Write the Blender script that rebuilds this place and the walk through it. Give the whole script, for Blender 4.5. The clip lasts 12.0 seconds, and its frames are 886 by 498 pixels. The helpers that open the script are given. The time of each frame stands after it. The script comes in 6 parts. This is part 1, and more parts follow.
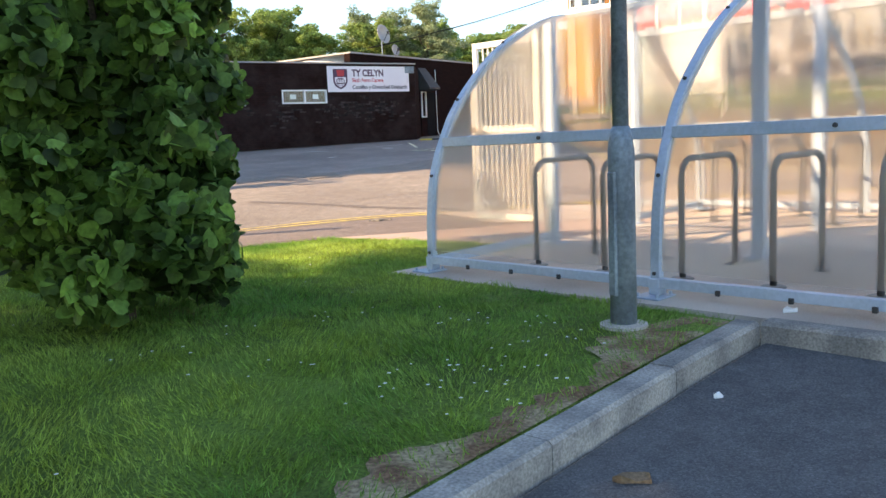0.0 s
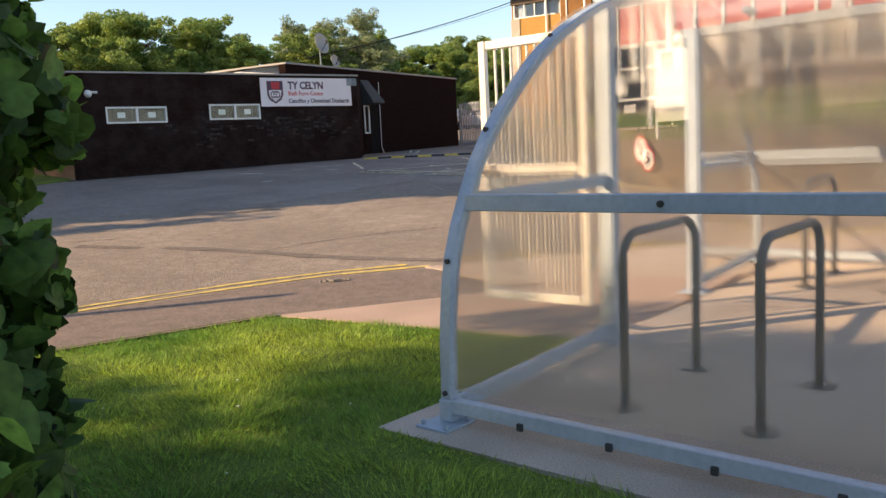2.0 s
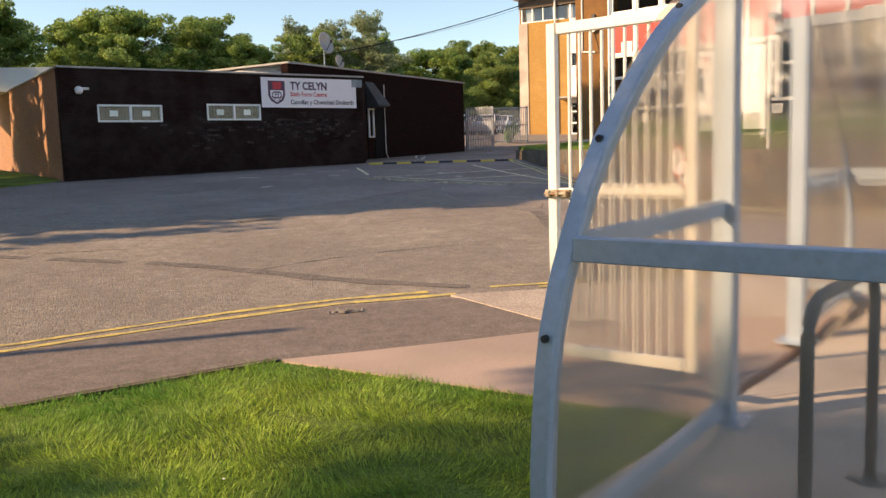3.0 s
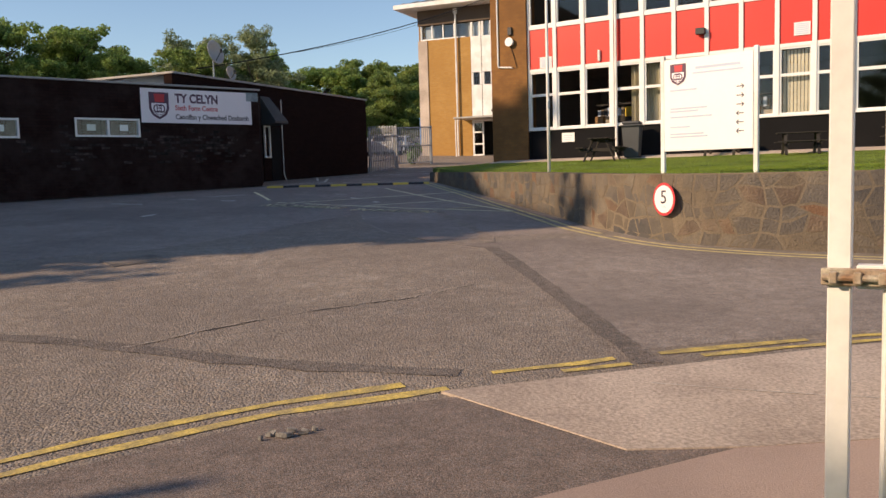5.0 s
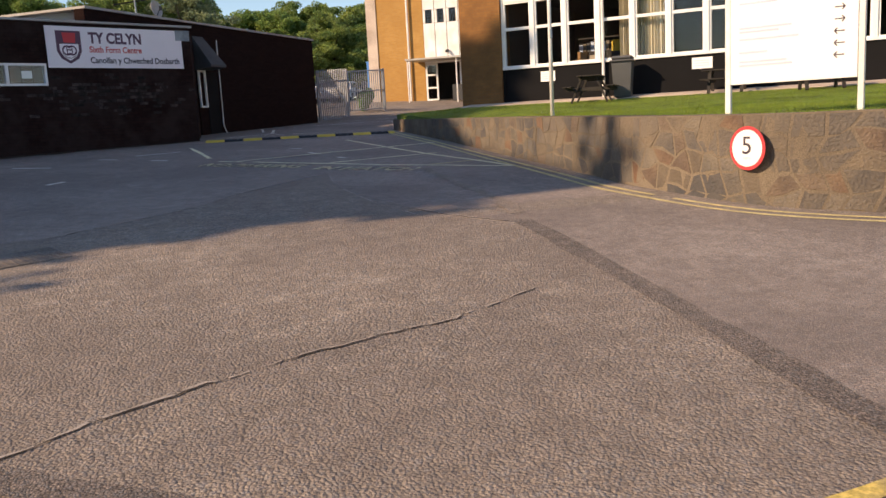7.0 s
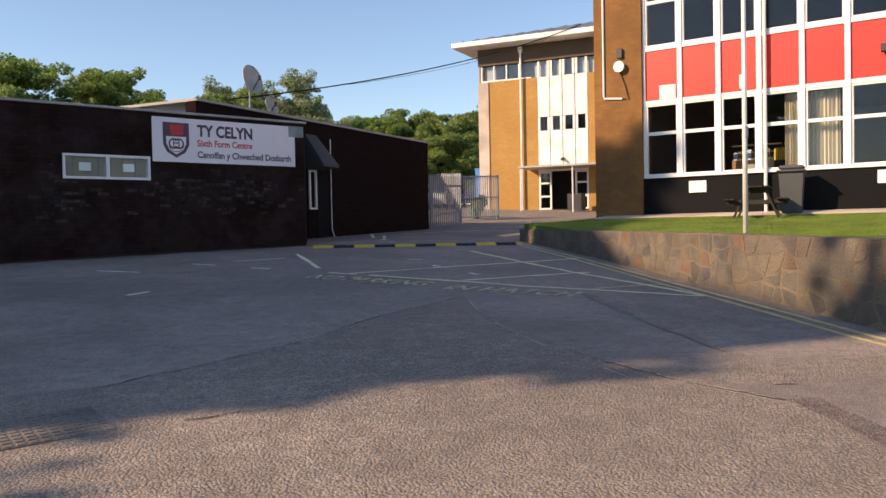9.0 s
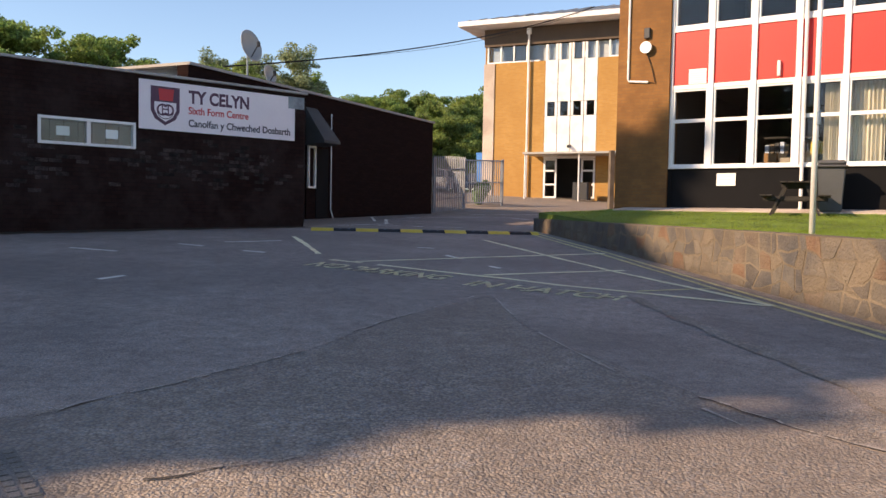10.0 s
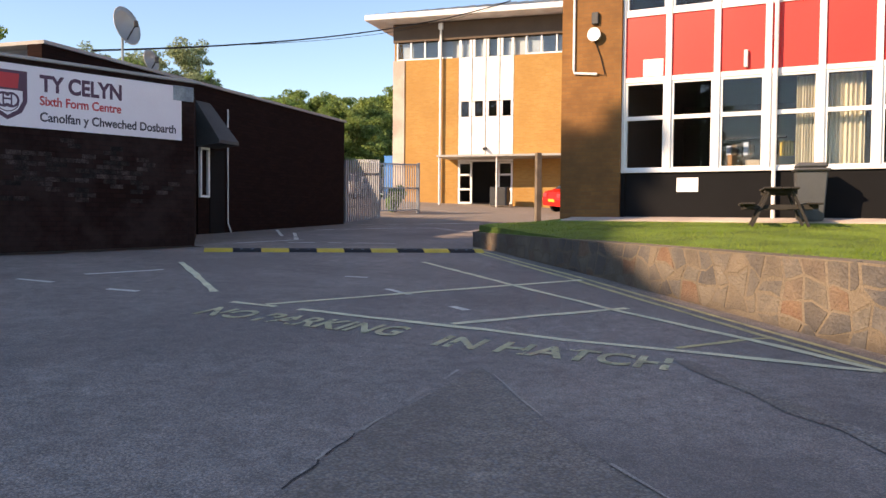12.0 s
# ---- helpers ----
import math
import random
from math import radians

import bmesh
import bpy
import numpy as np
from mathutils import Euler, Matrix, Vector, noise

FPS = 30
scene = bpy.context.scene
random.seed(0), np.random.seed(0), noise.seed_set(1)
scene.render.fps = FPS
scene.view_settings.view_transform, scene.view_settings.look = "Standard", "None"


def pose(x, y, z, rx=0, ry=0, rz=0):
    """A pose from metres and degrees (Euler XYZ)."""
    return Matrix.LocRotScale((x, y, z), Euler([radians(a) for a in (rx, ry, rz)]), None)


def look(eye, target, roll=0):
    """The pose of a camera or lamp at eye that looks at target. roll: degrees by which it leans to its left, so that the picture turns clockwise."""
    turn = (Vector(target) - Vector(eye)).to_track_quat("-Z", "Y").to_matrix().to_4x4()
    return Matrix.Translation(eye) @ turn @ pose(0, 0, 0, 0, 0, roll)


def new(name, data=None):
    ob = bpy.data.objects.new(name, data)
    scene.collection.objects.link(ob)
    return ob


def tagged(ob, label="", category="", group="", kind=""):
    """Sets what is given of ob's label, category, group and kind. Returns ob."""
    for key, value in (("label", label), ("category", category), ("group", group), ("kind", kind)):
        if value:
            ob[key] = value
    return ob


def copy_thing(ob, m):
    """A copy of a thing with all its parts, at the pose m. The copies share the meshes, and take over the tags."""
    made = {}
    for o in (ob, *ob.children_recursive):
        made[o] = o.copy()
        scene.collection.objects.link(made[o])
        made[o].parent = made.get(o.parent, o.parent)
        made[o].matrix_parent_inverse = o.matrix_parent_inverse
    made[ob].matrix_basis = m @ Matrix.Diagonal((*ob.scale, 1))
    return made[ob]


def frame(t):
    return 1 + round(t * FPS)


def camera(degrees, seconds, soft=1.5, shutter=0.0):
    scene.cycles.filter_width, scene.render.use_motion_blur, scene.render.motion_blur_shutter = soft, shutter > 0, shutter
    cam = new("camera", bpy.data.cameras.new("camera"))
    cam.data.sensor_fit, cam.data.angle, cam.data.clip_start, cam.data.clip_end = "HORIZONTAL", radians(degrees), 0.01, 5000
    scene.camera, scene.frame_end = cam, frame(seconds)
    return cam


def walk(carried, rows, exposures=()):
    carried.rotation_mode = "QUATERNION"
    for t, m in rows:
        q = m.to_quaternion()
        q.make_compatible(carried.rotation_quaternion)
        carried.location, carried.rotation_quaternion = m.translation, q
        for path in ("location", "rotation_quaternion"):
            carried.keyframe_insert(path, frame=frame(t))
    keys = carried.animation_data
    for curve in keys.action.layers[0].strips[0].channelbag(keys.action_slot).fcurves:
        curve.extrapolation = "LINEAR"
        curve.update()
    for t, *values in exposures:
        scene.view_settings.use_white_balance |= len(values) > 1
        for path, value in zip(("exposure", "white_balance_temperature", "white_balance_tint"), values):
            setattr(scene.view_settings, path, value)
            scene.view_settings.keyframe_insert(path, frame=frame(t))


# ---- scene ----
cam = camera(56.4, 12.0)
PATH = [
    (0, (-0.115, 0.846, 1.278), (-0.091, 2.829, 1.019), -2.6),
    (0.5, (-0.178, 1.448, 1.288), (-0.144, 3.439, 1.101), -0.9),
    (1, (-0.254, 2.075, 1.326), (-0.17, 4.069, 1.194), -1.3),
    (1.5, (-0.341, 2.854, 1.375), (-0.256, 4.846, 1.218), -2.0),
    (2, (-0.439, 3.542, 1.505), (-0.261, 5.52, 1.268), -2.9),
    (2.5, (-0.478, 4.196, 1.559), (-0.305, 6.171, 1.289), -3.1),
    (3, (-0.602, 4.825, 1.553), (-0.417, 6.804, 1.328), -1.8),
    (3.2, (-0.648, 5.049, 1.59), (-0.446, 7.033, 1.43), -1.2),
    (4.8, (-0.885, 7.169, 1.608), (-0.448, 9.111, 1.419), -1.9),
    (5, (-0.929, 7.428, 1.6), (-0.477, 9.368, 1.418), -1.7),
    (5.5, (-0.992, 8.07, 1.624), (-0.513, 10.002, 1.431), -1.5),
    (6, (-0.988, 8.849, 1.64), (-0.505, 10.781, 1.455), -1.2),
    (6.5, (-0.978, 9.587, 1.652), (-0.404, 11.496, 1.484), -1.5),
    (7, (-0.906, 10.428, 1.637), (-0.333, 12.318, 1.323), -3.1),
    (7.5, (-0.94, 11.139, 1.633), (-0.447, 13.072, 1.488), 0.2),
    (7.7, (-0.945, 11.439, 1.658), (-0.465, 13.376, 1.536), 0.1),
    (9.3, (-0.981, 13.684, 1.706), (-0.646, 15.655, 1.664), -0.3),
    (9.5, (-1.022, 14.023, 1.683), (-0.697, 15.995, 1.61), 0.7),
    (10, (-1.044, 14.649, 1.727), (-0.652, 16.608, 1.64), 1.1),
    (10.5, (-1.001, 15.395, 1.765), (-0.557, 17.342, 1.665), 1.9),
    (11, (-0.971, 16.146, 1.815), (-0.466, 18.079, 1.731), 1.9),
    (11.5, (-0.935, 16.865, 1.851), (-0.399, 18.79, 1.784), 0.8),
    (12, (-0.899, 17.594, 1.901), (-0.274, 19.492, 1.826), 0.5),
]
walk(cam, [(t, look(eye, target, roll)) for t, eye, target, roll in PATH],
     [(0, 1.65, 8100, 12), (0.5, 1.6, 7900, 12), (1.0, 1.45, 7800, 12), (1.5, 1.2, 8200, 13), (2.0, 0.9, 8700, 14), (2.5, 0.85, 8900, 15), (3.2, 0.70, 8800, 15), (5.0, 0.18, 7800, 15), (6.0, 0.26, 8000, 16), (7.0, 0.4, 8000, 17), (7.7, 0.6, 8000, 17), (9.3, 0.5, 7800, 18), (10.5, 0.8, 7900, 18), (12, 0.9, 7950, 18)])

# ---- light ----
SUN_AZ = math.atan2(-0.17, -1.0)      # towards the sun, in the plan
SUN_EL = radians(27)
to_sun = Vector((math.cos(SUN_AZ) * math.cos(SUN_EL), math.sin(SUN_AZ) * math.cos(SUN_EL), math.sin(SUN_EL)))
world = bpy.data.worlds.new("sky")
scene.world = world
world.use_nodes = True
wn = world.node_tree
sky = wn.nodes.new("ShaderNodeTexSky")
sky.sky_type, sky.sun_disc = "NISHITA", False
sky.sun_elevation, sky.sun_rotation = SUN_EL, math.pi / 2 - SUN_AZ
sky.air_density, sky.dust_density, sky.ozone_density = 1.0, 0.15, 4.5
wn.links.new(sky.outputs[0], wn.nodes["Background"].inputs[0])
wn.nodes["Background"].inputs[1].default_value = 0.15
sun = new("sun", bpy.data.lights.new("sun", "SUN"))
sun.data.energy, sun.data.angle, sun.data.color = 4.4, radians(0.9), (1.0, 0.82, 0.62)
sun.matrix_world = look(to_sun * 60, (0, 0, 0))


# ---- materials ----
def material(name, colour, rough=0.8, metal=0.0, vary=0.25, scale=8.0, fine=90.0, bump=0.3, depth=0.01, second=None, spots=0.0, per=0.0, spec=0.5):
    """Colour with grain and stains at two scales, a bump, and an even shift from piece to piece."""
    m = bpy.data.materials.new(name)
    m.use_nodes = True
    nt = m.node_tree
    n, ln = nt.nodes, nt.links
    bs = n["Principled BSDF"]
    bs.inputs["Roughness"].default_value, bs.inputs["Metallic"].default_value = rough, metal
    bs.inputs["Specular IOR Level"].default_value = spec if rough < 0.7 else spec * 0.5
    geo = n.new("ShaderNodeNewGeometry")
    big, small = n.new("ShaderNodeTexNoise"), n.new("ShaderNodeTexNoise")
    big.inputs["Scale"].default_value, small.inputs["Scale"].default_value = scale / 8, fine
    big.inputs["Detail"].default_value, small.inputs["Detail"].default_value = 6, 3
    ln.new(geo.outputs["Position"], big.inputs["Vector"])
    ln.new(geo.outputs["Position"], small.inputs["Vector"])
    c = Vector(colour)
    c2 = Vector(second) if second else c * (1 - vary)
    mix = n.new("ShaderNodeMix")
    mix.data_type = "RGBA"
    ramp = n.new("ShaderNodeMapRange")
    ramp.inputs[1].default_value, ramp.inputs[2].default_value = 0.38, 0.62
    ln.new(big.outputs[0], ramp.inputs[0])
    ln.new(ramp.outputs[0], mix.inputs[0])
    mix.inputs[6].default_value, mix.inputs[7].default_value = (*c, 1), (*c2, 1)
    mul = n.new("ShaderNodeMix")
    mul.data_type, mul.blend_type = "RGBA", "MULTIPLY"
    mul.inputs[0].default_value = 1.0
    rng = n.new("ShaderNodeMapRange")
    rng.inputs[1].default_value, rng.inputs[2].default_value = 0.3, 0.7
    rng.inputs[3].default_value, rng.inputs[4].default_value = 1 - vary, 1 + vary
    ln.new(small.outputs[0], rng.inputs[0])
    ln.new(mix.outputs[2], mul.inputs[6])
    ln.new(rng.outputs[0], mul.inputs[7])
    out = mul.outputs[2]
    if per:
        info = n.new("ShaderNodeObjectInfo")
        add = n.new("ShaderNodeMath")
        add.operation = "ADD"
        ln.new(info.outputs["Random"], add.inputs[0])
        ln.new(geo.outputs["Random Per Island"], add.inputs[1])
        frac = n.new("ShaderNodeMath")
        frac.operation = "FRACT"
        ln.new(add.outputs[0], frac.inputs[0])
        pr = n.new("ShaderNodeMapRange")
        pr.inputs[3].default_value, pr.inputs[4].default_value = 1 - per, 1 + per
        ln.new(frac.outputs[0], pr.inputs[0])
        m2 = n.new("ShaderNodeMix")
        m2.data_type, m2.blend_type = "RGBA", "MULTIPLY"
        m2.inputs[0].default_value = 1.0
        ln.new(out, m2.inputs[6])
        ln.new(pr.outputs[0], m2.inputs[7])
        out = m2.outputs[2]
    ln.new(out, bs.inputs["Base Color"])
    b = n.new("ShaderNodeBump")
    b.inputs["Strength"].default_value, b.inputs["Distance"].default_value = bump, depth
    ln.new(small.outputs[0], b.inputs["Height"])
    ln.new(b.outputs[0], bs.inputs["Normal"])
    return m


def aggregate(name, low, high, stain, size=70.0, rough=0.85, bump=0.8, depth=0.006, gaps=0.55):
    """Asphalt: stones of mixed colour with dark gaps between, in clumps, under wide stains."""
    m = material(name, low, rough, vary=0.2, scale=3.0, second=stain, bump=0.2)
    nt = m.node_tree
    n, ln = nt.nodes, nt.links
    bs = n["Principled BSDF"]
    geo = n.new("ShaderNodeNewGeometry")
    wob, off, add = n.new("ShaderNodeTexNoise"), n.new("ShaderNodeVectorMath"), n.new("ShaderNodeVectorMath")
    wob.inputs["Scale"].default_value, wob.inputs["Detail"].default_value = size * 0.9, 2
    ln.new(geo.outputs["Position"], wob.inputs["Vector"])
    off.operation, add.operation = "MULTIPLY", "ADD"
    off.inputs[1].default_value = (0.9 / size, 0.9 / size, 0.9 / size)
    ln.new(wob.outputs["Color"], off.inputs[0])
    ln.new(geo.outputs["Position"], add.inputs[0])
    ln.new(off.outputs[0], add.inputs[1])
    vor = n.new("ShaderNodeTexVoronoi")
    vor.inputs["Scale"].default_value = size
    ln.new(add.outputs[0], vor.inputs["Vector"])
    sep = n.new("ShaderNodeSeparateColor")
    ln.new(vor.outputs["Color"], sep.inputs[0])
    pick = n.new("ShaderNodeMapRange")
    pick.inputs[1].default_value, pick.inputs[2].default_value = 0.25, 1.0
    ln.new(sep.outputs[0], pick.inputs[0])
    mix = n.new("ShaderNodeMix")
    mix.data_type = "RGBA"
    old = bs.inputs["Base Color"].links[0].from_socket
    ln.new(pick.outputs[0], mix.inputs[0])
    ln.new(old, mix.inputs[6])
    mix.inputs[7].default_value = (*high, 1)
    # grey stones among the brown ones
    grey, few = n.new("ShaderNodeMix"), n.new("ShaderNodeMapRange")
    grey.data_type = "RGBA"
    few.inputs[1].default_value, few.inputs[2].default_value, few.inputs[4].default_value = 0.55, 0.9, 0.7
    ln.new(sep.outputs[1], few.inputs[0])
    ln.new(few.outputs[0], grey.inputs[0])
    ln.new(mix.outputs[2], grey.inputs[6])
    g = sum(high) / 3 * 0.72
    grey.inputs[7].default_value = (g, g * 0.98, g * 0.97, 1)
    # dark gaps, and clumps where the surface has lost its fines
    dark, clump, mr, both, mul = n.new("ShaderNodeMapRange"), n.new("ShaderNodeTexNoise"), n.new("ShaderNodeMapRange"), n.new("ShaderNodeMath"), n.new("ShaderNodeMix")
    dark.inputs[1].default_value, dark.inputs[2].default_value, dark.inputs[3].default_value, dark.inputs[4].default_value = 0.30, 0.75, 1.08, 1.08 - gaps
    ln.new(vor.outputs["Distance"], dark.inputs[0])
    clump.inputs["Scale"].default_value, clump.inputs["Detail"].default_value, clump.inputs["Roughness"].default_value = 7.0, 7, 0.72
    ln.new(geo.outputs["Position"], clump.inputs["Vector"])
    mr.inputs[1].default_value, mr.inputs[2].default_value, mr.inputs[3].default_value, mr.inputs[4].default_value = 0.35, 0.65, 0.80, 1.18
    ln.new(clump.outputs[0], mr.inputs[0])
    both.operation = "MULTIPLY"
    ln.new(dark.outputs[0], both.inputs[0])
    ln.new(mr.outputs[0], both.inputs[1])
    mul.data_type, mul.blend_type = "RGBA", "MULTIPLY"
    mul.inputs[0].default_value = 1.0
    ln.new(grey.outputs[2], mul.inputs[6])
    ln.new(both.outputs[0], mul.inputs[7])
    ln.new(mul.outputs[2], bs.inputs["Base Color"])
    high_low, b = n.new("ShaderNodeMath"), n.new("ShaderNodeBump")
    high_low.operation = "SUBTRACT"
    ln.new(clump.outputs[0], high_low.inputs[0])
    ln.new(vor.outputs["Distance"], high_low.inputs[1])
    b.inputs["Strength"].default_value, b.inputs["Distance"].default_value = bump, depth
    ln.new(high_low.outputs[0], b.inputs["Height"])
    ln.new(b.outputs[0], bs.inputs["Normal"])
    return m


def brickwork(name, a, b, mortar, direction, rough=0.85, size=1.0, bump=0.5, spec=0.5):
    """Courses of brick along a wall of that direction in the plan."""
    m = material(name, a, rough, vary=0.2, scale=5, bump=0.2, spec=spec)
    nt = m.node_tree
    n, ln = nt.nodes, nt.links
    bs = n["Principled BSDF"]
    geo = n.new("ShaderNodeNewGeometry")
    dot = n.new("ShaderNodeVectorMath")
    dot.operation = "DOT_PRODUCT"
    dot.inputs[1].default_value = (direction[0], direction[1], 0)
    ln.new(geo.outputs["Position"], dot.inputs[0])
    sep = n.new("ShaderNodeSeparateXYZ")
    ln.new(geo.outputs["Position"], sep.inputs[0])
    comb = n.new("ShaderNodeCombineXYZ")
    ln.new(dot.outputs["Value"], comb.inputs[0])
    ln.new(sep.outputs[2], comb.inputs[1])
    br = n.new("ShaderNodeTexBrick")
    br.inputs["Scale"].default_value = 1.0
    br.inputs["Brick Width"].default_value, br.inputs["Row Height"].default_value = 0.225 * size, 0.075 * size
    br.inputs["Mortar Size"].default_value = 0.006 * size
    br.inputs["Color1"].default_value, br.inputs["Color2"].default_value, br.inputs["Mortar"].default_value = (*a, 1), (*b, 1), (*mortar, 1)
    ln.new(comb.outputs[0], br.inputs["Vector"])
    old = bs.inputs["Base Color"].links[0].from_socket
    mix = n.new("ShaderNodeMix")
    mix.data_type = "RGBA"
    mix.inputs[0].default_value = 0.75
    ln.new(old, mix.inputs[6])
    ln.new(br.outputs["Color"], mix.inputs[7])
    ln.new(mix.outputs[2], bs.inputs["Base Color"])
    bp = n.new("ShaderNodeBump")
    bp.invert = True
    bp.inputs["Strength"].default_value, bp.inputs["Distance"].default_value = bump, 0.006
    ln.new(br.outputs["Fac"], bp.inputs["Height"])
    ln.new(bp.outputs[0], bs.inputs["Normal"])
    return m


def glass(name, tint=(0.9, 0.93, 0.95), gloss=0.02):
    m = bpy.data.materials.new(name)
    m.use_nodes = True
    nt = m.node_tree
    n, ln = nt.nodes, nt.links
    n.remove(n["Principled BSDF"])
    tr, gl, mix, fr = n.new("ShaderNodeBsdfTransparent"), n.new("ShaderNodeBsdfGlossy"), n.new("ShaderNodeMixShader"), n.new("ShaderNodeFresnel")
    tr.inputs[0].default_value = (*tint, 1)
    gl.inputs["Roughness"].default_value = gloss
    fr.inputs[0].default_value = 1.6
    ln.new(fr.outputs[0], mix.inputs[0])
    ln.new(tr.outputs[0], mix.inputs[1])
    ln.new(gl.outputs[0], mix.inputs[2])
    ln.new(mix.outputs[0], n["Material Output"].inputs[0])
    return m


def clear_sheet(name, blur=0.45, milk_low=0.10, milk_high=0.26):
    """Weathered polycarbonate: see-through, milky and a little glossy."""
    m = glass(name, (0.90, 0.87, 0.83), 0.07)
    m.node_tree.nodes["Fresnel"].inputs[0].default_value = 1.38
    nt = m.node_tree
    n, ln = nt.nodes, nt.links
    out = n["Material Output"].inputs[0]
    first = out.links[0].from_socket
    milk, df, ad = n.new("ShaderNodeBsdfTranslucent"), n.new("ShaderNodeBsdfDiffuse"), n.new("ShaderNodeMixShader")
    rf = n.new("ShaderNodeBsdfRefraction")
    rf.inputs["Roughness"].default_value, rf.inputs["IOR"].default_value = 0.30, 1.02
    rf.inputs[0].default_value = (0.90, 0.87, 0.83, 1)
    m1 = n.new("ShaderNodeMixShader")
    m1.inputs[0].default_value = blur
    ln.new(first, m1.inputs[1])
    ln.new(rf.outputs[0], m1.inputs[2])
    milk.inputs[0].default_value = df.inputs[0].default_value = (0.76, 0.67, 0.57, 1)
    ad.inputs[0].default_value = 0.5
    ln.new(milk.outputs[0], ad.inputs[1])
    ln.new(df.outputs[0], ad.inputs[2])
    geo, no, mr, m2 = n.new("ShaderNodeNewGeometry"), n.new("ShaderNodeTexNoise"), n.new("ShaderNodeMapRange"), n.new("ShaderNodeMixShader")
    no.inputs["Scale"].default_value, no.inputs["Detail"].default_value = 2.5, 6
    ln.new(geo.outputs["Position"], no.inputs["Vector"])
    mr.inputs[1].default_value, mr.inputs[2].default_value, mr.inputs[3].default_value, mr.inputs[4].default_value = 0.35, 0.7, milk_low, milk_high
    ln.new(no.outputs[0], mr.inputs[0])
    ln.new(mr.outputs[0], m2.inputs[0])
    ln.new(m1.outputs[0], m2.inputs[1])
    ln.new(ad.outputs[0], m2.inputs[2])
    ln.new(m2.outputs[0], out)
    return m


def leaf_material(name, dark, light, per=0.45):
    m = material(name, dark, 0.55, vary=0.3, scale=6, fine=30, second=light, per=per, spec=0.35, bump=0.1)
    n, ln = m.node_tree.nodes, m.node_tree.links
    bs = n["Principled BSDF"]
    tl, mx = n.new("ShaderNodeBsdfTranslucent"), n.new("ShaderNodeMixShader")
    mx.inputs[0].default_value = 0.45
    ln.new(bs.inputs["Base Color"].links[0].from_socket, tl.inputs[0])
    ln.new(bs.outputs[0], mx.inputs[1])
    ln.new(tl.outputs[0], mx.inputs[2])
    ln.new(mx.outputs[0], n["Material Output"].inputs[0])
    return m


FDIR = Vector((0.695, -0.719, 0)).normalized()
GDIR = Vector((0.81, -0.59, 0)).normalized()
BDIR = Vector((2.86, 1.687, 0)).normalized()
WDIR = Vector((3.71, 5.0, 0)).normalized()
asphalt = aggregate("road_asphalt", (0.24, 0.196, 0.158), (0.50, 0.408, 0.322), (0.335, 0.268, 0.212), 64, bump=0.75, depth=0.010, gaps=0.45)
asphalt_fine = aggregate("smooth_asphalt", (0.25, 0.205, 0.176), (0.52, 0.415, 0.342), (0.33, 0.265, 0.222), 110, bump=0.6, gaps=0.4)
asphalt_dark = aggregate("patch_asphalt", (0.115, 0.095, 0.083), (0.33, 0.262, 0.215), (0.19, 0.155, 0.13), 90)
carpark_mat = aggregate("carpark_asphalt", (0.083, 0.082, 0.085), (0.165, 0.162, 0.163), (0.113, 0.111, 0.113), 140, bump=0.4, gaps=0.25)
tarmac = aggregate("pavement_tarmac", (0.18, 0.135, 0.112), (0.36, 0.275, 0.228), (0.23, 0.175, 0.145), 140, bump=0.4)
path_mat = material("path_concrete", (0.46, 0.34, 0.28), 0.9, vary=0.15, scale=6, fine=120, second=(0.37, 0.275, 0.23))
concrete = material("slab_concrete", (0.60, 0.50, 0.42), 0.9, vary=0.2, scale=9, fine=110, second=(0.44, 0.36, 0.30))
apron_mat = material("apron_concrete", (0.52, 0.425, 0.35), 0.9, vary=0.28, scale=11, fine=45, second=(0.40, 0.32, 0.262), bump=0.6, depth=0.008)
joint_mat = material("joint_filler", (0.62, 0.55, 0.48), 0.9, vary=0.25, scale=30)
kerb_mat = material("kerb_concrete", (0.40, 0.365, 0.325), 0.9, vary=0.3, scale=34, fine=90, second=(0.23, 0.215, 0.20), per=0.12, depth=0.004)
soil = material("bare_soil", (0.22, 0.12, 0.068), 0.95, vary=0.45, scale=40, fine=60, second=(0.40, 0.31, 0.19), bump=0.9)
turf = material("turf", (0.17, 0.26, 0.045), 0.9, vary=0.4, scale=9, fine=70, second=(0.10, 0.15, 0.028), bump=0.9, depth=0.03)
blade_mat = leaf_material("grass_blades", (0.125, 0.29, 0.055), (0.34, 0.46, 0.085), 0.4)
petal_mat = material("daisy_petals", (0.8, 0.8, 0.76), 0.8, vary=0.05)
leaf_near = leaf_material("lime_leaves", (0.058, 0.13, 0.034), (0.17, 0.31, 0.062), 0.8)
leaf_far = leaf_material("tree_leaves", (0.145, 0.25, 0.065), (0.31, 0.40, 0.11))
leaf_dark = leaf_material("dark_tree_leaves", (0.13, 0.215, 0.06), (0.29, 0.36, 0.10))
leaf_pale = leaf_material("pale_tree_leaves", (0.19, 0.25, 0.13), (0.32, 0.37, 0.20))
bark = material("bark", (0.13, 0.10, 0.075), 0.95, vary=0.4, scale=20, fine=40, bump=0.8)
steel = material("galvanised_steel", (0.25, 0.315, 0.36), 0.55, 0.3, vary=0.22, scale=30, fine=45, second=(0.15, 0.195, 0.235), depth=0.002)
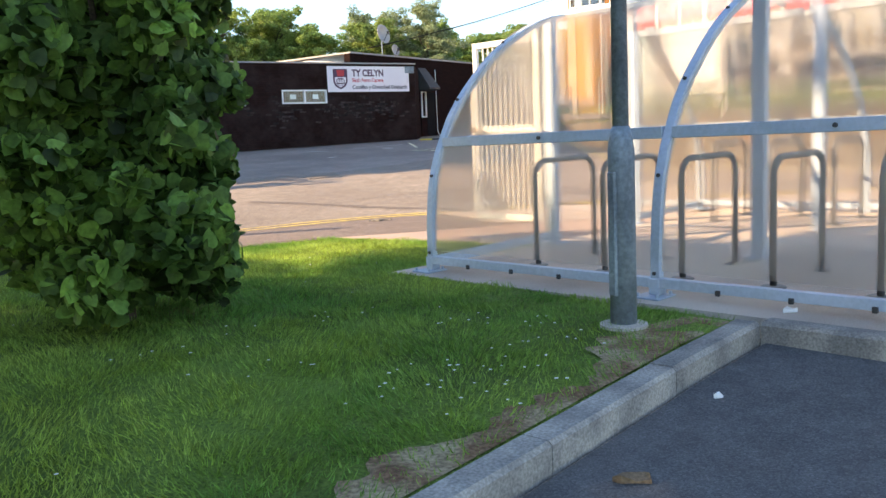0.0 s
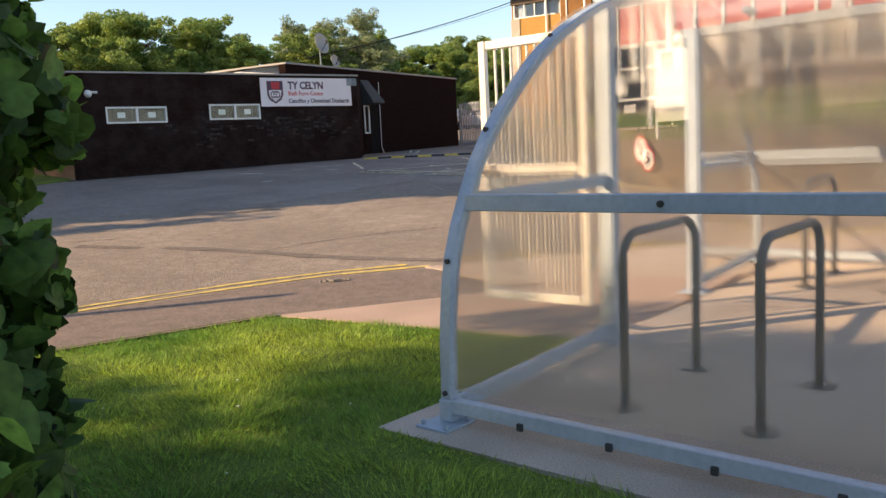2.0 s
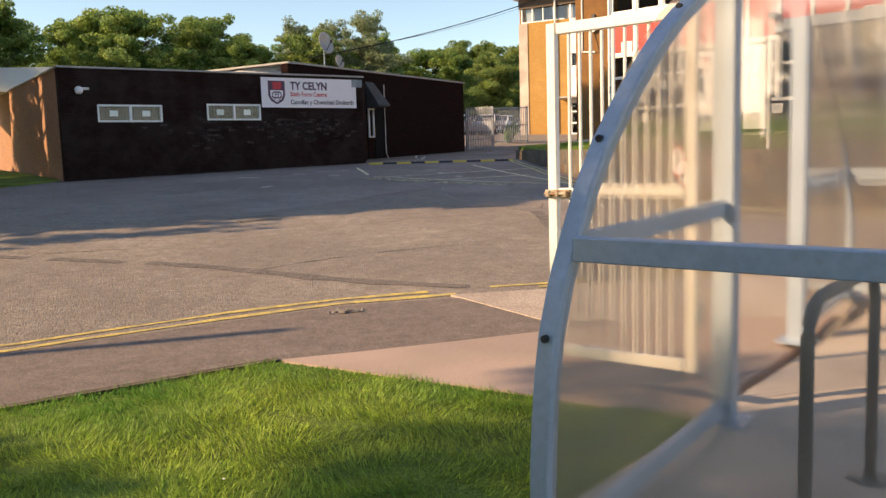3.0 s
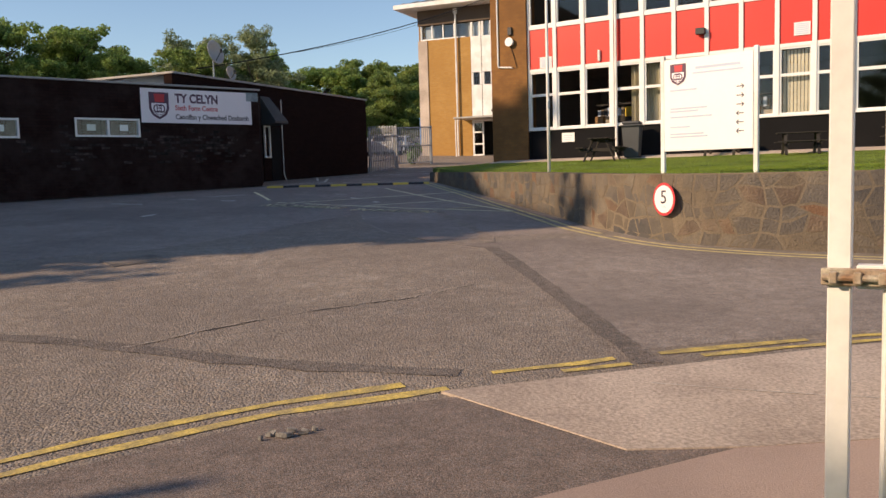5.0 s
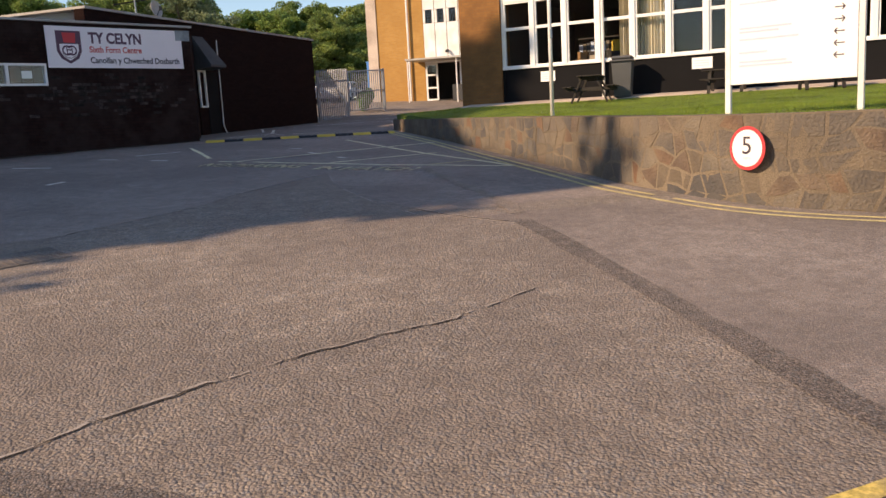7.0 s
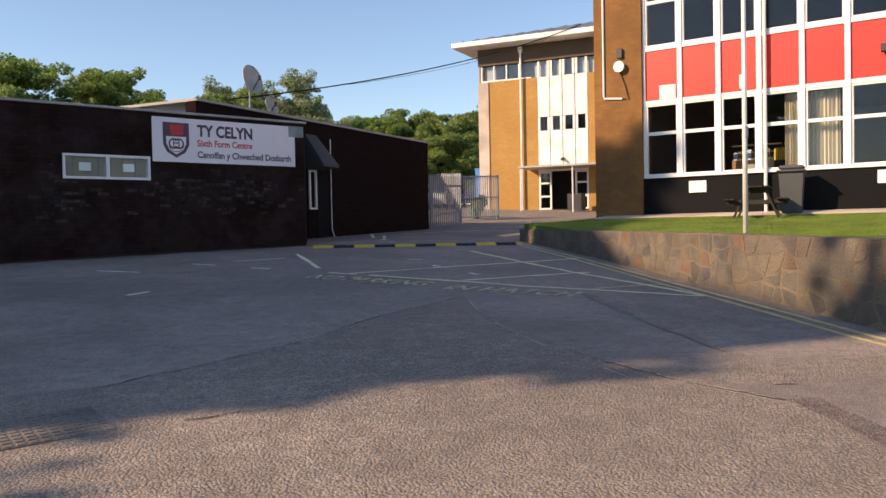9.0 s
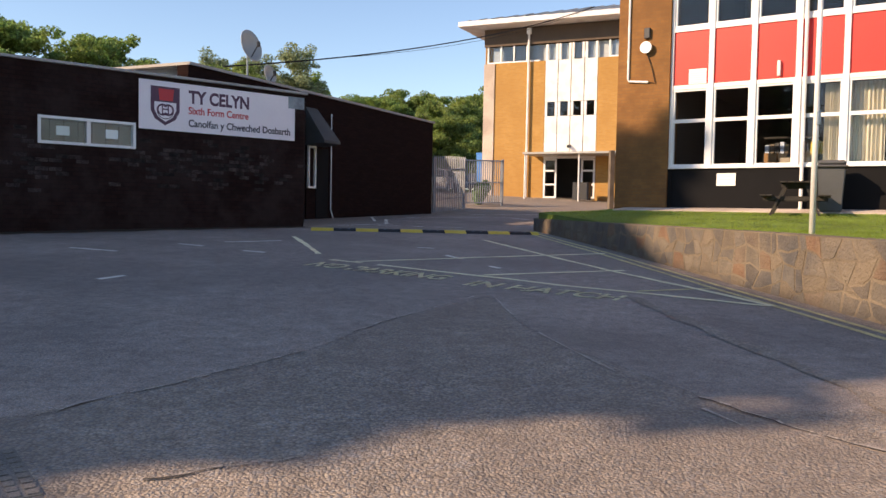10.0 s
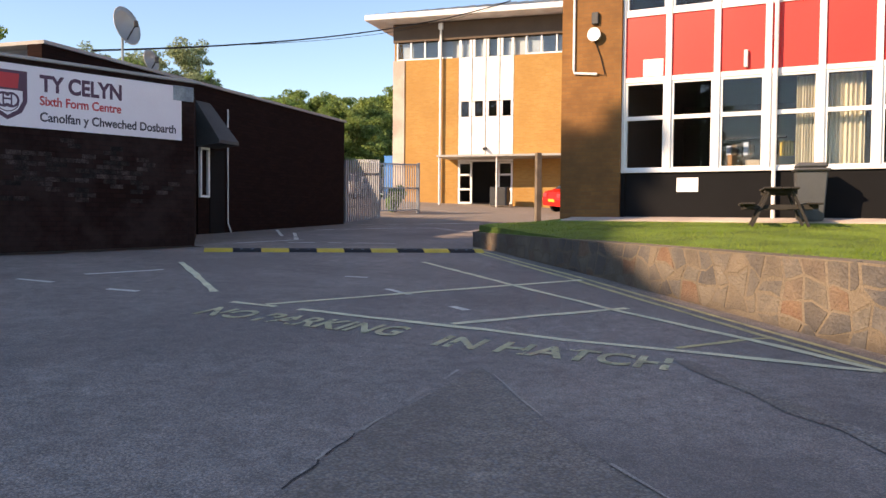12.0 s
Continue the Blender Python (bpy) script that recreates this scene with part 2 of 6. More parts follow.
alu = material("painted_frame", (0.42, 0.50, 0.60), 0.45, 0.15, vary=0.08, scale=20, fine=40, second=(0.35, 0.43, 0.52), depth=0.001)
hoop_mat = material("hoop_steel", (0.23, 0.225, 0.215), 0.5, 0.5, vary=0.2, scale=30, depth=0.001)
white_paint = material("white_paint", (0.84, 0.83, 0.81), 0.5, vary=0.05, scale=14, fine=30, second=(0.70, 0.68, 0.64), depth=0.001)
white_frame = material("white_window_frame", (0.82, 0.82, 0.81), 0.4, vary=0.03, scale=10, depth=0.001)
red_panel = material("red_panel", (0.74, 0.035, 0.022), 0.45, vary=0.05, scale=5, fine=20, second=(0.66, 0.03, 0.02), depth=0.001)
black_render = material("black_plinth", (0.010, 0.010, 0.011), 0.85, spec=0.3, vary=0.2, scale=6)
black_brick = brickwork("black_painted_brick", (0.028, 0.0138, 0.012), (0.018, 0.0093, 0.0083), (0.012, 0.008, 0.0075), BDIR, 0.9, spec=0.12)
black_brick_b = brickwork("black_painted_brick_entrance", (0.025, 0.0125, 0.011), (0.016, 0.0085, 0.0078), (0.011, 0.007, 0.0066), WDIR, 0.9, spec=0.12)
orange_brick = brickwork("orange_brick", (0.42, 0.21, 0.12), (0.33, 0.155, 0.09), (0.30, 0.25, 0.2), (-BDIR[1], BDIR[0]))
buff_brick = brickwork("buff_brick", (0.50, 0.28, 0.085), (0.41, 0.215, 0.06), (0.38, 0.27, 0.14), GDIR, bump=0.3)
pier_brick = brickwork("brown_brick", (0.30, 0.14, 0.045), (0.235, 0.105, 0.036), (0.20, 0.12, 0.06), FDIR, bump=0.35)
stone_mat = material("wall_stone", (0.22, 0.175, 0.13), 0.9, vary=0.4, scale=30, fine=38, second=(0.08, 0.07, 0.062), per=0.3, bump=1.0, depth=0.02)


def tint_by_piece(m, colours):
    """Mixes in a colour of its own for each piece."""
    n, ln = m.node_tree.nodes, m.node_tree.links
    info, geo, add, fr, ramp, mix = (n.new("ShaderNode" + k) for k in ("ObjectInfo", "NewGeometry", "Math", "Math", "ValToRGB", "Mix"))
    ln.new(info.outputs["Random"], add.inputs[0])
    ln.new(geo.outputs["Random Per Island"], add.inputs[1])
    fr.operation = "FRACT"
    ln.new(add.outputs[0], fr.inputs[0])
    ramp.color_ramp.interpolation = "CONSTANT"
    while len(ramp.color_ramp.elements) < len(colours):
        ramp.color_ramp.elements.new(0.5)
    for k, (e, c) in enumerate(zip(ramp.color_ramp.elements, colours)):
        e.position, e.color = k / len(colours), (*c, 1)
    ln.new(fr.outputs[0], ramp.inputs[0])
    mix.data_type = "RGBA"
    mix.inputs[0].default_value = 0.72
    bs = n["Principled BSDF"]
    ln.new(bs.inputs["Base Color"].links[0].from_socket, mix.inputs[6])
    ln.new(ramp.outputs[0], mix.inputs[7])
    ln.new(mix.outputs[2], bs.inputs["Base Color"])


tint_by_piece(stone_mat, ((0.12, 0.115, 0.112), (0.175, 0.138, 0.10), (0.082, 0.082, 0.086), (0.215, 0.168, 0.118), (0.135, 0.126, 0.117), (0.10, 0.098, 0.10), (0.20, 0.10, 0.055), (0.155, 0.136, 0.114), (0.15, 0.098, 0.07), (0.17, 0.148, 0.12)))


def smeared(m, colour, scale=0.7, most=0.8):
    """Mortar smeared over the face in broad patches."""
    n, ln = m.node_tree.nodes, m.node_tree.links
    bs = n["Principled BSDF"]
    geo, no, mr, mix = n.new("ShaderNodeNewGeometry"), n.new("ShaderNodeTexNoise"), n.new("ShaderNodeMapRange"), n.new("ShaderNodeMix")
    no.inputs["Scale"].default_value, no.inputs["Detail"].default_value, no.inputs["Roughness"].default_value = scale, 8, 0.65
    ln.new(geo.outputs["Position"], no.inputs["Vector"])
    mr.inputs[1].default_value, mr.inputs[2].default_value, mr.inputs[4].default_value = 0.40, 0.60, most
    ln.new(no.outputs[0], mr.inputs[0])
    mix.data_type = "RGBA"
    ln.new(mr.outputs[0], mix.inputs[0])
    ln.new(bs.inputs["Base Color"].links[0].from_socket, mix.inputs[6])
    mix.inputs[7].default_value = (*colour, 1)
    ln.new(mix.outputs[2], bs.inputs["Base Color"])


smeared(asphalt, (0.19, 0.152, 0.128), 0.45, 0.42)
smeared(asphalt, (0.18, 0.146, 0.12), 2.6, 0.32)
smeared(asphalt_fine, (0.15, 0.125, 0.112), 0.4, 0.5)
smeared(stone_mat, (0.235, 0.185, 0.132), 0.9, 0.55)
smeared(stone_mat, (0.07, 0.064, 0.06), 1.6, 0.4)
smeared(black_brick, (0.050, 0.037, 0.035), 1.5, 0.45)
smeared(pier_brick, (0.15, 0.072, 0.028), 1.1, 0.6)
smeared(buff_brick, (0.36, 0.185, 0.055), 0.5, 0.55)
mortar_mat = material("wall_mortar", (0.205, 0.164, 0.12), 0.95, vary=0.3, scale=7, fine=80)
roof_metal = material("roof_metal", (0.42, 0.41, 0.38), 0.5, 0.3, vary=0.12, scale=6)
fascia_brown = material("fascia_brown", (0.12, 0.085, 0.06), 0.7, vary=0.15)
yellow_paint = material("yellow_road_paint", (0.66, 0.49, 0.14), 0.8, vary=0.35, scale=60, fine=60, second=(0.40, 0.31, 0.14), per=0.1)
pale_yellow = material("pale_yellow_paint", (0.74, 0.62, 0.30), 0.8, vary=0.25, scale=40, fine=60, second=(0.55, 0.46, 0.24))
hatch_paint = material("faded_hatch_paint", (0.88, 0.80, 0.52), 0.85, vary=0.15, scale=40, fine=50, second=(0.72, 0.65, 0.43))
white_line = material("worn_white_paint", (0.84, 0.80, 0.69), 0.85, vary=0.2, scale=40, fine=50, second=(0.66, 0.63, 0.54))
litter_mat = material("leaf_litter", (0.085, 0.048, 0.034), 0.95, vary=0.5, scale=50, fine=60, second=(0.05, 0.045, 0.03), bump=0.9, depth=0.02)
crack_mat = material("crack_dirt", (0.075, 0.063, 0.056), 0.95, vary=0.3, scale=30)
rubber = material("black_rubber", (0.02, 0.02, 0.021), 0.7, vary=0.2, scale=20)
bump_yellow = material("yellow_module", (0.72, 0.50, 0.05), 0.6, vary=0.15, scale=30)
banner_mat = material("banner_vinyl", (0.90, 0.86, 0.90), 0.55, vary=0.05, scale=3, second=(0.80, 0.75, 0.81), depth=0.001)
sign_white = material("sign_white", (0.86, 0.86, 0.85), 0.45, vary=0.03, scale=4, depth=0.001)
ink_dark = material("ink_dark", (0.05, 0.04, 0.06), 0.6, vary=0.05, depth=0.001)
ink_purple = material("ink_purple", (0.11, 0.05, 0.09), 0.6, vary=0.05, depth=0.001)
ink_red = material("ink_red", (0.62, 0.05, 0.06), 0.6, vary=0.05, depth=0.001)
ink_grey = material("ink_grey", (0.50, 0.57, 0.70), 0.6, vary=0.05, depth=0.001)
dark_plastic = material("dark_plastic", (0.035, 0.036, 0.038), 0.55, vary=0.15, scale=12)
bin_plastic = material("grey_bin_plastic", (0.085, 0.088, 0.09), 0.5, vary=0.15, scale=12)
bank_blade = leaf_material("dry_grass_blades", (0.19, 0.29, 0.03), (0.27, 0.36, 0.055), 0.25)
dark_wood = material("dark_stained_wood", (0.045, 0.04, 0.036), 0.75, vary=0.3, scale=30, fine=50)
post_wood = material("weathered_post", (0.20, 0.16, 0.12), 0.85, vary=0.3, scale=20)
# near-black for walls and floors alike: the rooms' dimness is in the colour
interior_mat = material("dimmed_room_wall", (0.07, 0.065, 0.06), 0.9, vary=0.1)
curtain_mat = material("cream_curtain", (0.62, 0.57, 0.44), 0.9, vary=0.12, scale=20)
felt_roof = material("roof_felt", (0.10, 0.10, 0.10), 0.9, vary=0.2)
edge_trim = material("roof_edge_trim", (0.42, 0.40, 0.38), 0.6, vary=0.15)
pane_glass = glass("window_glass")
sheet = clear_sheet("clear_roof_sheet", 0.62, 0.09, 0.24)
end_clear = clear_sheet("clear_end_sheet", 0.15, 0.11, 0.24)
car_grey = material("car_paint_silver", (0.45, 0.47, 0.5), 0.3, 0.5, vary=0.02)
car_white = material("car_paint_white", (0.75, 0.76, 0.78), 0.3, vary=0.02)
car_dark = material("car_paint_dark", (0.04, 0.05, 0.07), 0.25, vary=0.02)
car_red = material("car_paint_red", (0.62, 0.02, 0.015), 0.25, vary=0.02)
blue_paint = material("blue_container_paint", (0.03, 0.22, 0.62), 0.5, vary=0.1)


# ---- building blocks ----
GY = (-300, -30, 0, 4.5, 7, 10.5, 12.3, 15, 18.2, 23.5, 27, 31, 42, 57, 75, 110, 900)
GZ = (-6.0, -0.6, 0.05, 0.30, 0.30, 0.22, 0.29, 0.43, 0.67, 0.93, 1.14, 1.33, 1.70, 2.70, 3.3, 4.2, 9.0)


def level(y):
    return float(np.interp(y, GY, GZ))


def part(name, bm, mat, parent=None, label="", smooth=False):
    me = bpy.data.meshes.new(name)
    bmesh.ops.recalc_face_normals(bm, faces=bm.faces)
    bm.to_mesh(me)
    bm.free()
    me.materials.append(mat)
    if smooth:
        for p in me.polygons:
            p.use_smooth = True
    ob = new(name, me)
    ob.parent = parent
    if label:
        ob["label"] = label
    return ob


def arrays(name, verts, faces, mat, parent=None, label=""):
    me = bpy.data.meshes.new(name)
    me.from_pydata(verts, [], faces)
    me.materials.append(mat)
    ob = new(name, me)
    ob.parent = parent
    if label:
        ob["label"] = label
    return ob


def thing(name, label, category, m=None, group="", kind=""):
    ob = new(name)
    ob.empty_display_size = 0.2
    if m is not None:
        ob.matrix_world = m
    return tagged(ob, label, category, group, kind)


def block(bm, a, b, bevel=0.0, m=None):
    """A box from corner a to corner b, with its edges eased."""
    g = bmesh.ops.create_cube(bm, size=1.0)
    c = [(a[i] + b[i]) / 2 for i in range(3)]
    s = [abs(b[i] - a[i]) for i in range(3)]
    bmesh.ops.transform(bm, matrix=Matrix.LocRotScale(c, None, s), verts=g["verts"])
    vs = g["verts"]
    if bevel:
        es = list({e for v in vs for e in v.link_edges})
        r = bmesh.ops.bevel(bm, geom=es, offset=bevel, segments=1, affect="EDGES")
        vs = list({v for f in r["faces"] for v in f.verts} | {v for v in vs if v.is_valid})
    if m is not None:
        bmesh.ops.transform(bm, matrix=m, verts=vs)
    return vs


def beam(bm, p, q, w, h, up=(0, 0, 1)):
    """A bar of w by h from p to q."""
    p, q = Vector(p), Vector(q)
    d = (q - p)
    x = d.normalized()
    z = Vector(up)
    if abs(x.dot(z)) > 0.98:
        z = Vector((0, 1, 0))
    y = z.cross(x).normalized()
    z = x.cross(y)
    m = Matrix((x, y, z)).transposed().to_4x4()
    m.translation = (p + q) / 2
    g = bmesh.ops.create_cube(bm, size=1.0)
    bmesh.ops.transform(bm, matrix=m @ Matrix.Diagonal((d.length, w, h, 1)), verts=g["verts"])


def tube(bm, pts, r, seg=10, radii=None):
    """A round tube along points, with closed ends."""
    pts = [Vector(p) for p in pts]
    rings = []
    for i, p in enumerate(pts):
        d = (pts[min(i + 1, len(pts) - 1)] - pts[max(i - 1, 0)]).normalized()
        ref = Vector((0, 0, 1)) if abs(d.z) < 0.9 else Vector((1, 0, 0))
        x = d.cross(ref).normalized()
        y = d.cross(x)
        rr = radii[i] if radii else r
        rings.append([bm.verts.new(p + (x * math.cos(2 * math.pi * k / seg) + y * math.sin(2 * math.pi * k / seg)) * rr) for k in range(seg)])
    for a, b in zip(rings, rings[1:]):
        for k in range(seg):
            bm.faces.new((a[k], a[(k + 1) % seg], b[(k + 1) % seg], b[k]))
    bm.faces.new(rings[0])
    bm.faces.new(rings[-1])


def prism(bm, pts, z0, z1):
    """A plan outline raised from z0 to z1; either may be a function of x and y."""
    f0 = z0 if callable(z0) else (lambda x, y: z0)
    f1 = z1 if callable(z1) else (lambda x, y: z1)
    lo = [bm.verts.new((x, y, f0(x, y))) for x, y in pts]
    hi = [bm.verts.new((x, y, f1(x, y))) for x, y in pts]
    bm.faces.new(lo[::-1])
    bm.faces.new(hi)
    for i in range(len(pts)):
        j = (i + 1) % len(pts)
        bm.faces.new((lo[i], lo[j], hi[j], hi[i]))


def inside(x, y, poly):
    r = False
    for (x1, y1), (x2, y2) in zip(poly, poly[1:] + poly[:1]):
        if (y1 > y) != (y2 > y) and x < (x2 - x1) * (y - y1) / (y2 - y1) + x1:
            r = not r
    return r


def draped(name, poly, lift, mat, step=0.5, skirt=0.25, base=None, rough=0.0):
    """A piece of ground with this outline that follows the slope, with a skirt at its rim."""
    base = base or (lambda x, y: level(y))
    bm = bmesh.new()
    vs = [bm.verts.new((x, y, 0)) for x, y in poly]
    bm.faces.new(vs)
    xs, ys = [p[0] for p in poly], [p[1] for p in poly]
    for axis, lo, hi in ((0, min(xs), max(xs)), (1, min(ys), max(ys))):
        c = math.ceil(lo / step) * step
        while c < hi:
            co, no = [0, 0, 0], [0, 0, 0]
            co[axis], no[axis] = c, 1
            bmesh.ops.bisect_plane(bm, geom=bm.verts[:] + bm.edges[:] + bm.faces[:], plane_co=co, plane_no=no)
            c += step
    rim = [e for e in bm.edges if e.is_boundary]
    g = bmesh.ops.extrude_edge_only(bm, edges=rim)
    low = {v for v in g["geom"] if isinstance(v, bmesh.types.BMVert)}
    for v in bm.verts:
        z = base(v.co.x, v.co.y) + lift
        v.co.z = z - skirt if v in low else z + (noise.noise(Vector((v.co.x * 1.3, v.co.y * 1.3, 3.0))) * rough if rough else 0)
    return part(name, bm, mat)


def frame_axes(origin, along, normal):
    """A local frame: x along a wall, y out of it, z up."""
    a, n = Vector(along).normalized(), Vector(normal).normalized()
    m = Matrix((a, n, Vector((0, 0, 1)))).transposed().to_4x4()
    m.translation = Vector(origin)
    return m


def lettering(text, size, mat, m, parent, name="lettering", bold=0.0, width=None, label=""):
    """Flat letters on a surface: x along the line, y up, z out of the surface."""
    cu = bpy.data.curves.new("letters", "FONT")
    cu.body, cu.size, cu.extrude, cu.offset = text, size, 0.001, bold
    tmp = bpy.data.objects.new("letters", cu)
    scene.collection.objects.link(tmp)
    me = bpy.data.meshes.new_from_object(tmp.evaluated_get(bpy.context.evaluated_depsgraph_get()))
    bpy.data.objects.remove(tmp)
    bpy.data.curves.remove(cu)
    if width:
        ex = [v.co.x for v in me.vertices]
        k = width / (max(ex) - min(ex))
        for v in me.vertices:
            v.co.x = (v.co.x - min(ex)) * k
    me.transform(m)
    me.materials.clear()
    me.materials.append(mat)
    ob = new(name, me)
    ob.parent = parent
    if label:
        ob["label"] = label
    return ob


# ---- ground ----
def road_level(x, y):
    return level(y) - float(np.interp(y, (9.0, 10.6), (0.11, 0.0)))


def wall_line():
    return [(4.5, 32.2), (4.42, 29.0), (4.36, 26.0), (4.32, 23.2), (4.22, 20.6), (4.15, 19.0), (4.40, 17.6), (5.0, 16.75), (6.3, 15.85), (8.6, 14.9), (14.0, 13.3), (24.0, 11.5)]


def smooth_line(pts, step=0.25):
    """Points along a smooth curve through these."""
    out = []
    for i in range(len(pts) - 1):
        p0, p1, p2, p3 = (Vector(pts[max(0, min(len(pts) - 1, i + k))]) for k in (-1, 0, 1, 2))
        n = max(2, int((p2 - p1).length / step))
        for k in range(n):
            t = k / n
            out.append(0.5 * ((2 * p1) + (p2 - p0) * t + (2 * p0 - 5 * p1 + 4 * p2 - p3) * t * t + (3 * p1 - p0 - 3 * p2 + p3) * t ** 3))
    out.append(Vector(pts[-1]))
    return [(p[0], p[1]) for p in out]


def wall_top(y):
    return float(np.interp(y, (11, 17, 23, 32.3), (1.45, 1.50, 1.58, 1.65)))


def build_ground():
    xs = [-400, -120, -60, -30, -20, -15, -12, -9, -6, -4, -2, 0, 2, 4, 6, 9, 14, 22, 40, 80, 150, 400]
    ys = sorted({*[y for y in GY], *np.arange(-4, 60, 1.0).tolist(), 9.0, 10.6, -60, -15, 65, 90, 150, 250, 500})
    verts = [(x, y, road_level(x, y)) for y in ys for x in xs]
    nx = len(xs)
    faces = [(j * nx + i, j * nx + i + 1, (j + 1) * nx + i + 1, (j + 1) * nx + i) for j in range(len(ys) - 1) for i in range(nx - 1)]
    tagged(arrays("ground", verts, faces, asphalt), "coarse brown-grey asphalt school road rising gently", "road", kind="structure")


build_ground()
KDIR, KCORNER = Vector((0.68, 0.733)), Vector((1.5, 4.86))
LAWN = [(-1.23, 10.28), (1.0, 8.5), (-0.45, 7.11), (1.41, 4.96), (-4.7, -1.63), (-14, -1.63), (-14, 2.4), (-2.54, 9.47)]
lawn = tagged(draped("lawn", LAWN, 0.0, turf, 0.4, 0.3, rough=0.015), "short mown green lawn with daisies beside the kerb", "lawn", kind="structure")
tagged(draped("car_park", [(1.52, 4.84), (-5.1, -2.3), (-6, -14), (16, -14), (16, -6), (7.72, -1.68)], 0.018, carpark_mat, 1.0, 0.02, base=road_level), "dark grey asphalt car park beside the kerb", "car park", kind="structure")
UDIR, NDIR = Vector((0.69, -0.724)), Vector((0.724, 0.69))
SC = Vector((-0.45, 7.11))
SLAB = [tuple(SC), tuple(SC + UDIR * 9), tuple(SC + UDIR * 9 + NDIR * 5.9), tuple(SC + NDIR * 5.9)]
tagged(draped("cycle_shelter_slab", SLAB, 0.0, concrete, 1.0, 0.4, base=lambda x, y: 0.30), "grey-brown concrete base slab of the cycle shelter", "slab", kind="structure")
tagged(draped("pavement", [(-14, 2.45), (-2.54, 9.5), (-1.2, 10.3), (1.4, 10.85), (3.2, 11.3), (3.2, 12.1), (0.23, 12.06), (-0.85, 11.95), (-2.15, 11.37), (-3.23, 10.91), (-6.5, 9.15), (-14, 4.85)], 0.008, tarmac, 1.0, 0.06), "brown-grey tarmac pavement beside the lawn", "pavement", kind="structure")
tagged(draped("path", [(-1.22, 10.29), (0.95, 8.5), (3.4, 11.2), (1.4, 10.9)], 0.012, path_mat, 0.6, 0.06), "pinkish concrete path between lawn and gate", "path", kind="structure")
tagged(draped("concrete_apron", [(0.14, 12.17), (0.78, 11.0), (1.4, 10.86), (3.5, 10.6), (9, 9.9), (9, 12.3), (3.0, 12.36)], 0.016, apron_mat, 1.0, 0.08), "pale brushed concrete apron before the gate", "apron", kind="structure")
SMOOTH = [(1.72, 12.75), (1.95, 15.4), (2.05, 17.5), (1.5, 18.3), (1.0, 20.4), (0.95, 21.3), (1.09, 22.8), (0.0, 21.6), (-0.85, 20.3), (-2.2, 18.95), (-5.0, 18.2), (-9.5, 20), (-9.5, 27.0), (-7.8, 28.1),
          (-0.6, 32.35), (0.5, 34.5), (3.9, 40.5), (9.0, 42), (6.8, 34.0), (4.42, 32.3), (4.34, 29), (4.28, 26), (4.24, 23.2), (4.14, 20.6), (4.07, 19.0), (4.32, 17.5), (4.92, 16.62), (6.22, 15.7), (9.0, 14.6), (9.0, 12.8)]
tagged(draped("smooth_road", SMOOTH, 0.002, asphalt_fine, 1.0, 0.004), "smoother dark grey asphalt resurfaced beside the stone wall", "road", kind="structure")
tagged(draped("side_lawn", [(-9.2, 26.6), (-8.7, 27.9), (-14, 36.5), (-40, 36), (-40, 20), (-13, 24)], 0.05, turf, 1.5, 0.1), "grass strip beside the dark brick block", "lawn", kind="structure")
tagged(draped("far_verge", [(-60, 96), (60, 96), (60, 130), (-60, 130)], 0.3, turf, 8, 0.5), "grassy bank beyond the far car park", "grass bank", kind="structure")


def stripe(name, pts, width, mat, lift=0.005, dash=(), ragged=0.0, label="", smooth=True):
    """Paint on the ground, along a line; its edges and gaps worn."""
    line = smooth_line(pts, 0.3) if smooth else pts
    rng = random.Random(len(pts) + int(abs(pts[0][0]) * 100))
    dense = []
    for a, b in zip(line, line[1:]):
        a, b = Vector(a), Vector(b)
        k = max(1, int((b - a).length / 0.25))
        dense += [a.lerp(b, i / k) for i in range(k)]
    dense.append(Vector(line[-1]))
    verts, faces = [], []
    for i, p in enumerate(dense):
        d = (dense[min(i + 1, len(dense) - 1)] - dense[max(i - 1, 0)]).normalized()
        s = Vector((-d.y, d.x)) * width / 2
        for q in (p + s * (1 + rng.uniform(-ragged, ragged)), p - s * (1 + rng.uniform(-ragged, ragged))):
            verts.append((q.x, q.y, max(level(q.y), road_level(q.x, q.y)) + lift if q.y < 12.4 else level(q.y) + lift))
        if i and not (dash and rng.random() < dash[0]):
            faces.append((2 * i - 2, 2 * i - 1, 2 * i + 1, 2 * i))
    return tagged(arrays(name, verts, faces, mat), label, "road marking", kind="structure")


stripe("trench_patch", [(1.62, 12.4), (1.80, 13.9), (1.95, 15.4), (2.10, 17.7)], 0.19, asphalt_dark, 0.004, ragged=0.2, label="dark asphalt strip over an old trench")
seam_mat = material("dusty_seam", (0.48, 0.41, 0.35), 0.9, vary=0.3, scale=30)
stripe("road_seam", [(0.0, 21.6), (1.09, 22.96)], 0.016, seam_mat, 0.006, (0.45,), 0.9, "pale dusty seam in the asphalt", smooth=False)
stripe("road_seam", [(1.09, 22.58), (0.97, 21.29), (1.0, 20.45), (1.08, 19.55), (1.27, 18.4)], 0.015, seam_mat, 0.006, (0.5,), 0.9, "pale dusty seam in the asphalt")
stripe("road_seam", [(2.55, 22.65), (2.45, 21.0), (2.4, 19.4), (2.2, 18.0)], 0.13, asphalt, 0.008, (0.1,), 0.7, "pale dusty seam in the asphalt")
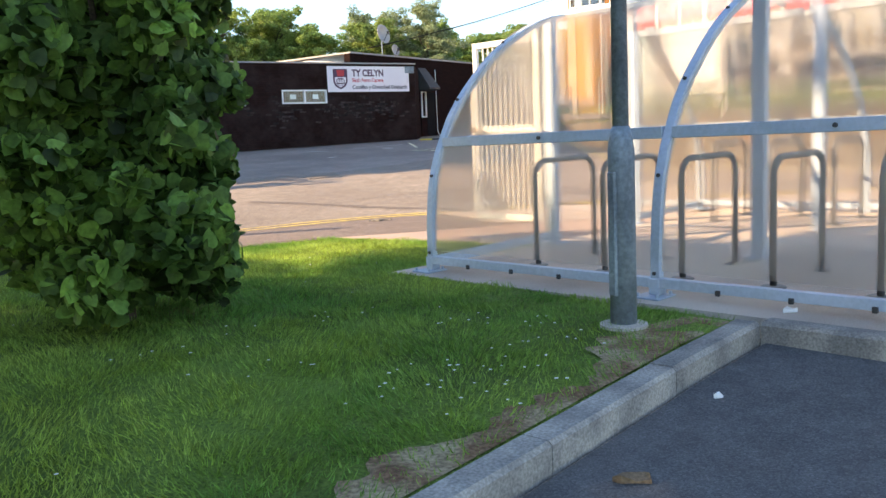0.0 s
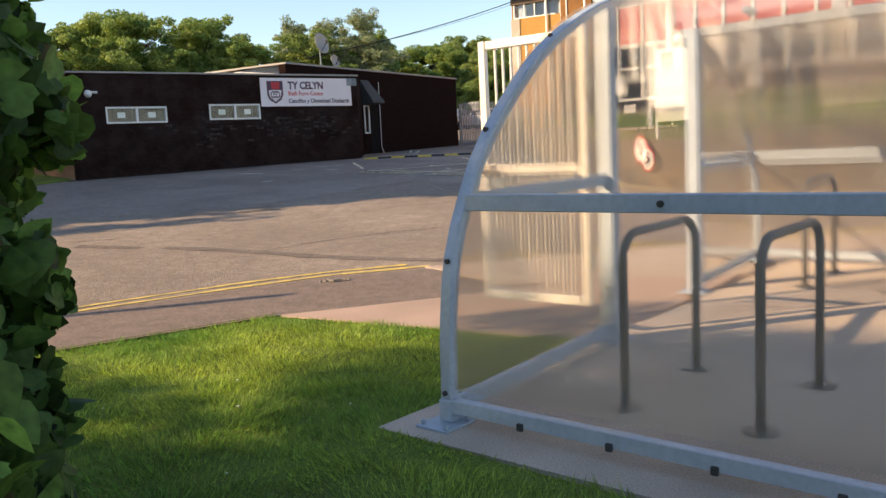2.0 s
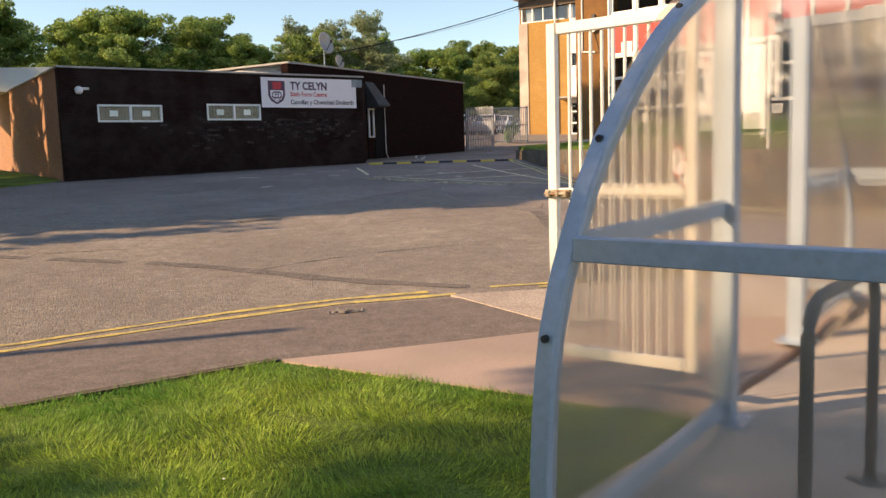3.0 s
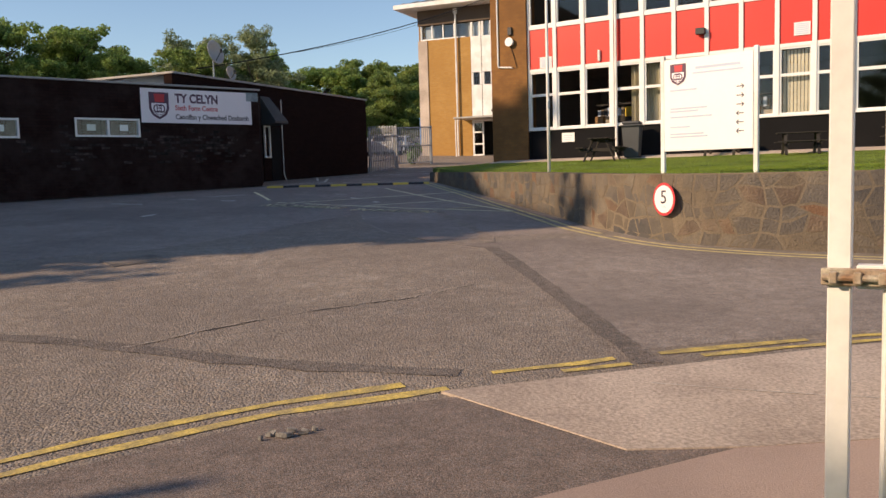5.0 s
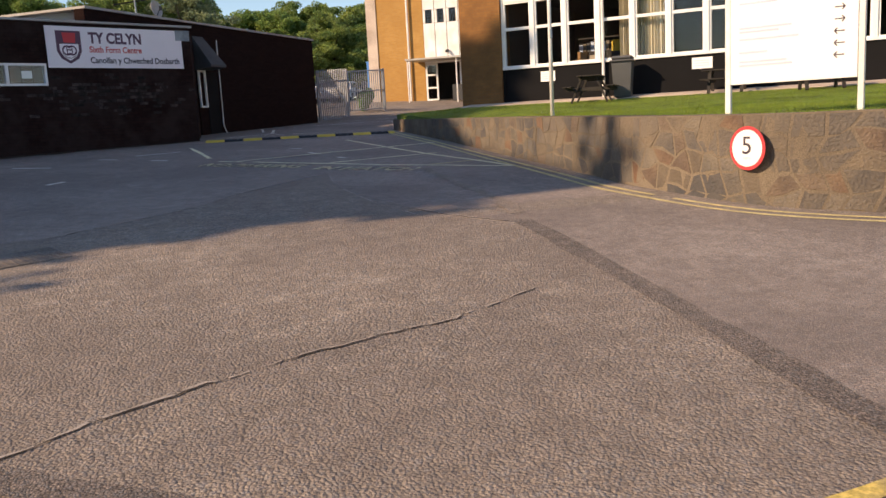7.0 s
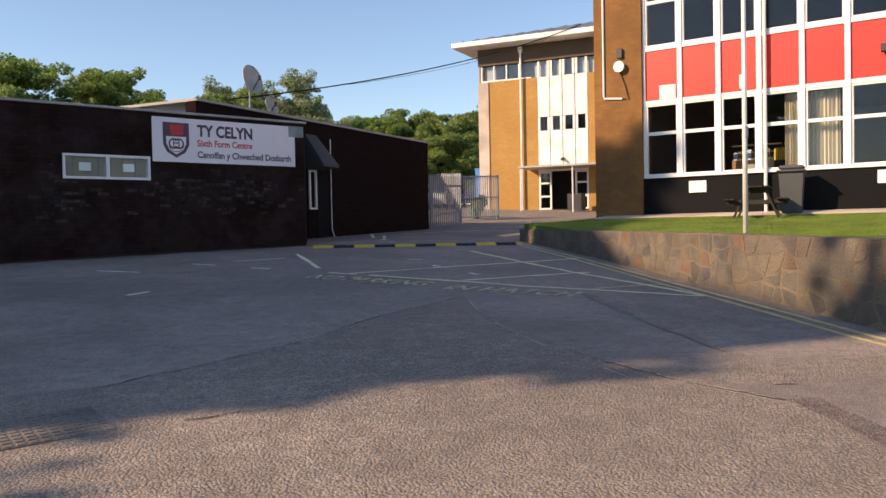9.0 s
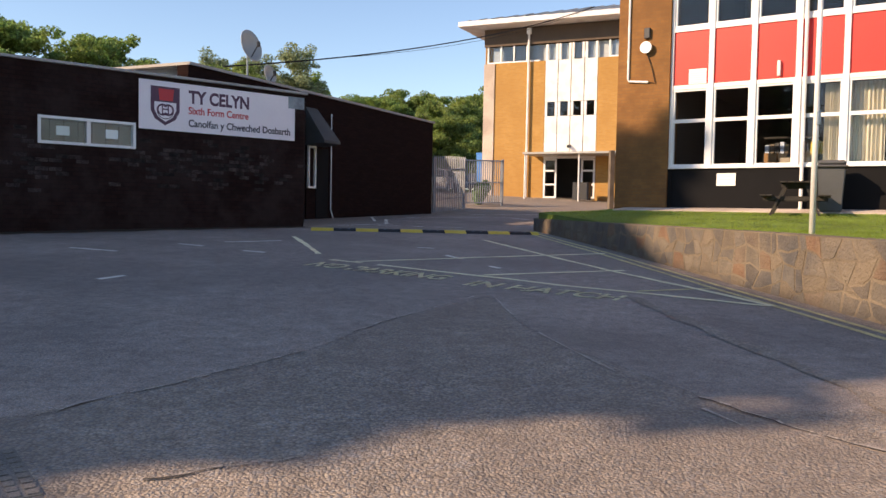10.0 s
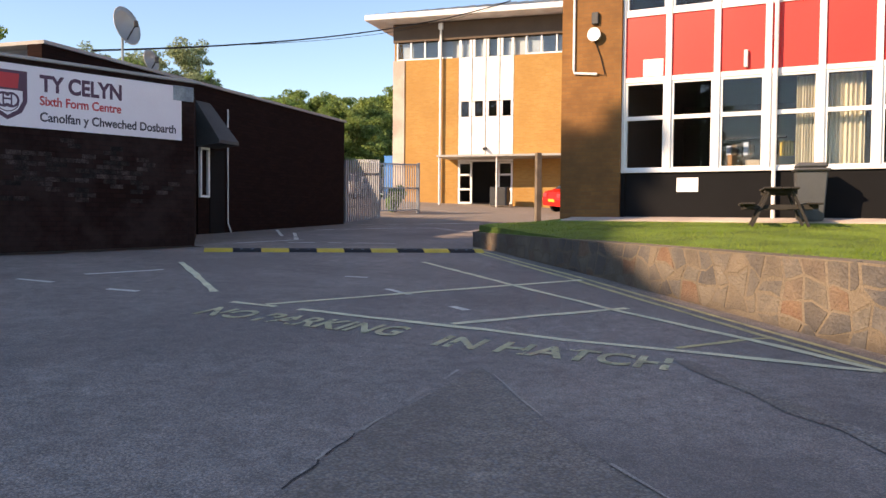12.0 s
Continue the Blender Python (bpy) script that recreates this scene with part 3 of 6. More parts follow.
stripe("repair_patch", [(-6.0, 15.9), (-2.65, 14.4), (-0.94, 13.2), (0.35, 12.55)], 0.19, asphalt_dark, 0.005, (0.04,), ragged=0.35, label="dark worn repair strip in the road")
stripe("yellow_line", [(-9, 8.3), (-6.2, 9.6), (-3.23, 11.0), (-1.57, 11.78), (-0.83, 12.06), (0.2, 12.24)], 0.075, yellow_paint, 0.006, (0.07,), 0.5, "worn yellow line along the pavement edge")
stripe("yellow_line", [(-9, 8.5), (-6.2, 9.8), (-3.23, 11.2), (-1.57, 12.0), (-0.83, 12.24), (-0.05, 12.40)], 0.07, yellow_paint, 0.006, (0.12,), 0.5, "worn yellow line along the pavement edge")
stripe("yellow_line", [(0.55, 12.50), (1.45, 12.56)], 0.075, yellow_paint, 0.006, (0.06,), 0.5, "worn yellow line along the concrete apron")
stripe("yellow_line", [(1.0, 12.40), (1.5, 12.43)], 0.07, yellow_paint, 0.006, (0.06,), 0.5, "worn yellow line along the concrete apron")
stripe("yellow_line", [(1.80, 12.60), (3.0, 12.62), (6, 12.5), (9, 12.2)], 0.075, yellow_paint, 0.006, (0.07,), 0.5, "worn yellow line along the concrete apron")
stripe("yellow_line", [(1.82, 12.46), (3.0, 12.48), (6, 12.36), (9, 12.06)], 0.07, yellow_paint, 0.006, (0.15,), 0.5, "worn yellow line along the concrete apron")
for off in (0.28, 0.46):
    w = wall_line()
    pts = []
    for i, p in enumerate(w[:-1]):
        a, b = Vector(w[max(i - 1, 0)]), Vector(w[min(i + 1, len(w) - 1)])
        d = (b - a).normalized()
        pts.append((p[0] + d.y * off, p[1] - d.x * off))
    pts[0] = (pts[0][0], 30.9)
    stripe("yellow_line", pts, 0.07, pale_yellow, 0.006, (0.03,), 0.15, "yellow line painted along the foot of the stone wall")
HATCH = ([(-0.77, 29.48), (-0.47, 26.47)], [(-0.34, 25.8), (0.97, 24.58), (1.61, 24.02), (2.09, 23.52), (2.76, 22.96), (3.77, 22.03)],
         [(2.62, 29.22), (2.89, 26.69), (3.26, 24.65), (3.63, 23.21), (3.8, 22.06)], [(-0.04, 25.59), (1.78, 26.19), (4.0, 26.88)], [(1.41, 24.33), (2.33, 24.58), (3.43, 24.83)])
for pts in HATCH:
    stripe("hatching_line", pts, 0.088, hatch_paint, 0.008, (0.05,), 0.3, "worn pale yellow hatching line on the road", smooth=False)
stripe("yellow_line", [(2.80, 23.05), (3.67, 23.26), (3.88, 23.24)], 0.06, pale_yellow, 0.007, (), 0.2, "short worn yellow hatching line", smooth=False)
for pts in ([(-2.53, 27.8), (-1.93, 27.27)], [(-1.53, 26.82), (-1.22, 26.62)], [(-1.87, 28.17), (-0.99, 28.58)], [(1.37, 26.46), (1.51, 26.02)], [(1.71, 25.22), (1.78, 24.98)], [(1.13, 27.61), (1.38, 27.45)], [(-3.9, 27.0), (-3.2, 26.6)], [(-2.9, 23.9), (-2.7, 24.2)], [(1.84, 37.08), (1.49, 34.24)], [(1.57, 38.11), (1.34, 35.23)], [(2.56, 38.21), (4.9, 39.34), (6.07, 39.45), (6.32, 37.38)], [(4.4, 41.5), (8.6, 42.6)], [(1.2, 33.4), (3.2, 33.0)], [(0.2, 33.2), (1.6, 34.2)]):
    stripe("white_line", pts, 0.08, white_line, 0.006, (0.15,), 0.3, "worn white bay line on the road", smooth=False)


def crack(pts, seed, wide=0.75):
    """A thin dark split with a pale crumbled lip along one side."""
    rng = random.Random(seed)
    line, wander = [], Vector((0, 0))
    for a, b in zip(pts, pts[1:]):
        a, b = Vector(a), Vector(b)
        k = max(2, int((b - a).length / 0.06))
        for i in range(k):
            wander = wander * 0.8 + Vector((rng.gauss(0, 0.009), rng.gauss(0, 0.009)))
            line.append(a.lerp(b, i / k) + wander)
    verts, faces, lip_v, lip_f = [], [], [], []
    width = 0.004
    for i, p in enumerate(line):
        d = (line[min(i + 1, len(line) - 1)] - line[max(i - 1, 0)]).normalized()
        side = Vector((-d.y, d.x))
        width = min(0.011, max(0.0012, width + rng.gauss(0, 0.0022)))
        for q in (p + side * width * wide, p - side * width * wide):
            verts.append((q.x, q.y, road_level(q.x, q.y) + 0.007))
        for q in (p + side * (width * wide + 0.001), p + side * (width * wide + rng.uniform(0.004, 0.03))):
            lip_v.append((q.x, q.y, road_level(q.x, q.y) + 0.0065))
        if i and rng.random() > 0.06:
            faces.append((2 * i - 2, 2 * i - 1, 2 * i + 1, 2 * i))
        if i and rng.random() > 0.35:
            lip_f.append((2 * i - 2, 2 * i - 1, 2 * i + 1, 2 * i))
    ob = tagged(arrays("road_crack", verts, faces, crack_mat), "thin dark crack with crumbled pale edge in the asphalt", "crack", kind="structure")
    arrays("crumbled_edge", lip_v, lip_f, seam_mat, ob)


for k, pts in enumerate(([(-1.9, 13.9), (-1.2, 14.35), (-0.3, 14.8), (0.55, 15.05), (1.3, 15.5)], [(-2.2, 18.9), (-1.4, 19.7), (-0.85, 20.3)], [(-0.48, 20.9), (0.0, 21.6)], [(1.3, 18.9), (1.55, 18.2), (2.0, 17.6)],
                        [(-5.0, 15.6), (-3.6, 15.7)], [(-1.6, 18.0), (-0.9, 18.2)], [(-6, 23.5), (-4.5, 24.2)])):
    crack(pts, k + 5)
along = Vector((1.42, -1.22)).normalized()


def road_words(text, start, size, width):
    """Painted letters lying on the slope, cut by wear."""
    ob = lettering(text, size, hatch_paint, Matrix.Identity(4), None, "road_lettering", 0.014, width)
    a3 = Vector((along.x, along.y, 0))
    up3 = Vector((-along.y, along.x, 0))
    rng = random.Random(4)
    for v in ob.data.vertices:
        p = Vector((*start, 0)) + a3 * v.co.x + up3 * v.co.y
        v.co = (p.x, p.y, level(p.y) + 0.009)
    bm = bmesh.new()
    bm.from_mesh(ob.data)
    bmesh.ops.triangulate(bm, faces=bm.faces)
    for k in range(3):
        bmesh.ops.subdivide_edges(bm, edges=[e for e in bm.edges if e.calc_length() > 0.06], cuts=1)
        bmesh.ops.triangulate(bm, faces=bm.faces)
    gone = [f for f in bm.faces if noise.noise(f.calc_center_median() * 6.5) > 0.46 or rng.random() < 0.10]
    bmesh.ops.delete(bm, geom=gone, context="FACES")
    bm.to_mesh(ob.data)
    bm.free()
    return tagged(ob, "worn white capital letters painted on the road", "road lettering", kind="structure")


road_words("NO PARKING", (-0.72, 25.2), 0.55, 1.97)
road_words("IN HATCH", (0.97, 23.55), 0.55, 1.75)


def build_kerb():
    root = thing("kerb", "worn grey precast concrete kerb stones edging the lawn", "kerb", kind="structure")
    runs = [(KCORNER, -KDIR.normalized(), 11, 0.13), (KCORNER, UDIR.normalized() * 1.0, 9, -0.13)]
    for origin, d, count, inner in runs:
        n = Vector((-d.y, d.x)) * (0.13 if inner < 0 else -0.13)
        for i in range(count):
            a, b = origin + d * (0.915 * i + 0.003), origin + d * (0.915 * (i + 1) - 0.003)
            bm = bmesh.new()
            lo, hi = [], []
            j = random.uniform(-0.004, 0.004)
            chip = random.uniform(0.012, 0.022)
            prof = [(0, -0.25), (0, -chip), (chip, 0), (0.13 - 0.008, 0), (0.13, -0.01), (0.13, -0.25)]
            ends = []
            for p in (a, b):
                top = (0.31 if inner < 0 else level(p.y) + 0.012) + j
                ends.append([bm.verts.new((p.x + n.x / 0.13 * w, p.y + n.y / 0.13 * w, top + z)) for w, z in prof])
            for k in range(len(prof)):
                q = (k + 1) % len(prof)
                bm.faces.new((ends[0][k], ends[0][q], ends[1][q], ends[1][k]))
            bm.faces.new(ends[0])
            bm.faces.new(ends[1])
            part("kerb_stone", bm, kerb_mat, root)


build_kerb()
bm = bmesh.new()
inn = Vector((-KDIR.y, KDIR.x))
prev = None
for i in range(90):
    e = Vector((1.38, 4.94)) - KDIR * (0.045 * i)
    w = 0.10 + 0.24 * max(0.0, noise.noise(Vector((i * 0.09, 2.0, 0.0))) + 0.25) + 0.10 * noise.noise(Vector((i * 0.45, 7.0, 0.0))) + 0.22 * math.exp(-((i - 9) / 8) ** 2)
    q = e + inn * max(0.03, w)
    row = [bm.verts.new((p.x, p.y, level(p.y) + 0.005)) for p in (e, q)]
    if prev:
        bm.faces.new((prev[0], row[0], row[1], prev[1]))
    prev = row
tagged(part("bare_soil", bm, soil), "bare trodden soil and dry grass along the kerb", "soil", kind="structure")


stripe("apron_joint", [(1.4, 11.95), (2.6, 11.25), (4.5, 10.5)], 0.018, joint_mat, 0.019, (), 0.4, "narrow joint in the concrete apron")
stripe("apron_joint", [(3.6, 12.3), (3.5, 10.7)], 0.018, joint_mat, 0.019, (), 0.4, "narrow joint in the concrete apron")


stripe("lawn_edging", [(-14, 2.43), (-6.4, 7.12), (-2.54, 9.48), (-1.22, 10.30)], 0.05, bark, 0.022, (), 0.4, "dark soil edging between lawn and pavement", smooth=False)


# ---- grass ----
def grass(name, count, pick, height, seed, mat, label):
    """Many blades, each a narrow bent triangle."""
    rng = np.random.default_rng(seed)
    pts = pick(rng, count)
    n = len(pts)
    x, y = pts[:, 0], pts[:, 1]
    clump = (np.sin(x * 9.1 + 2.3 * np.sin(y * 5.7)) + np.sin(y * 11.3 + 2.1 * np.sin(x * 6.9)) + np.sin((x + y) * 21 + 3 * np.sin(x * 4.1))) / 3
    ang, h = rng.uniform(0, 6.283, n), rng.uniform(0.5, 1.15, n) * height * (1 + 0.55 * clump)
    lean = rng.normal(0, 0.45, (n, 2)) + 0.55 * np.stack([np.sin(x * 7 + y * 3 + 2 * np.sin(y * 2.2)), np.cos(y * 6 - x * 4 + 2 * np.sin(x * 2.7))], 1)
    w = rng.uniform(0.0025, 0.005, n) * (height / 0.05) ** 0.5
    dx, dy = np.cos(ang) * w, np.sin(ang) * w
    v = np.empty((n, 3, 3))
    v[:, 0] = pts + np.stack([dx, dy, np.zeros(n)], 1)
    v[:, 1] = pts - np.stack([dx, dy, np.zeros(n)], 1)
    v[:, 2] = pts + np.stack([lean[:, 0] * h, lean[:, 1] * h, h], 1)
    me = bpy.data.meshes.new(name)
    me.vertices.add(n * 3)
    me.vertices.foreach_set("co", v.reshape(-1))
    me.loops.add(n * 3)
    me.loops.foreach_set("vertex_index", np.arange(n * 3))
    me.polygons.add(n)
    me.polygons.foreach_set("loop_start", np.arange(n) * 3)
    me.update(calc_edges=True)
    me.materials.append(mat)
    return tagged(new(name, me), label, "grass", kind="stuff")


def lawn_points(rng, count):
    x, y = rng.uniform(-7.5, 1.45, count), rng.uniform(-0.5, 10.3, count)
    near = np.clip(1.6 - np.hypot(x + 0.3, y - 5) / 7, 0.25, 1)
    side = (x - 1.41) * KDIR.y - (y - 4.96) * KDIR.x
    bare = (side > -0.26 + 0.09 * np.sin(y * 9) + 0.05 * np.sin(y * 31) - 0.28 * np.exp(-((y - 4.65) / 0.32) ** 2)) & (rng.random(count) < 0.6)
    keep = [(rng.random() < k) and inside(a, b, LAWN) and not c for a, b, k, c in zip(x, y, near, bare)]
    x, y = x[keep], y[keep]
    return np.stack([x, y, np.interp(y, GY, GZ) - 0.005], 1)


grass("lawn_grass", 430000, lawn_points, 0.045, 3, blade_mat, "short green grass blades of the lawn")


def daisies():
    rng = random.Random(2)
    verts, faces = [], []
    centres = [(0.05, 5.0), (0.3, 5.1), (-0.15, 4.35), (0.05, 4.2), (0.2, 4.4), (-0.75, 4.4), (0.3, 4.0), (-0.3, 4.0), (0.0, 3.9), (0.45, 4.6), (-1.3, 4.9), (-0.6, 5.4)]
    for i in range(95):
        c = centres[i % len(centres)] if i < 70 else (rng.uniform(-2.5, 0.6), rng.uniform(3.4, 8.5))
        x, y = c[0] + rng.gauss(0, 0.13), c[1] + rng.gauss(0, 0.13)
        if not inside(x, y, LAWN):
            continue
        z, r = level(y) + rng.uniform(0.035, 0.055), rng.uniform(0.006, 0.010)
        k = len(verts)
        verts.append((x, y, z + 0.003))
        verts += [(x + r * math.cos(a * 1.047), y + r * math.sin(a * 1.047), z) for a in range(6)]
        faces += [(k, k + 1 + a, k + 1 + (a + 1) % 6) for a in range(6)]
    tagged(arrays("daisies", verts, faces, petal_mat), "small white daisies scattered in the lawn", "flowers", kind="stuff")


daisies()


# ---- retaining wall and bank ----
FOOT = Vector((7.88, 32.6, 0))


def bank_level(x, y):
    """The raised lawn: level with the wall's top, rising to the foot of the school."""
    p = Vector((x, y, 0)) - FOOT
    out = p.dot(Vector((-FDIR.y, FDIR.x, 0)))          # below zero: in front of the facade
    t = max(0.0, min(1.0, (-out) / 6.0))
    return (1.90 + 0.04 * min(1.0, max(0.0, out + 1))) * (1 - t) + (wall_top(y) - 0.02) * t


WALL = smooth_line(wall_line(), 0.3)


def build_retaining_wall():
    root = thing("retaining_wall", "weathered brown random-rubble stone retaining wall along the road", "stone wall", kind="structure")
    bm = bmesh.new()
    th = 0.35
    lo_f, hi_f, hi_b = [], [], []
    for i, p in enumerate(WALL):
        d = (Vector(WALL[min(i + 1, len(WALL) - 1)]) - Vector(WALL[max(i - 1, 0)])).normalized()
        back = Vector((-d.y, d.x))
        q = Vector(p) + back * th
        lo_f.append(bm.verts.new((p[0], p[1], level(p[1]) - 0.2)))
        hi_f.append(bm.verts.new((p[0], p[1], wall_top(p[1]))))
        hi_b.append(bm.verts.new((q.x, q.y, wall_top(p[1]))))
    for i in range(len(WALL) - 1):
        bm.faces.new((lo_f[i], lo_f[i + 1], hi_f[i + 1], hi_f[i]))
        bm.faces.new((hi_f[i], hi_f[i + 1], hi_b[i + 1], hi_b[i]))
    p0 = WALL[0]
    end = Vector(p0) + Vector((2.3, 0.9))
    a = [bm.verts.new((x, y, z)) for x, y, z in ((p0[0], p0[1], level(p0[1]) - 0.2), (end.x, end.y, level(end.y) - 0.2), (end.x, end.y, 1.9), (p0[0], p0[1], wall_top(p0[1])))]
    bm.faces.new(a)
    part("mortar_core", bm, mortar_mat, root, "sandy mortar between the stones")
    return root


retaining = build_retaining_wall()
bank_poly = [(p[0] + 0.06, p[1]) for p in WALL if p[0] < 13.9] + [(24, 14.0), (24.5, 20.3), (7.9, 32.4), (6.8, 33.2)]
bank_poly[0] = (WALL[0][0] + 0.3, WALL[0][1] + 0.05)
tagged(draped("bank_lawn", bank_poly, 0.0, turf, 0.7, 0.5, base=bank_level, rough=0.01), "sunlit raised lawn behind the stone wall", "lawn", kind="structure")


def bank_points(rng, count):
    x, y = rng.uniform(4.3, 15, count), rng.uniform(13, 32.5, count)
    keep = [inside(a, b, bank_poly) and (Vector((a, b, 0)) - FOOT).dot(Vector((-FDIR.y, FDIR.x, 0))) < -0.9 for a, b in zip(x, y)]
    x, y = x[keep], y[keep]
    return np.stack([x, y, np.array([bank_level(a, b) for a, b in zip(x, y)]) - 0.005], 1)


grass("bank_grass", 95000, bank_points, 0.04, 5, bank_blade, "sunlit grass blades on the raised lawn")
q0, q1 = FOOT + FDIR * -1.0, FOOT + FDIR * 24
out = Vector((FDIR.y, -FDIR.x, 0))
tagged(draped("facade_path", [(q.x, q.y) for q in (q0, q0 + out * 0.85, q1 + out * 0.85, q1)], 0.02, concrete, 1.5, 0.1, base=bank_level), "narrow concrete path along the foot of the school", "path", kind="structure")
# ---- cycle shelter ----
CURVE = smooth_line([(0.0, 0.0), (0.005, 0.35), (0.06, 0.73), (0.19, 1.02), (0.374, 1.29), (0.79, 1.66), (1.2, 1.88), (1.52, 1.99), (1.76, 2.03)], 0.12)
SHELTER = frame_axes((-0.14, 7.08, 0.30), (0.69, -0.724, 0), (0.724, 0.69, 0))
SKEW = Matrix(((1, -0.085, 0, 0), (0, 1, 0, 0), (0, 0, 1, 0), (0, 0, 0, 1)))     # the shelter's ends run slightly askew
BAY, BAYS, RAIL = 1.935, 4, 0.97


def curve_at(z):
    ys, zs = [p[0] for p in CURVE], [p[1] for p in CURVE]
    return float(np.interp(z, zs, ys))


def build_shelter():
    root = thing("cycle_shelter", "curved cycle shelter with pale metal frame and clear plastic sheets", "cycle shelter", SHELTER, "cycle shelters")
    for i in range(BAYS + 1):
        x = i * BAY
        bm = bmesh.new()
        w, d = 0.030, 0.055
        rows = []
        for k, (y, z) in enumerate(CURVE):
            a, b = CURVE[max(k - 1, 0)], CURVE[min(k + 1, len(CURVE) - 1)]
            t = (Vector(b) - Vector(a)).normalized()
            n = Vector((t.y, -t.x))        # towards the room side
            rows.append([bm.verts.new((x + sx, y + n.x * s, max(0.02, z + n.y * s))) for sx, s in ((-w, 0), (w, 0), (w, d), (-w, d))])
        for r0, r1 in zip(rows, rows[1:]):
            for k in range(4):
                bm.faces.new((r0[k], r0[(k + 1) % 4], r1[(k + 1) % 4], r1[k]))
        bm.faces.new(rows[0])
        bm.faces.new(rows[-1])
        bmesh.ops.bevel(bm, geom=bm.edges[:], offset=0.004, segments=1, affect="EDGES")
        arch = part("arch", bm, alu, root)
        for z in (0.14, 0.72, 1.29, 1.75):
            bm = bmesh.new()
            y = curve_at(z)
            tube(bm, [(x, y - 0.012, z), (x, y + 0.004, z)], 0.012, 8)
            part("bolt", bm, dark_plastic, arch)
        bm = bmesh.new()
        block(bm, (x - 0.09, -0.11, 0.0), (x + 0.09, 0.09, 0.012), 0.003)
        block(bm, (x - 0.035, -0.012, 0.012), (x + 0.035, 0.07, 0.11), 0.004)
        for sx in (-0.065, 0.065):
            for sy in (-0.085, 0.065):
                tube(bm, [(x + sx, sy, 0.012), (x + sx, sy, 0.032)], 0.011, 6)
        part("foot_plate", bm, alu, root, "bolted pale foot plate")
        bm = bmesh.new()
        block(bm, (x - 0.05, 1.70, 0.0), (x + 0.05, 1.80, 2.03), 0.006)
        block(bm, (x - 0.11, 1.64, 0.0), (x + 0.11, 1.86, 0.012), 0.003)
        bmesh.ops.transform(bm, matrix=SKEW, verts=bm.verts[:])
        part("rear_post", bm, alu, root, "pale grey square rear post")
    for i in range(BAYS):
        x0, x1 = i * BAY + 0.032, (i + 1) * BAY - 0.032
        ym = curve_at(RAIL)
        bm = bmesh.new()
        block(bm, (x0, ym - 0.012, RAIL - 0.036), (x1, ym + 0.05, RAIL + 0.036), 0.004)
        rail = part("mid_rail", bm, alu, root)
        for k in (0.5,):
            bm = bmesh.new()
            xx = x0 + (x1 - x0) * k
            tube(bm, [(xx, ym - 0.026, RAIL), (xx, ym - 0.01, RAIL)], 0.013, 8)
            part("bolt", bm, dark_plastic, rail)
        bm = bmesh.new()
        block(bm, (x0, -0.008, 0.055), (x1, 0.045, 0.115), 0.004)
        rail = part("bottom_rail", bm, alu, root)
        for k in (0.2, 0.42, 0.64, 0.86):
            bm = bmesh.new()
            xx = x0 + (x1 - x0) * k
            block(bm, (xx - 0.014, -0.022, 0.046), (xx + 0.014, -0.006, 0.078), 0.003)
            part("clip", bm, dark_plastic, rail)
        bm = bmesh.new()
        block(bm, (x0, 1.72, 1.985), (x1, 1.79, 2.055), 0.004)
        part("top_rail", bm, alu, root)
        bm = bmesh.new()
        prev = None
        for y, z in CURVE:
            if z < 0.09:
                continue
            ring = [bm.verts.new((x0 - 0.03, y + 0.03, z)), bm.verts.new((x1 + 0.03, y + 0.03, z))]
            if prev:
                bm.faces.new((prev[0], prev[1], ring[1], ring[0]))
            prev = ring
        ob = part("clear_sheet", bm, sheet, root, "milky clear plastic sheet", smooth=True)
        ob.visible_shadow = False
    for x in (0.0, BAYS * BAY):
        bm = bmesh.new()
        pts = [(y + 0.03, z) for y, z in CURVE if z > 0.09] + [(1.70, 2.0), (1.70, 0.10), (0.04, 0.10)]
        bm.faces.new([bm.verts.new((x, y, z)) for y, z in pts])
        bmesh.ops.transform(bm, matrix=SKEW, verts=bm.verts[:])
        ob = part("end_sheet", bm, end_clear, root, "milky clear plastic end sheet")
        ob.visible_shadow = False
        bm = bmesh.new()
        block(bm, (x - 0.018, 0.05, 0.04), (x + 0.018, 1.70, 0.11), 0.003)
        bmesh.ops.transform(bm, matrix=SKEW, verts=bm.verts[:])
        part("end_rail", bm, alu, root)
        bm = bmesh.new()
        block(bm, (x - 0.018, curve_at(RAIL) + 0.06, RAIL - 0.035), (x + 0.018, 1.70, RAIL + 0.035), 0.003)
        bmesh.ops.transform(bm, matrix=SKEW, verts=bm.verts[:])
        part("end_rail", bm, alu, root)
    return root


shelter = build_shelter()
back = Matrix(SHELTER)
back.translation = SHELTER @ Vector((BAYS * BAY - 0.55, 5.30, -0.02))
copy_thing(shelter, back @ Matrix.Rotation(math.pi, 4, "Z"))


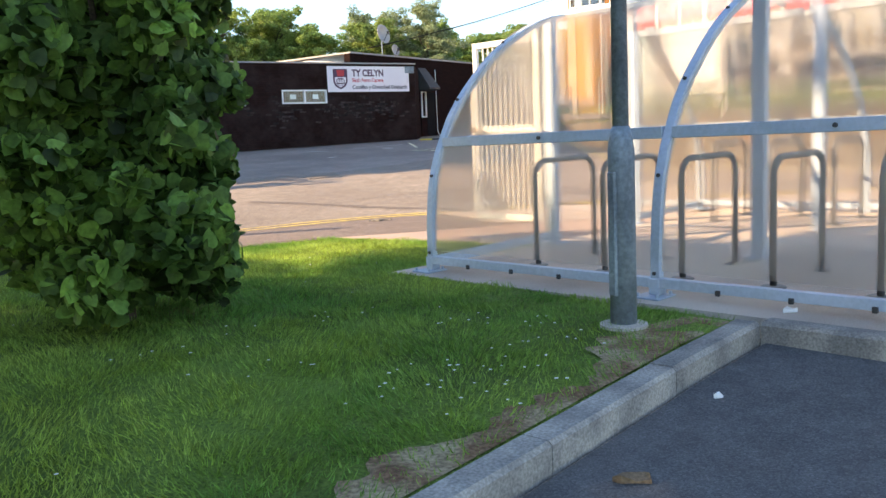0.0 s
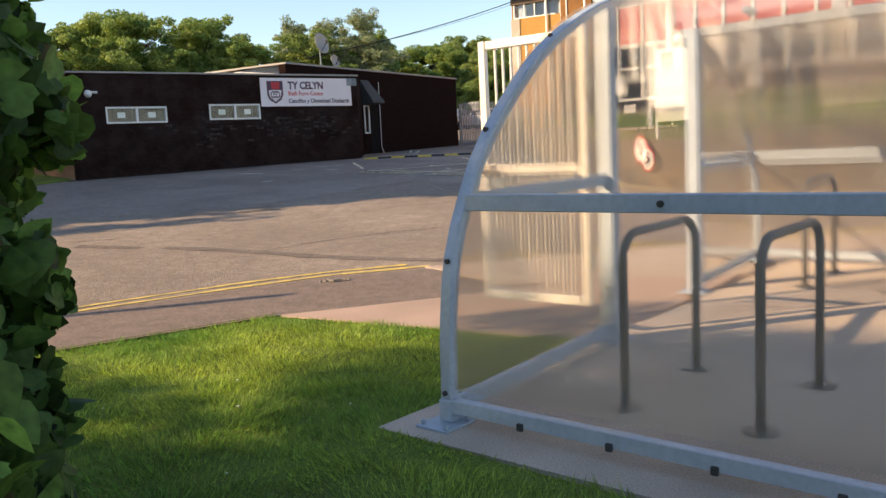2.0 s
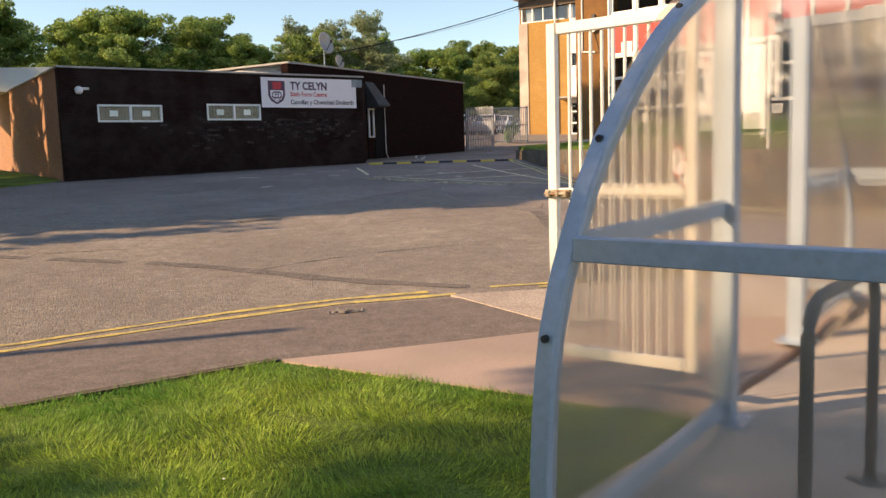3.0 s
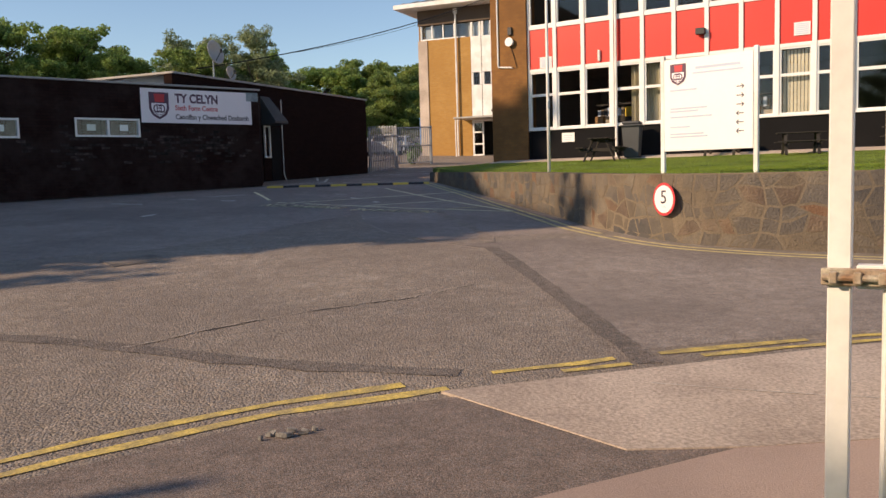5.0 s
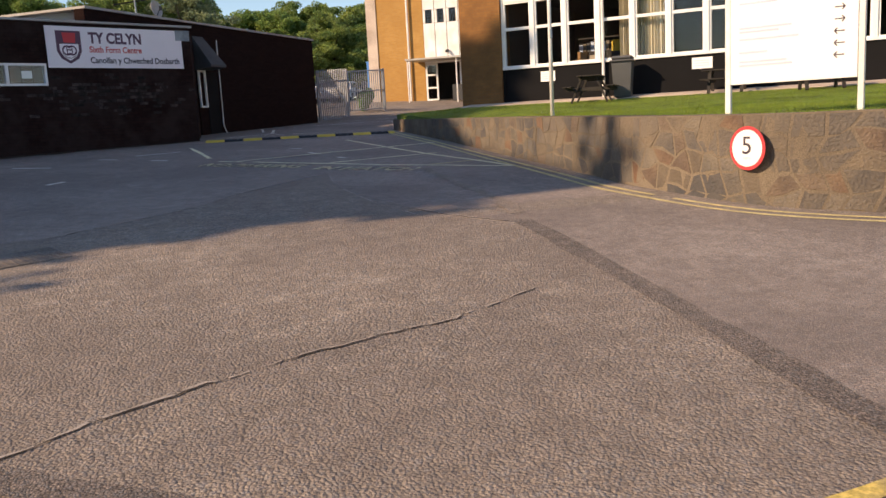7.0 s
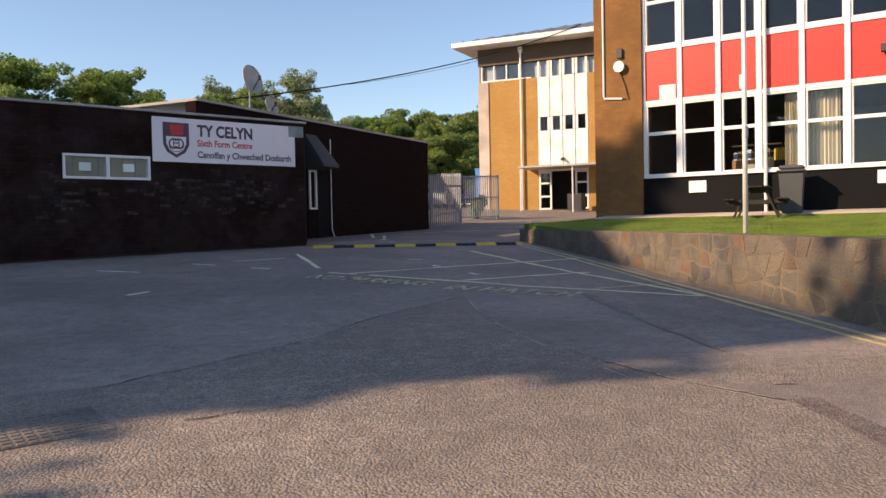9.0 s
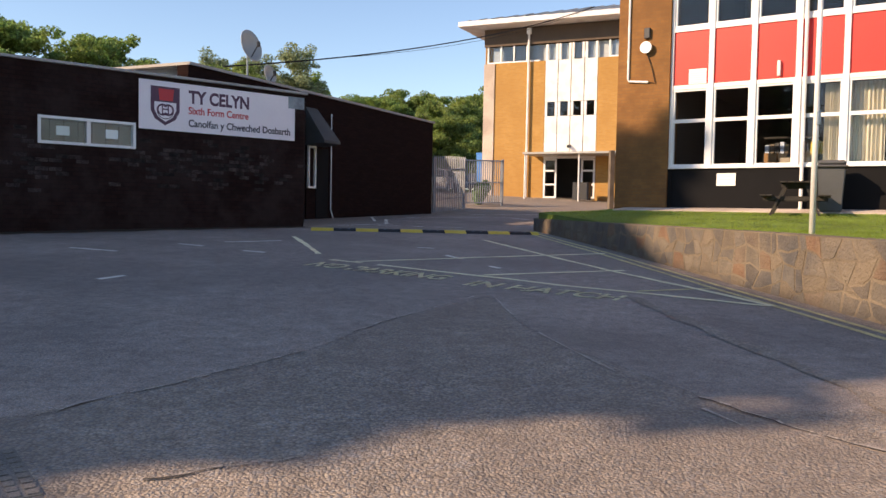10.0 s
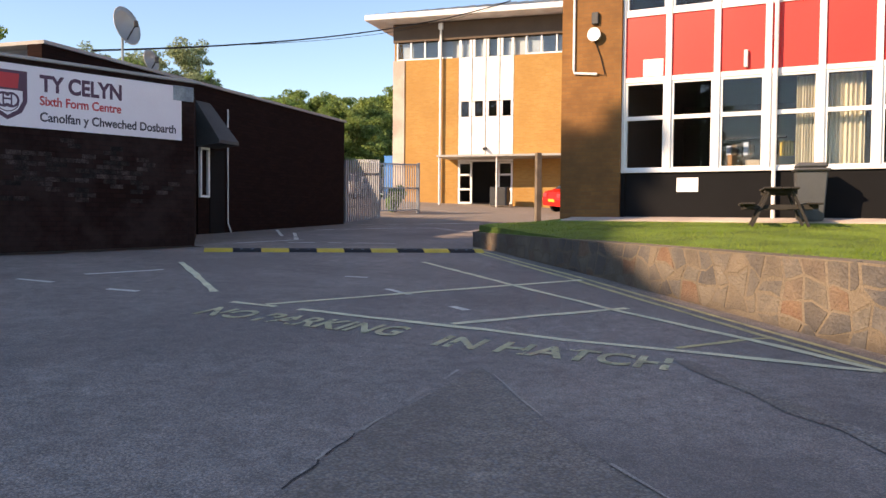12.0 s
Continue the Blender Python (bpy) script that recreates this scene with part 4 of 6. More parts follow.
def build_hoop():
    m = SHELTER @ Matrix.Translation((0.55, 0.62, 0))
    root = thing("cycle_stand", "grey steel tube cycle stand bolted to the slab", "cycle stand", m, "cycle stands")
    bm = bmesh.new()
    pts = [(0, 0, 0), (0, 0, 0.66)]
    pts += [(0, 0.13 - 0.13 * math.cos(a), 0.66 + 0.13 * math.sin(a)) for a in np.linspace(0.2, 1.57, 6)]
    pts += [(0, 0.64 + 0.13 * math.sin(a), 0.66 + 0.13 * math.cos(a)) for a in np.linspace(0, 1.4, 6)]
    pts += [(0, 0.77, 0.66), (0, 0.77, 0)]
    tube(bm, pts, 0.021, 12)
    part("tube", bm, hoop_mat, root, smooth=True)
    for y in (0, 0.77):
        bm = bmesh.new()
        tube(bm, [(0, y, 0), (0, y, 0.008), (0, y, 0.014)], 0.075, 16, [0.075, 0.075, 0.06])
        part("flange", bm, hoop_mat, root)
    return root


hoop = build_hoop()
for i in range(1, 10):
    copy_thing(hoop, SHELTER @ Matrix.Translation((0.55 + 0.61 * i, 0.62, 0)))
for i in range(10):
    copy_thing(hoop, SHELTER @ Matrix.Translation((0.3 + 0.61 * i, 3.95, 0)))


rusty = material("rusty_zinc", (0.46, 0.41, 0.33), 0.7, 0.2, vary=0.3, scale=120, fine=120, second=(0.24, 0.12, 0.06), depth=0.002)


def build_gate():
    a, b = Vector((0.94, 8.52, 0)), Vector((0.367, 9.073, 0))
    d = (b - a).normalized()
    m = Matrix((d, Vector((-d.y, d.x, 0)), Vector((0, 0, 1)))).transposed().to_4x4()
    m.translation = (a.x, a.y, 0.27)
    L, z0, z1 = (b - a).length, 0.22, 1.93
    root = thing("metal_gate", "open white painted steel gate of upright bars with padlock", "gate", m)
    bm = bmesh.new()
    for x in (0.025, L - 0.025):
        block(bm, (x - 0.025, -0.02, z0), (x + 0.025, 0.02, z1), 0.003)
    for z in (z0 + 0.03, 1.07, z1 - 0.03):
        block(bm, (0.06, -0.022, z - 0.027), (L - 0.06, 0.022, z + 0.027), 0.003)
    part("gate_frame", bm, white_paint, root)
    for i in range(10):
        x = 0.06 + (L - 0.12) * (i + 1) / 11
        bm = bmesh.new()
        tube(bm, [(x, 0, z0 + 0.05), (x, 0, z1 - 0.05)], 0.009, 8)
        part("bar", bm, white_paint, root)
    bm = bmesh.new()
    block(bm, (L - 0.135, 0.021, 1.05), (L + 0.012, 0.034, 1.09), 0.003)
    tube(bm, [(L - 0.12, 0.042, 1.07), (L + 0.008, 0.042, 1.07)], 0.008, 8)
    for x in (L - 0.115, L - 0.065, L - 0.015):
        block(bm, (x - 0.009, 0.034, 1.056), (x + 0.009, 0.053, 1.084), 0.003)
    part("slide_bolt", bm, rusty, root, "rusty slide bolt")
    bm = bmesh.new()
    block(bm, (L - 0.20, 0.035, 0.95), (L - 0.155, 0.06, 1.01), 0.006)
    tube(bm, [(L - 0.192, 0.047, 1.0), (L - 0.192, 0.047, 1.05), (L - 0.178, 0.047, 1.062), (L - 0.163, 0.047, 1.05), (L - 0.163, 0.047, 1.0)], 0.005, 6)
    part("padlock", bm, steel, root, "small brass-grey padlock")
    for z in (0.5, 1.55):
        bm = bmesh.new()
        tube(bm, [(-0.012, 0, z - 0.05), (-0.012, 0, z + 0.05)], 0.016, 8)
        part("hinge", bm, steel, root)


build_gate()


def build_lamp_post(lantern=True):
    root = thing("lamp_post", "grey galvanised steel lamp post standing in the lawn", "lamp post", Matrix.Translation((0.835, 4.94, 0.29)))
    bm = bmesh.new()
    tube(bm, [(0, 0, -0.05), (0, 0, 0.9), (0, 0, 0.95), (0, 0, 1.02)], 0.065, 24, [0.066, 0.066, 0.060, 0.043])
    part("base_section", bm, steel, root, smooth=True)
    bm = bmesh.new()
    tube(bm, [(0, 0, 1.0), (0, 0, 3.2), (0, 0, 5.2)], 0.04, 20, [0.040, 0.035, 0.030])
    part("shaft", bm, steel, root, smooth=True)
    bm = bmesh.new()
    block(bm, (-0.026, -0.078, 0.18), (0.026, -0.056, 0.80), 0.006, Matrix.Rotation(-1.0, 4, "Z"))
    part("access_door", bm, steel, root, "narrow access door on the base")
    bm = bmesh.new()
    tube(bm, [(0, 0, -0.02), (0, 0, 0.030), (0, 0, 0.042), (0, 0, 0.030)], 0.11, 24, [0.122, 0.120, 0.108, 0.07])
    part("collar", bm, joint_mat, root, "pale concrete collar at the ground")
    if not lantern:
        return root
    bm = bmesh.new()
    tube(bm, [(0, 0, 5.15), (-0.3, 0.2, 5.3), (-0.7, 0.4, 5.32)], 0.06, 10, [0.03, 0.06, 0.09])
    part("lantern", bm, dark_plastic, root)
    return root


build_lamp_post()
# unseen post, added and thickened to throw the long shadow on the pavement
post = build_lamp_post(False)
post.matrix_world = Matrix.Translation((-8.2, 10.0, level(10))) @ Matrix.Diagonal((2.0, 2.0, 0.70, 1))
tagged(post, "unseen stout steel post added for its shadow on the pavement", "post")


# ---- plants ----
def leaf_cloud(name, centres, count, size, seed, mat, parent, shell=0.65, label="", flat=0.4, fine=False, loose=0.55):
    """Many pointed, folded leaves spread over the outer part of overlapping lobes. centres: x, y, z, rx, ry, rz."""
    rng = np.random.default_rng(seed)
    c = np.array(centres)
    wgt = (c[:, 3] * c[:, 4] + c[:, 5] * c[:, 3])
    pick = rng.choice(len(c), count, p=wgt / wgt.sum())
    d = rng.normal(size=(count, 3))
    d /= np.linalg.norm(d, axis=1)[:, None]
    rad = rng.uniform(shell ** 3, 1.08, count) ** (1 / 3)
    pos = c[pick, :3] + d * c[pick, 3:] * rad[:, None]
    s = size * rng.uniform(0.6, 1.3, count)
    nrm = d * (1 - flat) + rng.normal(size=(count, 3)) * loose + np.array([0, 0, flat])
    nrm /= np.linalg.norm(nrm, axis=1)[:, None]
    t = np.cross(nrm, rng.normal(size=(count, 3)))
    t[:, 2] -= 0.5
    t -= nrm * (t * nrm).sum(1)[:, None]
    t /= np.linalg.norm(t, axis=1)[:, None]
    b = np.cross(nrm, t)
    S = s[:, None]
    shape = ((-0.42, 0.0, 0.0), (-0.50, 0.24, -0.05), (-0.30, 0.44, -0.10), (0.02, 0.43, -0.10), (0.34, 0.24, -0.06), (0.62, 0.0, -0.04), (0.34, -0.24, -0.06), (0.02, -0.43, -0.10), (-0.30, -0.44, -0.10), (-0.50, -0.24, -0.05)) if fine else \
        ((-0.5, 0.0, 0.0), (-0.2, 0.42, -0.09), (0.15, 0.36, -0.1), (0.62, 0.0, 0.0), (0.15, -0.36, -0.1), (-0.2, -0.42, -0.09))
    k = len(shape)
    h = k // 2
    v = np.stack([pos + (t * p + b * q + nrm * r) * S for p, q, r in shape], 1).reshape(-1, 3)
    me = bpy.data.meshes.new(name)
    me.vertices.add(len(v))
    me.vertices.foreach_set("co", v.reshape(-1))
    i0 = np.arange(count)[:, None] * k
    one, two = np.arange(0, h + 1)[None, :], np.array([[0, *range(h, k)]])
    q = np.concatenate([i0 + one, i0 + two], 1).reshape(-1)
    me.loops.add(len(q))
    me.loops.foreach_set("vertex_index", q)
    me.polygons.add(count * 2)
    me.polygons.foreach_set("loop_start", np.arange(count * 2) * (h + 1))
    me.update(calc_edges=True)
    me.materials.append(mat)
    ob = new(name, me)
    ob.parent = parent
    if label:
        ob["label"] = label
    return ob


def limbs(seed, height, spread, r, count, low=0.25):
    rng = random.Random(seed)
    bm = bmesh.new()
    tube(bm, [(0, 0, -0.1), (rng.uniform(-.1, .1), 0, height * 0.3), (rng.uniform(-.2, .2), rng.uniform(-.2, .2), height * 0.62), (0.1, 0.1, height * 0.92)], r, 8, [r * 1.25, r, r * 0.6, r * 0.15])
    for i in range(count):
        a, z = rng.uniform(0, 6.28), height * rng.uniform(low, 0.75)
        ln = spread * rng.uniform(0.5, 0.9)
        p = Vector((0, 0, z))
        q = p + Vector((math.cos(a) * ln * 0.5, math.sin(a) * ln * 0.5, ln * 0.35))
        e = q + Vector((math.cos(a + 0.3) * ln * 0.5, math.sin(a + 0.3) * ln * 0.5, ln * 0.35))
        tube(bm, [p, q, e], r * 0.4, 6, [r * 0.45, r * 0.25, r * 0.06])
    return bm


def build_bush(x, y, seed, label, count=15000, h=3.9):
    root = thing("lime_bush", label, "bush", Matrix.Translation((x, y, level(y))), "bushes in the lawn")
    rng = random.Random(seed)
    part("trunk", limbs(seed, h, 1.1, 0.06, 14, 0.08), bark, root)
    lobes = []
    for i in range(110):
        z = 0.24 + (h - 0.4) * ((i + rng.random()) / 110)
        w = 0.57 + 0.26 * math.sin(min(1.0, z / 2.1) * 1.65)
        a = i * 2.4 + rng.uniform(-0.5, 0.5)
        s = rng.uniform(0.12, 0.30)
        r = (w - s * 0.5) * rng.uniform(0.62, 1.25)
        lobes.append((math.cos(a) * r, math.sin(a) * r, z, s, s, s * rng.uniform(0.7, 1.1)))
    leaf_cloud("crown", lobes, count, 0.088, seed, leaf_near, root, 0.1, flat=0.2, fine=True, loose=0.85)
    sprigs = []
    for i in range(26):
        a, z, s = rng.uniform(-1.5, 1.2), rng.uniform(0.35, h - 0.8), rng.uniform(0.06, 0.12)
        r = rng.uniform(0.56, 0.70) if z < 1.0 else rng.uniform(0.74, 0.92) if a < 0.05 else rng.uniform(0.5, 0.66)
        sprigs.append((math.cos(a) * r, math.sin(a) * r, z, s * 1.3, s * 1.3, s))
    leaf_cloud("outer_foliage", sprigs, count // 70, 0.10, seed + 2, leaf_near, root, 0.1, flat=0.2, fine=True, loose=0.85)["kind"] = "stuff"
    core = [(0, 0, z, 0.42, 0.42, 0.4) for z in np.arange(0.5, h - 0.4, 0.35)]
    leaf_cloud("inner_leaves", core, count // 3, 0.12, seed + 1, leaf_near, root, 0.3)
    return root


build_bush(-1.98, 5.75, 3, "tall dense lime bush with broad green leaves to the ground", 27000)
# two more bushes, unseen, added to widen the shade on the near grass
build_bush(-3.75, 3.3, 4, "unseen leafy lime bush added to shade the near lawn", 9000)
build_bush(-4.9, 1.2, 6, "unseen leafy lime bush added to shade the lawn's end", 9000)


def build_tree(seed, height, spread, count, size=0.15, mat=None, low=0.16, group="trees beyond the buildings", label="broad green leafy tree in early summer"):
    """Boughs that carry sprays of small leaves; lower towards the rim, with gaps between the sprays."""
    root = thing("tree", label, "tree", group=group)
    rng = random.Random(seed)
    part("trunk", limbs(seed, height * 0.85, spread * 0.7, height * 0.016, 16), bark, root)
    lobes = []
    for b in range(34):
        a, t = b * 2.4 + rng.uniform(-0.4, 0.4), (b + rng.random()) / 34
        reach = spread * (0.45 + 0.62 * math.sin(0.35 + t * 2.5)) * (1 - 0.42 * t) * rng.uniform(0.7, 1.15)
        z0 = height * (low + (0.86 - low) * t)
        rise = height * rng.uniform(0.03, 0.13) * (0.4 + t)
        for k in range(6):
            f = (k + 1.6) / 6.6
            s = spread * rng.uniform(0.09, 0.20) * (1.15 - 0.4 * f)
            lobes.append((math.cos(a) * reach * f + rng.gauss(0, 0.06) * spread, math.sin(a) * reach * f + rng.gauss(0, 0.06) * spread,
                          z0 + rise * f + rng.gauss(0, 0.02) * height, s * rng.uniform(0.8, 1.4), s * rng.uniform(0.8, 1.4), s * rng.uniform(0.45, 0.8)))
    leaf_cloud("crown", lobes, count, size, seed, mat or leaf_far, root, 0.15, loose=0.8)
    return root


TREES = [build_tree(11, 10.6, 4.8, 58000), build_tree(12, 9.2, 5.2, 58000, mat=leaf_dark), build_tree(13, 11.4, 4.0, 26000, 0.14, leaf_pale)]
for o, m in zip(TREES, ((-17.5, 70), (-4.5, 78), (-3.2, 88))):
    o.matrix_world = Matrix.Translation((m[0], m[1], level(m[1])))
spots = [(-31, 62, 1.15, 0), (-37, 56, 1.45, 1), (-26, 66, 1.0, 0), (-22, 73, 1.0, 0), (-13, 74, 1.0, 0), (-9.5, 72, 0.8, 0), (-16, 90, 1.2, 1), (-7, 92, 1.05, 2), (0.5, 90, 1.0, 0), (0.2, 78, 0.95, 2), (9.5, 94, 0.88, 0), (14, 86, 0.92, 1), (11.5, 79, 0.78, 1), (18, 92, 1.1, 1), (7, 98, 0.95, 0), (3.0, 100, 1.1, 1), (-42, 66, 1.4, 1), (-25, 84, 1.2, 1), (-33, 78, 1.3, 1), (22, 100, 1.2, 1), (26, 88, 1.2, 1), (13, 104, 1.2, 1), (-1.5, 99, 1.0, 0),
         # unseen trees added as casters for the near lawn and the orange side wall
         (-8.6, 4.3, 0.8, 0), (-9.2, 1.2, 0.7, 0), (-8.8, -2.2, 0.75, 0), (-16.8, 31.4, 0.72, 0)]
for i, (x, y, s, k) in enumerate(spots):
    copy_thing(TREES[k], Matrix.Translation((x, y, level(y) - 0.1)) @ Matrix.Rotation(i * 1.3, 4, "Z") @ Matrix.Scale(s, 4))
# unseen trees off the route, added so their crowns fleck the shade's edge
slim = build_tree(31, 9.95, 1.15, 9000, 0.13, leaf_dark, 0.3, "trees beside the neighbouring block", "unseen slim leafy tree added to fleck the edge of the shade")
slim.matrix_world = Matrix.Translation((-12.2, 17.05, level(17)))
copy_thing(slim, Matrix.Translation((-12.6, 16.55, level(16.5))) @ Matrix.Rotation(2.0, 4, "Z") @ Matrix.Scale(0.64, 4))
copy_thing(slim, Matrix.Translation((-12.4, 15.45, level(15.4))) @ Matrix.Rotation(4.0, 4, "Z") @ Matrix.Scale(0.56, 4))
# unseen tall tree, added to drop shade on the lower brick pier
tall = build_tree(33, 14.7, 3.0, 26000, 0.17, leaf_dark, 0.42, "trees beside the neighbouring block", "unseen tall leafy tree added to shade the brick pier")
tall.matrix_world = Matrix.Translation((-15.3, 29.3, level(29.3)))
# ---- dark sixth-form block ----
def wall_frame(p, d):
    return frame_axes((p[0], p[1], 0), (d[0], d[1], 0), (-d[1], d[0], 0))


def crest(bm_parent, m, w, h, y, name="crest"):
    """A shield in red and dark with a pale ring; drawn as plain shapes. x along, z up, y towards the viewer below zero."""
    outline = [(-0.5, 0.5), (0.5, 0.5), (0.5, -0.12), (0.36, -0.34), (0, -0.5), (-0.36, -0.34), (-0.5, -0.12)]
    bm = bmesh.new()
    bm.faces.new([bm.verts.new(m @ Vector((px * w, y, pz * h))) for px, pz in outline])
    ob = part(name, bm, ink_purple, bm_parent, "dark shield emblem with a red top band")
    bm = bmesh.new()
    bm.faces.new([bm.verts.new(m @ Vector((px * w, y - 0.003, pz * h))) for px, pz in ((-0.24, 0.44), (0.30, 0.44), (0.26, 0.14), (-0.20, 0.14))])
    part("band", bm, ink_red, ob)
    # pale inner shield with a dark looped device
    bm = bmesh.new()
    bm.faces.new([bm.verts.new(m @ Vector((px * w, y - 0.004, pz * h))) for px, pz in ((-0.38, 0.10), (0.38, 0.10), (0.38, -0.10), (0.26, -0.28), (0, -0.41), (-0.26, -0.28), (-0.38, -0.10))])
    inner = part("inner_shield", bm, banner_mat, ob)
    for cx, r0, r1, a0, a1 in ((-0.10, 0.20, 0.14, 2, 18), (0.10, 0.20, 0.14, 12, 28), (0.0, 0.31, 0.285, 11, 19)):
        bm = bmesh.new()
        ring = [[bm.verts.new(m @ Vector(((cx + r * math.cos(a * 0.3142)) * w, y - 0.007, r * w * math.sin(a * 0.3142) - 0.10 * h))) for a in range(a0, a1 + 1)] for r in (r0, r1)]
        for k in range(a1 - a0):
            bm.faces.new((ring[0][k], ring[0][k + 1], ring[1][k + 1], ring[1][k]))
        part("loop", bm, ink_purple, ob)
    for x0, x1, z0, z1 in ((-0.12, -0.08, -0.22, 0.04), (0.08, 0.12, -0.22, 0.04), (-0.08, 0.08, -0.10, -0.065), (-0.08, 0.08, 0.005, 0.04), (-0.08, 0.08, -0.22, -0.185)):
        bm = bmesh.new()
        bm.faces.new([bm.verts.new(m @ Vector((px * w, y - 0.006, pz * h))) for px, pz in ((x0, z0), (x1, z0), (x1, z1), (x0, z1))])
        part("bar", bm, ink_purple, ob)


def glazed_window(root, m, x0, x1, z0, z1, lights=2, depth=0.05, papers=()):
    bm = bmesh.new()
    f = 0.05
    for a, b in (((x0, z0), (x1, z0 + f)), ((x0, z1 - f), (x1, z1)), ((x0, z0 + f), (x0 + f, z1 - f)), ((x1 - f, z0 + f), (x1, z1 - f))):
        block(bm, (a[0], -depth, a[1]), (b[0], 0.10, b[1]), 0.004)
    for i in range(1, lights):
        x = x0 + (x1 - x0) * i / lights
        block(bm, (x - 0.035, -depth, z0 + f), (x + 0.035, 0.10, z1 - f), 0.004)
    bmesh.ops.transform(bm, matrix=m, verts=bm.verts[:])
    win = part("window", bm, white_frame, root, "white-framed window")
    for i in range(lights):
        a, b = x0 + (x1 - x0) * i / lights + f, x0 + (x1 - x0) * (i + 1) / lights - f
        bm = bmesh.new()
        bm.faces.new([bm.verts.new(m @ Vector(p)) for p in ((a, 0.02, z0 + f), (b, 0.02, z0 + f), (b, 0.02, z1 - f), (a, 0.02, z1 - f))])
        ob = part("pane", bm, pane_glass, win)
        ob.visible_shadow = False
        if papers:
            c = (a + b) / 2
            bm = bmesh.new()
            block(bm, (c - 0.11, 0.03, (z0 + z1) / 2 - 0.08), (c + 0.11, 0.034, (z0 + z1) / 2 + 0.08))
            bmesh.ops.transform(bm, matrix=m, verts=bm.verts[:])
            part("notice", bm, sign_white, win, "white paper notice behind the pane")
    return win


def wall_with_openings(m, x0, x1, z0, z1, th, holes):
    """A wall as blocks round its openings; x along, y inwards."""
    bm = bmesh.new()
    cuts = sorted({x0, x1, *[h[0] for h in holes], *[h[1] for h in holes]})
    for a, b in zip(cuts, cuts[1:]):
        hs = sorted([h for h in holes if h[0] < (a + b) / 2 < h[1]], key=lambda h: h[2])
        z = z0
        for h in hs:
            if h[2] > z:
                block(bm, (a, 0, z), (b, th, h[2]))
            z = h[3]
        block(bm, (a, 0, z), (b, th, z1))
    bmesh.ops.remove_doubles(bm, verts=bm.verts, dist=0.0005)
    bmesh.ops.transform(bm, matrix=m, verts=bm.verts[:])
    return bm


def build_dark_block():
    root = thing("sixth_form_block", "low flat-roofed block of dark painted brick with banner", "building")
    m = wall_frame((-8.5, 27.83), BDIR)
    L, top = 9.27, 4.17
    wins = [(0.93, 2.68, 2.74, 3.22), (3.98, 5.66, 2.79, 3.27)]
    wall = part("wall", wall_with_openings(m, 0, L, 0.3, top, 0.3, wins), black_brick, root, "black painted brick front wall")
    for w in wins:
        glazed_window(root, m, *w, 2, 0.02, (1,))
        bm = bmesh.new()
        for k in range(14):
            x = w[0] + (w[1] - w[0]) * k / 14
            block(bm, (x, 0.16 + 0.03 * (k % 2), w[2] + 0.02), (x + (w[1] - w[0]) / 14, 0.20 + 0.03 * (k % 2), w[3] - 0.02))
        bmesh.ops.transform(bm, matrix=m, verts=bm.verts[:])
        part("curtain", bm, drawn_curtain, root, "drawn brown curtain")
    # pale worn patches of paint
    rng = random.Random(5)
    used = set()
    for x, z, w, h, n in ((3.75, 2.40, 0.22, 0.28, 22), (6.4, 2.62, 0.75, 0.13, 46), (7.9, 2.60, 0.5, 0.13, 24), (2.7, 2.5, 0.35, 0.07, 10), (7.0, 2.3, 0.9, 0.14, 34)):
        for k in range(n):
            row = round(rng.gauss(z, h) / 0.075)
            col = round(rng.gauss(x, w) / 0.225)
            if (row, col) in used or row * 0.075 > 3.05 or row * 0.075 < 1.6:
                continue
            used.add((row, col))
            bm = bmesh.new()
            a, b = col * 0.225 + (row % 2) * 0.1125, row * 0.075
            block(bm, (a, -rng.uniform(0.001, 0.003), b), (a + 0.213, 0.01, b + 0.066), 0.001)
            bmesh.ops.transform(bm, matrix=m, verts=bm.verts[:])
            part("brick", bm, worn_brick, wall)
    bm = bmesh.new()
    block(bm, (-0.05, -0.05, top), (L + 0.05, 0.32, top + 0.05), 0.006)
    bmesh.ops.transform(bm, matrix=m, verts=bm.verts[:])
    part("roof_edge", bm, edge_trim, root, "thin pale metal roof edge")
    # left side wall of orange brick, lit by the low sun
    side = wall_frame((-8.5 - BDIR.y * 12, 27.83 + BDIR.x * 12), (BDIR.y, -BDIR.x))
    bm = bmesh.new()
    block(bm, (0, 0.005, 0.3), (11.99, 0.3, top))
    bmesh.ops.transform(bm, matrix=side, verts=bm.verts[:])
    part("side_wall", bm, orange_brick, root, "orange brick side wall")
    bm = bmesh.new()
    block(bm, (-0.05, -0.05, top), (11.94, 0.32, top + 0.045), 0.006)
    bmesh.ops.transform(bm, matrix=side, verts=bm.verts[:])
    part("roof_edge", bm, white_frame, root, "thin pale metal roof edge")
    # right end wall at the entrance, and the roof
    e0 = Vector((-8.5, 27.83)) + Vector((BDIR.x, BDIR.y)) * L
    bm = bmesh.new()
    n = Vector((-BDIR.y, BDIR.x))
    e1 = Vector((-0.35, 36.9))
    prism(bm, [(e0.x - 0.3 * BDIR.x, e0.y + 0.3), (e0.x - 0.004, e0.y + 0.16), (e1.x, e1.y), (e1.x - 0.3, e1.y)], 0.3, top)
    part("end_wall", bm, black_brick_b, root)
    bm = bmesh.new()
    a = Vector((-8.5, 27.83)) + n * 0.3
